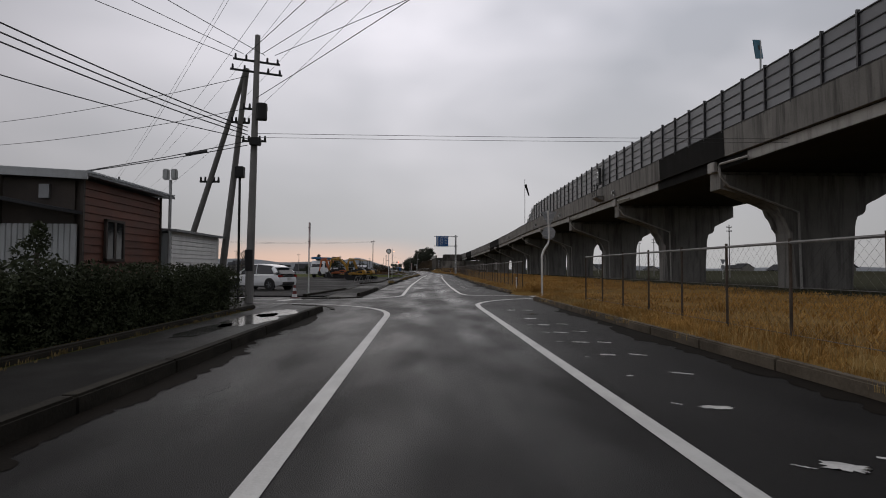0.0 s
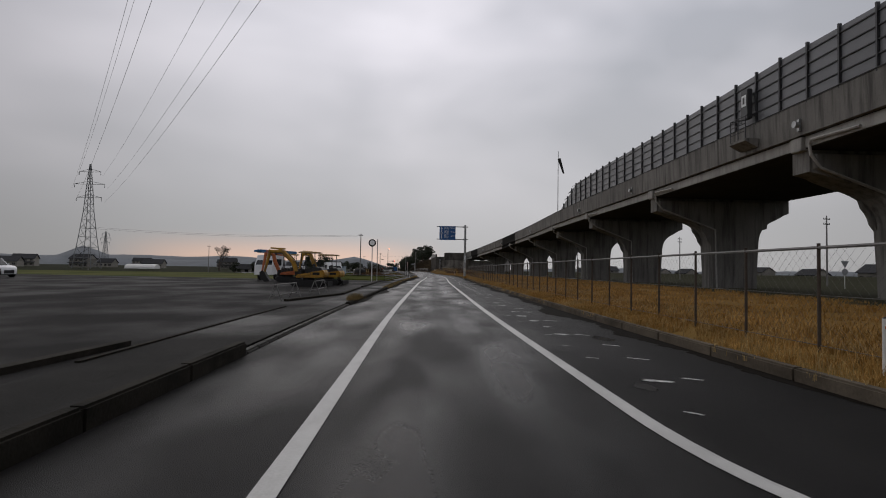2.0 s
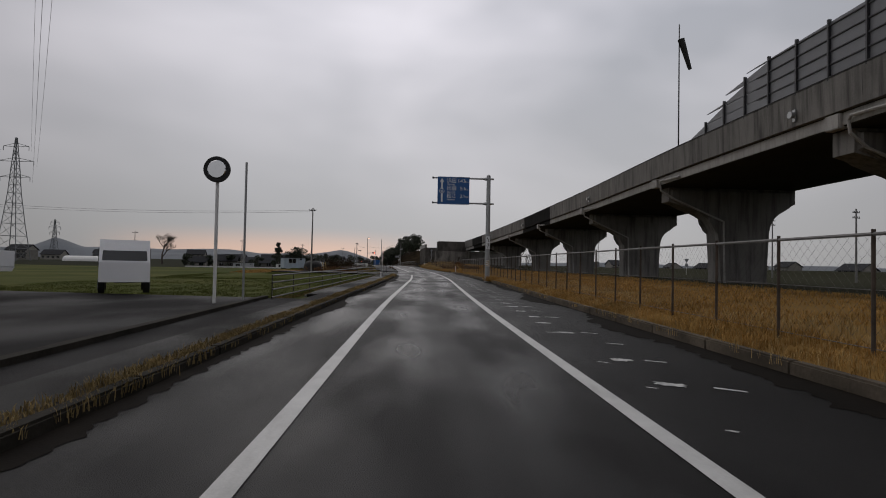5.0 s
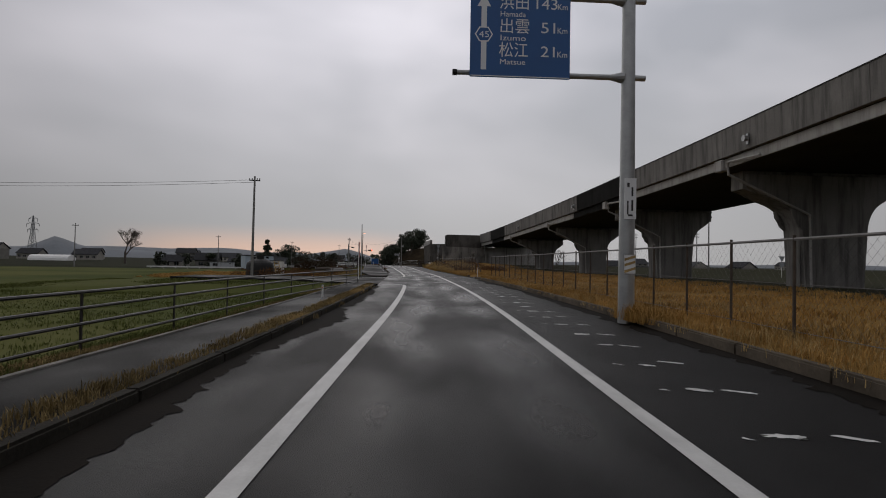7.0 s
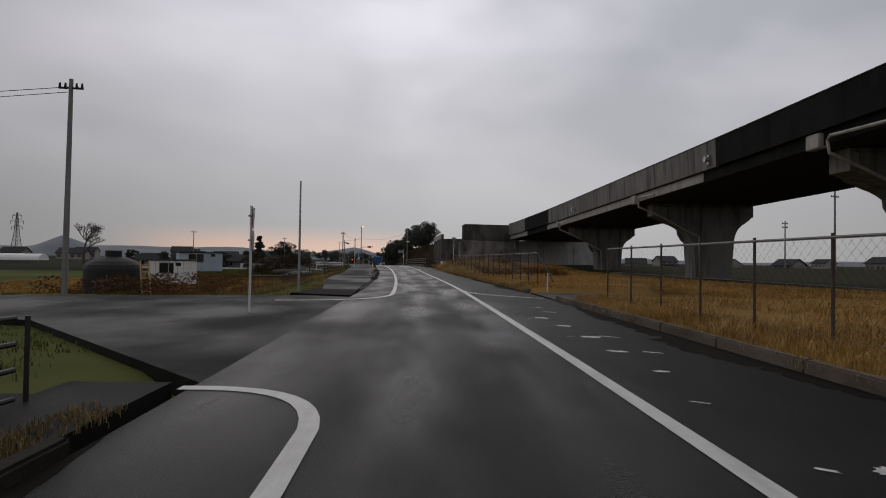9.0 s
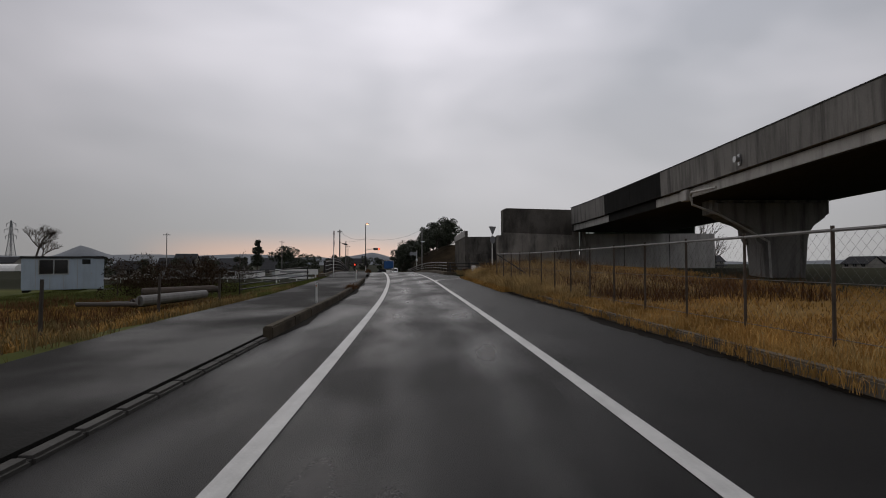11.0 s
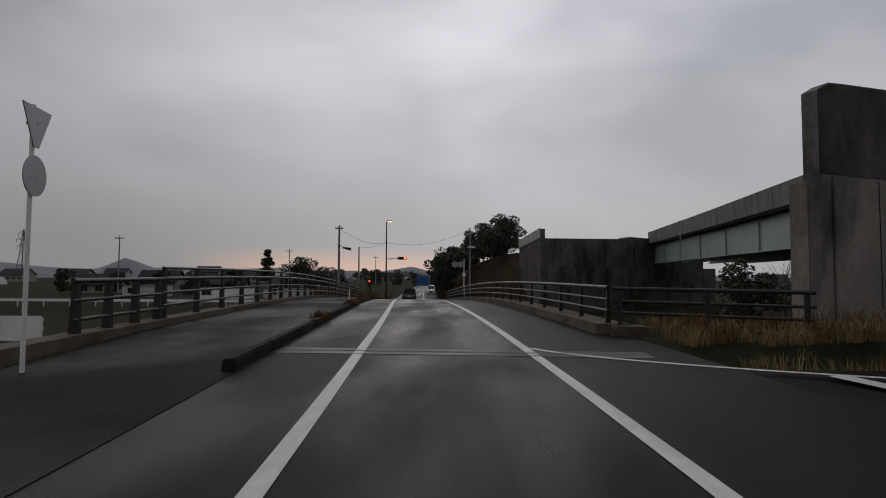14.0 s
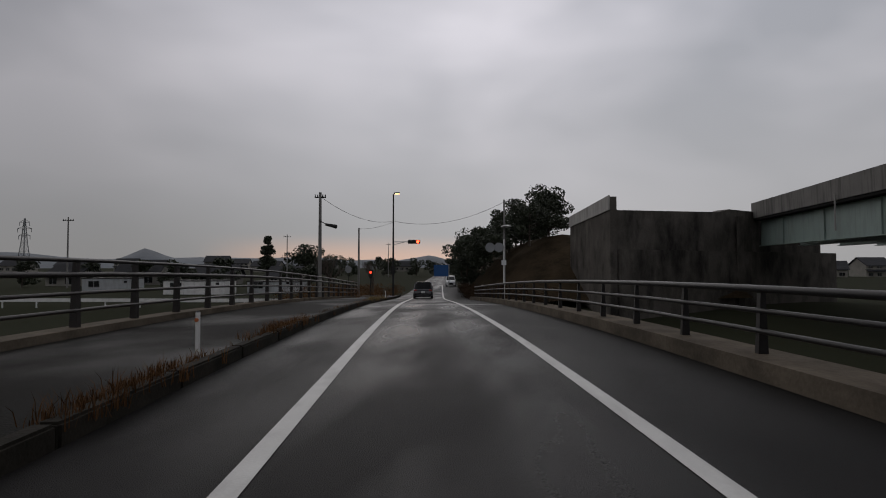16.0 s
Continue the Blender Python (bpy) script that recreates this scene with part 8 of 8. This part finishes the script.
def ridge(name, dist, az0, az1, height, peaks, seed, label):
    n = 120
    verts, faces = [], []
    for i in range(n + 1):
        a = radians(az0 + (az1 - az0) * i / n)
        h = height * (0.55 + 0.45 * noise.noise(Vector((i * 0.09, seed, 0)))) + sum(ph * max(0.0, 1 - abs(az0 + (az1 - az0) * i / n - pa) / pw) for pa, pw, ph in peaks)
        h += 1.2 * noise.noise(Vector((i * 0.7, seed, 3)))
        h *= min(1.0, i / 6, (n - i) / 6)
        for r, z in ((dist, -3), (dist * 1.04, h * 0.6), (dist * 1.08, h), (dist * 1.2, -3)):
            verts.append((math.sin(a) * r, math.cos(a) * r, z))
    for i in range(n):
        for j in range(3):
            faces.append((i * 4 + j, i * 4 + j + 1, i * 4 + j + 5, i * 4 + j + 4))
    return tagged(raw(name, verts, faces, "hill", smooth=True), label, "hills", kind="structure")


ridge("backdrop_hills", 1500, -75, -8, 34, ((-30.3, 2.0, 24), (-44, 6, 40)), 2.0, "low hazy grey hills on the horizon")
ridge("backdrop_hills_far", 2300, -80, -3, 64, ((-60, 9, 35),), 9.0, "pale far range of hills with haze in their colour")
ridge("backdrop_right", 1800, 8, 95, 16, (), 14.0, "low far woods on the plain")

# ---- grass and weeds ----


def spread(n, y0, y1, o0, o1, seed, power=1.0):
    g = np.random.default_rng(seed)
    ys = g.uniform(y0, y1, n)
    off = o0 + (o1 - o0) * g.uniform(0, 1, n) ** power
    xs = np.array([cx(y) for y in ys]) + off
    return xs, ys, off


def verge(name, n, y0, y1, o0, o1, h0, h1, mat, label, seed, blades=6, width=0.012, clump=0.16, zoff=0.0, skip=()):
    xs, ys, off = spread(n, y0, y1, o0, o1, seed, 1.4)
    keep = np.ones(n, bool)
    for a, b in skip:
        keep &= ~((ys > a) & (ys < b))
    patch = np.array([noise.noise(Vector((x * 0.35, y * 0.35, seed))) for x, y in zip(xs, ys)])
    keep &= patch > -0.35
    xs, ys, off, patch = xs[keep], ys[keep], off[keep], patch[keep]
    zs = np.array([ground_z(y, o) + (rz(y) if y < 186 else 0) for y, o in zip(ys, off)]) + zoff
    h = (h0 + (h1 - h0) * np.clip(patch + 0.5, 0, 1)) * np.random.default_rng(seed + 1).uniform(0.7, 1.2, len(xs))
    return tufts(name, xs, ys, zs, h, clump, mat, label, "grass", blades, width)


GAPS = ((24.5, 28.8), (133.0, 138.6), (181.6, 186.0))
verge("dry_grass_edge", 13000, -10, 170, 4.36, 5.7, 0.07, 0.22, "straw", "dry golden grass along the kerb", 31, 9, 0.0045, 0.2, skip=GAPS)
verge("dry_grass_pale", 7000, -10, 181, 4.36, 7.5, 0.09, 0.26, "straw_pale", "pale seeding dry grass along the kerb", 32, 8, 0.004, 0.18, skip=GAPS)
verge("dry_grass_field", 22000, -10, 178, 5.2, 17, 0.07, 0.2, "straw", "rough golden grass field under the viaduct", 33, 8, 0.009, 0.34, skip=GAPS)
verge("dry_grass_gate", 1500, 132.5, 139.0, 9.4, 17, 0.08, 0.22, "straw", "golden grass behind the short access", 61, 8, 0.009, 0.34)
verge("dry_grass_bank", 13000, 158, 181.6, 4.15, 8.5, 0.22, 0.6, "straw_pale", "long dry grass bank before the abutment", 34, 9, 0.005, 0.22)
verge("rust_weeds_bank", 3600, 156, 190, 5.2, 12, 0.3, 0.8, "rust_weed", "rust-brown weeds on the bank", 35, 6, 0.007, 0.2, skip=((181.6, 186.0),))
verge("weeds_kerb_left", 3600, 62, 121, -3.42, -3.02, 0.03, 0.11, "dull_grass", "tufts of dry weeds over the kerb", 36, 9, 0.004, 0.14, 0.05)
verge("weeds_path_edge", 5200, 80, 121, -5.7, -4.72, 0.03, 0.12, "dull_grass", "dry grass strip beside the field railing", 37, 9, 0.005, 0.18)
verge("weeds_green_edge", 4000, 80, 121, -6.6, -4.75, 0.05, 0.16, "green", "green grass under the railing", 47, 8, 0.006, 0.18)
verge("weeds_lot", 420, 44, 62, -4.35, -4.0, 0.04, 0.14, "green", "small green and brown weeds along the footway", 38, 7, 0.005, 0.10, 0.06)
verge("weeds_hedge", 260, 4, 18, -6.2, -5.5, 0.03, 0.08, "dull_grass", "small weeds below the hedge", 48, 7, 0.005, 0.1, 0.04)
verge("weeds_cabin", 3600, 138, 170, -10.5, -6.0, 0.1, 0.34, "dull_grass", "dry grass beside the wide footway", 39, 8, 0.006, 0.2)
verge("cabin_dry_grass", 8000, 143, 165, -26, -6.6, 0.1, 0.26, "straw", "golden-brown dry grass round the site cabin", 58, 8, 0.011, 0.4)
verge("cabin_rust_weeds", 2600, 138, 168, -17, -7.5, 0.2, 0.5, "rust_weed", "rust-brown winter weeds round the logs", 59, 7, 0.007, 0.25)
verge("bank_grass", 12000, 163, 186, -22, -6.0, 0.05, 0.16, "green", "short green grass on the bank", 49, 8, 0.008, 0.25)
verge("field_grass", 15000, 84, 138, -26, -5.4, 0.05, 0.14, "green", "short green winter grass in the field", 42, 7, 0.010, 0.34)
verge("tall_stalks", 2200, 163, 181.4, 5.0, 10, 0.5, 1.1, "straw_pale", "tall thin seeding grass stalks on the bank", 51, 4, 0.0032, 0.25)
verge("tall_stalks", 1500, 164, 181.4, 5.4, 11, 0.5, 1.05, "rust_weed", "tall rust-brown weed stalks on the bank", 52, 4, 0.0035, 0.25)
verge("island_grass", 420, 137.0, 140.6, -5.0, -3.0, 0.05, 0.16, "green", "dark grass patch at the dropped kerb", 50, 9, 0.006, 0.16)
verge("island_weeds", 900, 136.5, 146, -7.5, -4.6, 0.06, 0.22, "dull_grass", "brown winter weeds beside the footway", 60, 8, 0.006, 0.18)
verge("weeds_railend", 700, 185.9, 190, 4.6, 8, 0.2, 0.45, "dull_grass", "dry weeds under the railing's end", 43, 8, 0.006, 0.16)
g4 = np.random.default_rng(44)
for name, y0, y1, n_, mt, lab in (("kerb_clump", 46.4, 48.6, 80, "dull_grass", "golden dry grass clump over the kerb"), ("kerb_clump", 191.5, 192.5, 60, "rust_weed", "rust-brown dry grass clump on the bridge kerb"),
                                  ("kerb_clump", 198.5, 200.3, 70, "rust_weed", "rust-brown dry grass clump on the bridge kerb"), ("kerb_clump", 166.2, 168.2, 90, "rust_weed", "rust-brown dry grass clump over the raised kerb"), ("kerb_clump", 222, 232, 130, "dull_grass", "dull weeds along the bridge kerb's end"),
                                  ("kerb_clump", 204, 207, 60, "rust_weed", "rust-brown weeds along the bridge kerb")):
    yc = g4.uniform(y0, y1, n_)
    tufts(name, np.array([L(y, 0)[0] for y in yc]) + g4.normal(-0.12, 0.1, n_), yc, np.array([rz(y) + 0.14 for y in yc]), g4.uniform(0.08, 0.26, n_), 0.12, mt, lab, "grass", 8, 0.004)
# uneven golden clumps on the kerb beside the field, with bare stretches between
yf = np.array([y for y in g4.uniform(83, 121, 3400) if noise.noise(Vector((y * 0.42, 3.7, 0))) + 0.5 * noise.noise(Vector((y * 1.5, 8.1, 0))) > 0.02])
swell = np.array([max(0.0, noise.noise(Vector((y * 0.42, 3.7, 0)))) for y in yf])
tufts("straw_kerb_left", np.array([L(y, 0)[0] for y in yf]) + g4.normal(-0.24, 0.09, len(yf)), yf, np.full(len(yf), 0.05), (0.05 + 0.24 * swell) * g4.uniform(0.6, 1.2, len(yf)), 0.13,
      "straw_pale", "golden-brown dry grass clumps behind the kerb", "grass", 9, 0.0035)
yf = g4.uniform(166, 181.3, 900)
tufts("verge_fringe", np.array([cx(y) for y in yf]) + g4.uniform(3.75, 4.3, 900), yf, np.array([rz(y) for y in yf]), g4.uniform(0.08, 0.28, 900), 0.16,
      "straw", "dry grass hanging over the road's edge", "grass", 9, 0.006)
yf = np.concatenate([g4.uniform(-8, 23, 700), g4.uniform(30, 132, 1500)])
yf = np.array([y for y in yf if noise.noise(Vector((y * 0.3, 1.9, 0))) > -0.05])
tufts("kerb_fringe", np.array([cx(y) for y in yf]) + g4.normal(4.27, 0.08, len(yf)), yf, np.array([rz(y) + 0.12 for y in yf]), g4.uniform(0.03, 0.13, len(yf)), 0.12,
      "straw_pale", "dry grass creeping over the kerb", "grass", 8, 0.004)
yf = g4.uniform(139.5, 167, 900)
tufts("kerb_fringe", np.array([cx(y) for y in yf]) + g4.normal(4.17, 0.1, len(yf)), yf, np.array([rz(y) + 0.08 for y in yf]), g4.uniform(0.05, 0.22, len(yf)), 0.14,
      "straw", "dry grass hanging over the kerb", "grass", 8, 0.004)
yf = g4.normal(29.6, 0.6, 260)
tufts("corner_grass", np.array([cx(y) for y in yf]) + 5.0 + np.abs(g4.normal(0, 0.7, 260)), np.maximum(yf, 28.8), np.full(260, 0.15), g4.uniform(0.25, 0.6, 260), 0.2,
      "straw", "tall clump of dry grass at the corner", "grass", 9, 0.006)
xs_, ys_ = 5.42 + g4.normal(0, 0.3, 260), 102.6 + g4.normal(-0.2, 0.4, 260)
keep_ = xs_ > 5.28
tufts("sign_grass", xs_[keep_], ys_[keep_], np.full(keep_.sum(), 0.12), g4.uniform(0.15, 0.4, keep_.sum()), 0.15, "straw", "dry grass round the foot of the sign post", "grass", 9, 0.005)
yb = np.concatenate([g4.normal(200.6, 0.7, 70), g4.normal(206, 1.4, 80), g4.uniform(210, 238, 110)])
tufts("weeds_bridge", np.array([L(y, 0).x for y in yb]) + g4.normal(-0.22, 0.1, len(yb)), yb, np.array([rz(y) + 0.1 for y in yb]), g4.uniform(0.06, 0.2, len(yb)), 0.12,
      "rust_weed", "tufts of dry weed along the bridge kerb", "grass", 9, 0.005)
# flush kerb stones round the corner of the side road
fk = thing("corner_kerb", "curved row of flush pale kerb stones at the corner", "kerb", kind="structure")
corner = arc((-3.3, 18.6, 0), (-3.45, 20.5, 0), (-5.1, 21.0, 0), 9)
for a, b in zip(corner, corner[1:]):
    d = b - a
    ob = part("kerb_stone", B(-0.07, 0.07, -d.length / 2 + 0.012, d.length / 2 - 0.012, -0.15, 0.025, 0.012), "flush", fk)
    ob.matrix_world = Matrix.Translation((a + b) / 2) @ Matrix.Rotation(math.atan2(-d.x, d.y), 4, "Z")

# ---- kerb stones, last ----
for spec in KERB_RUNS:
    kerb_run(*spec)
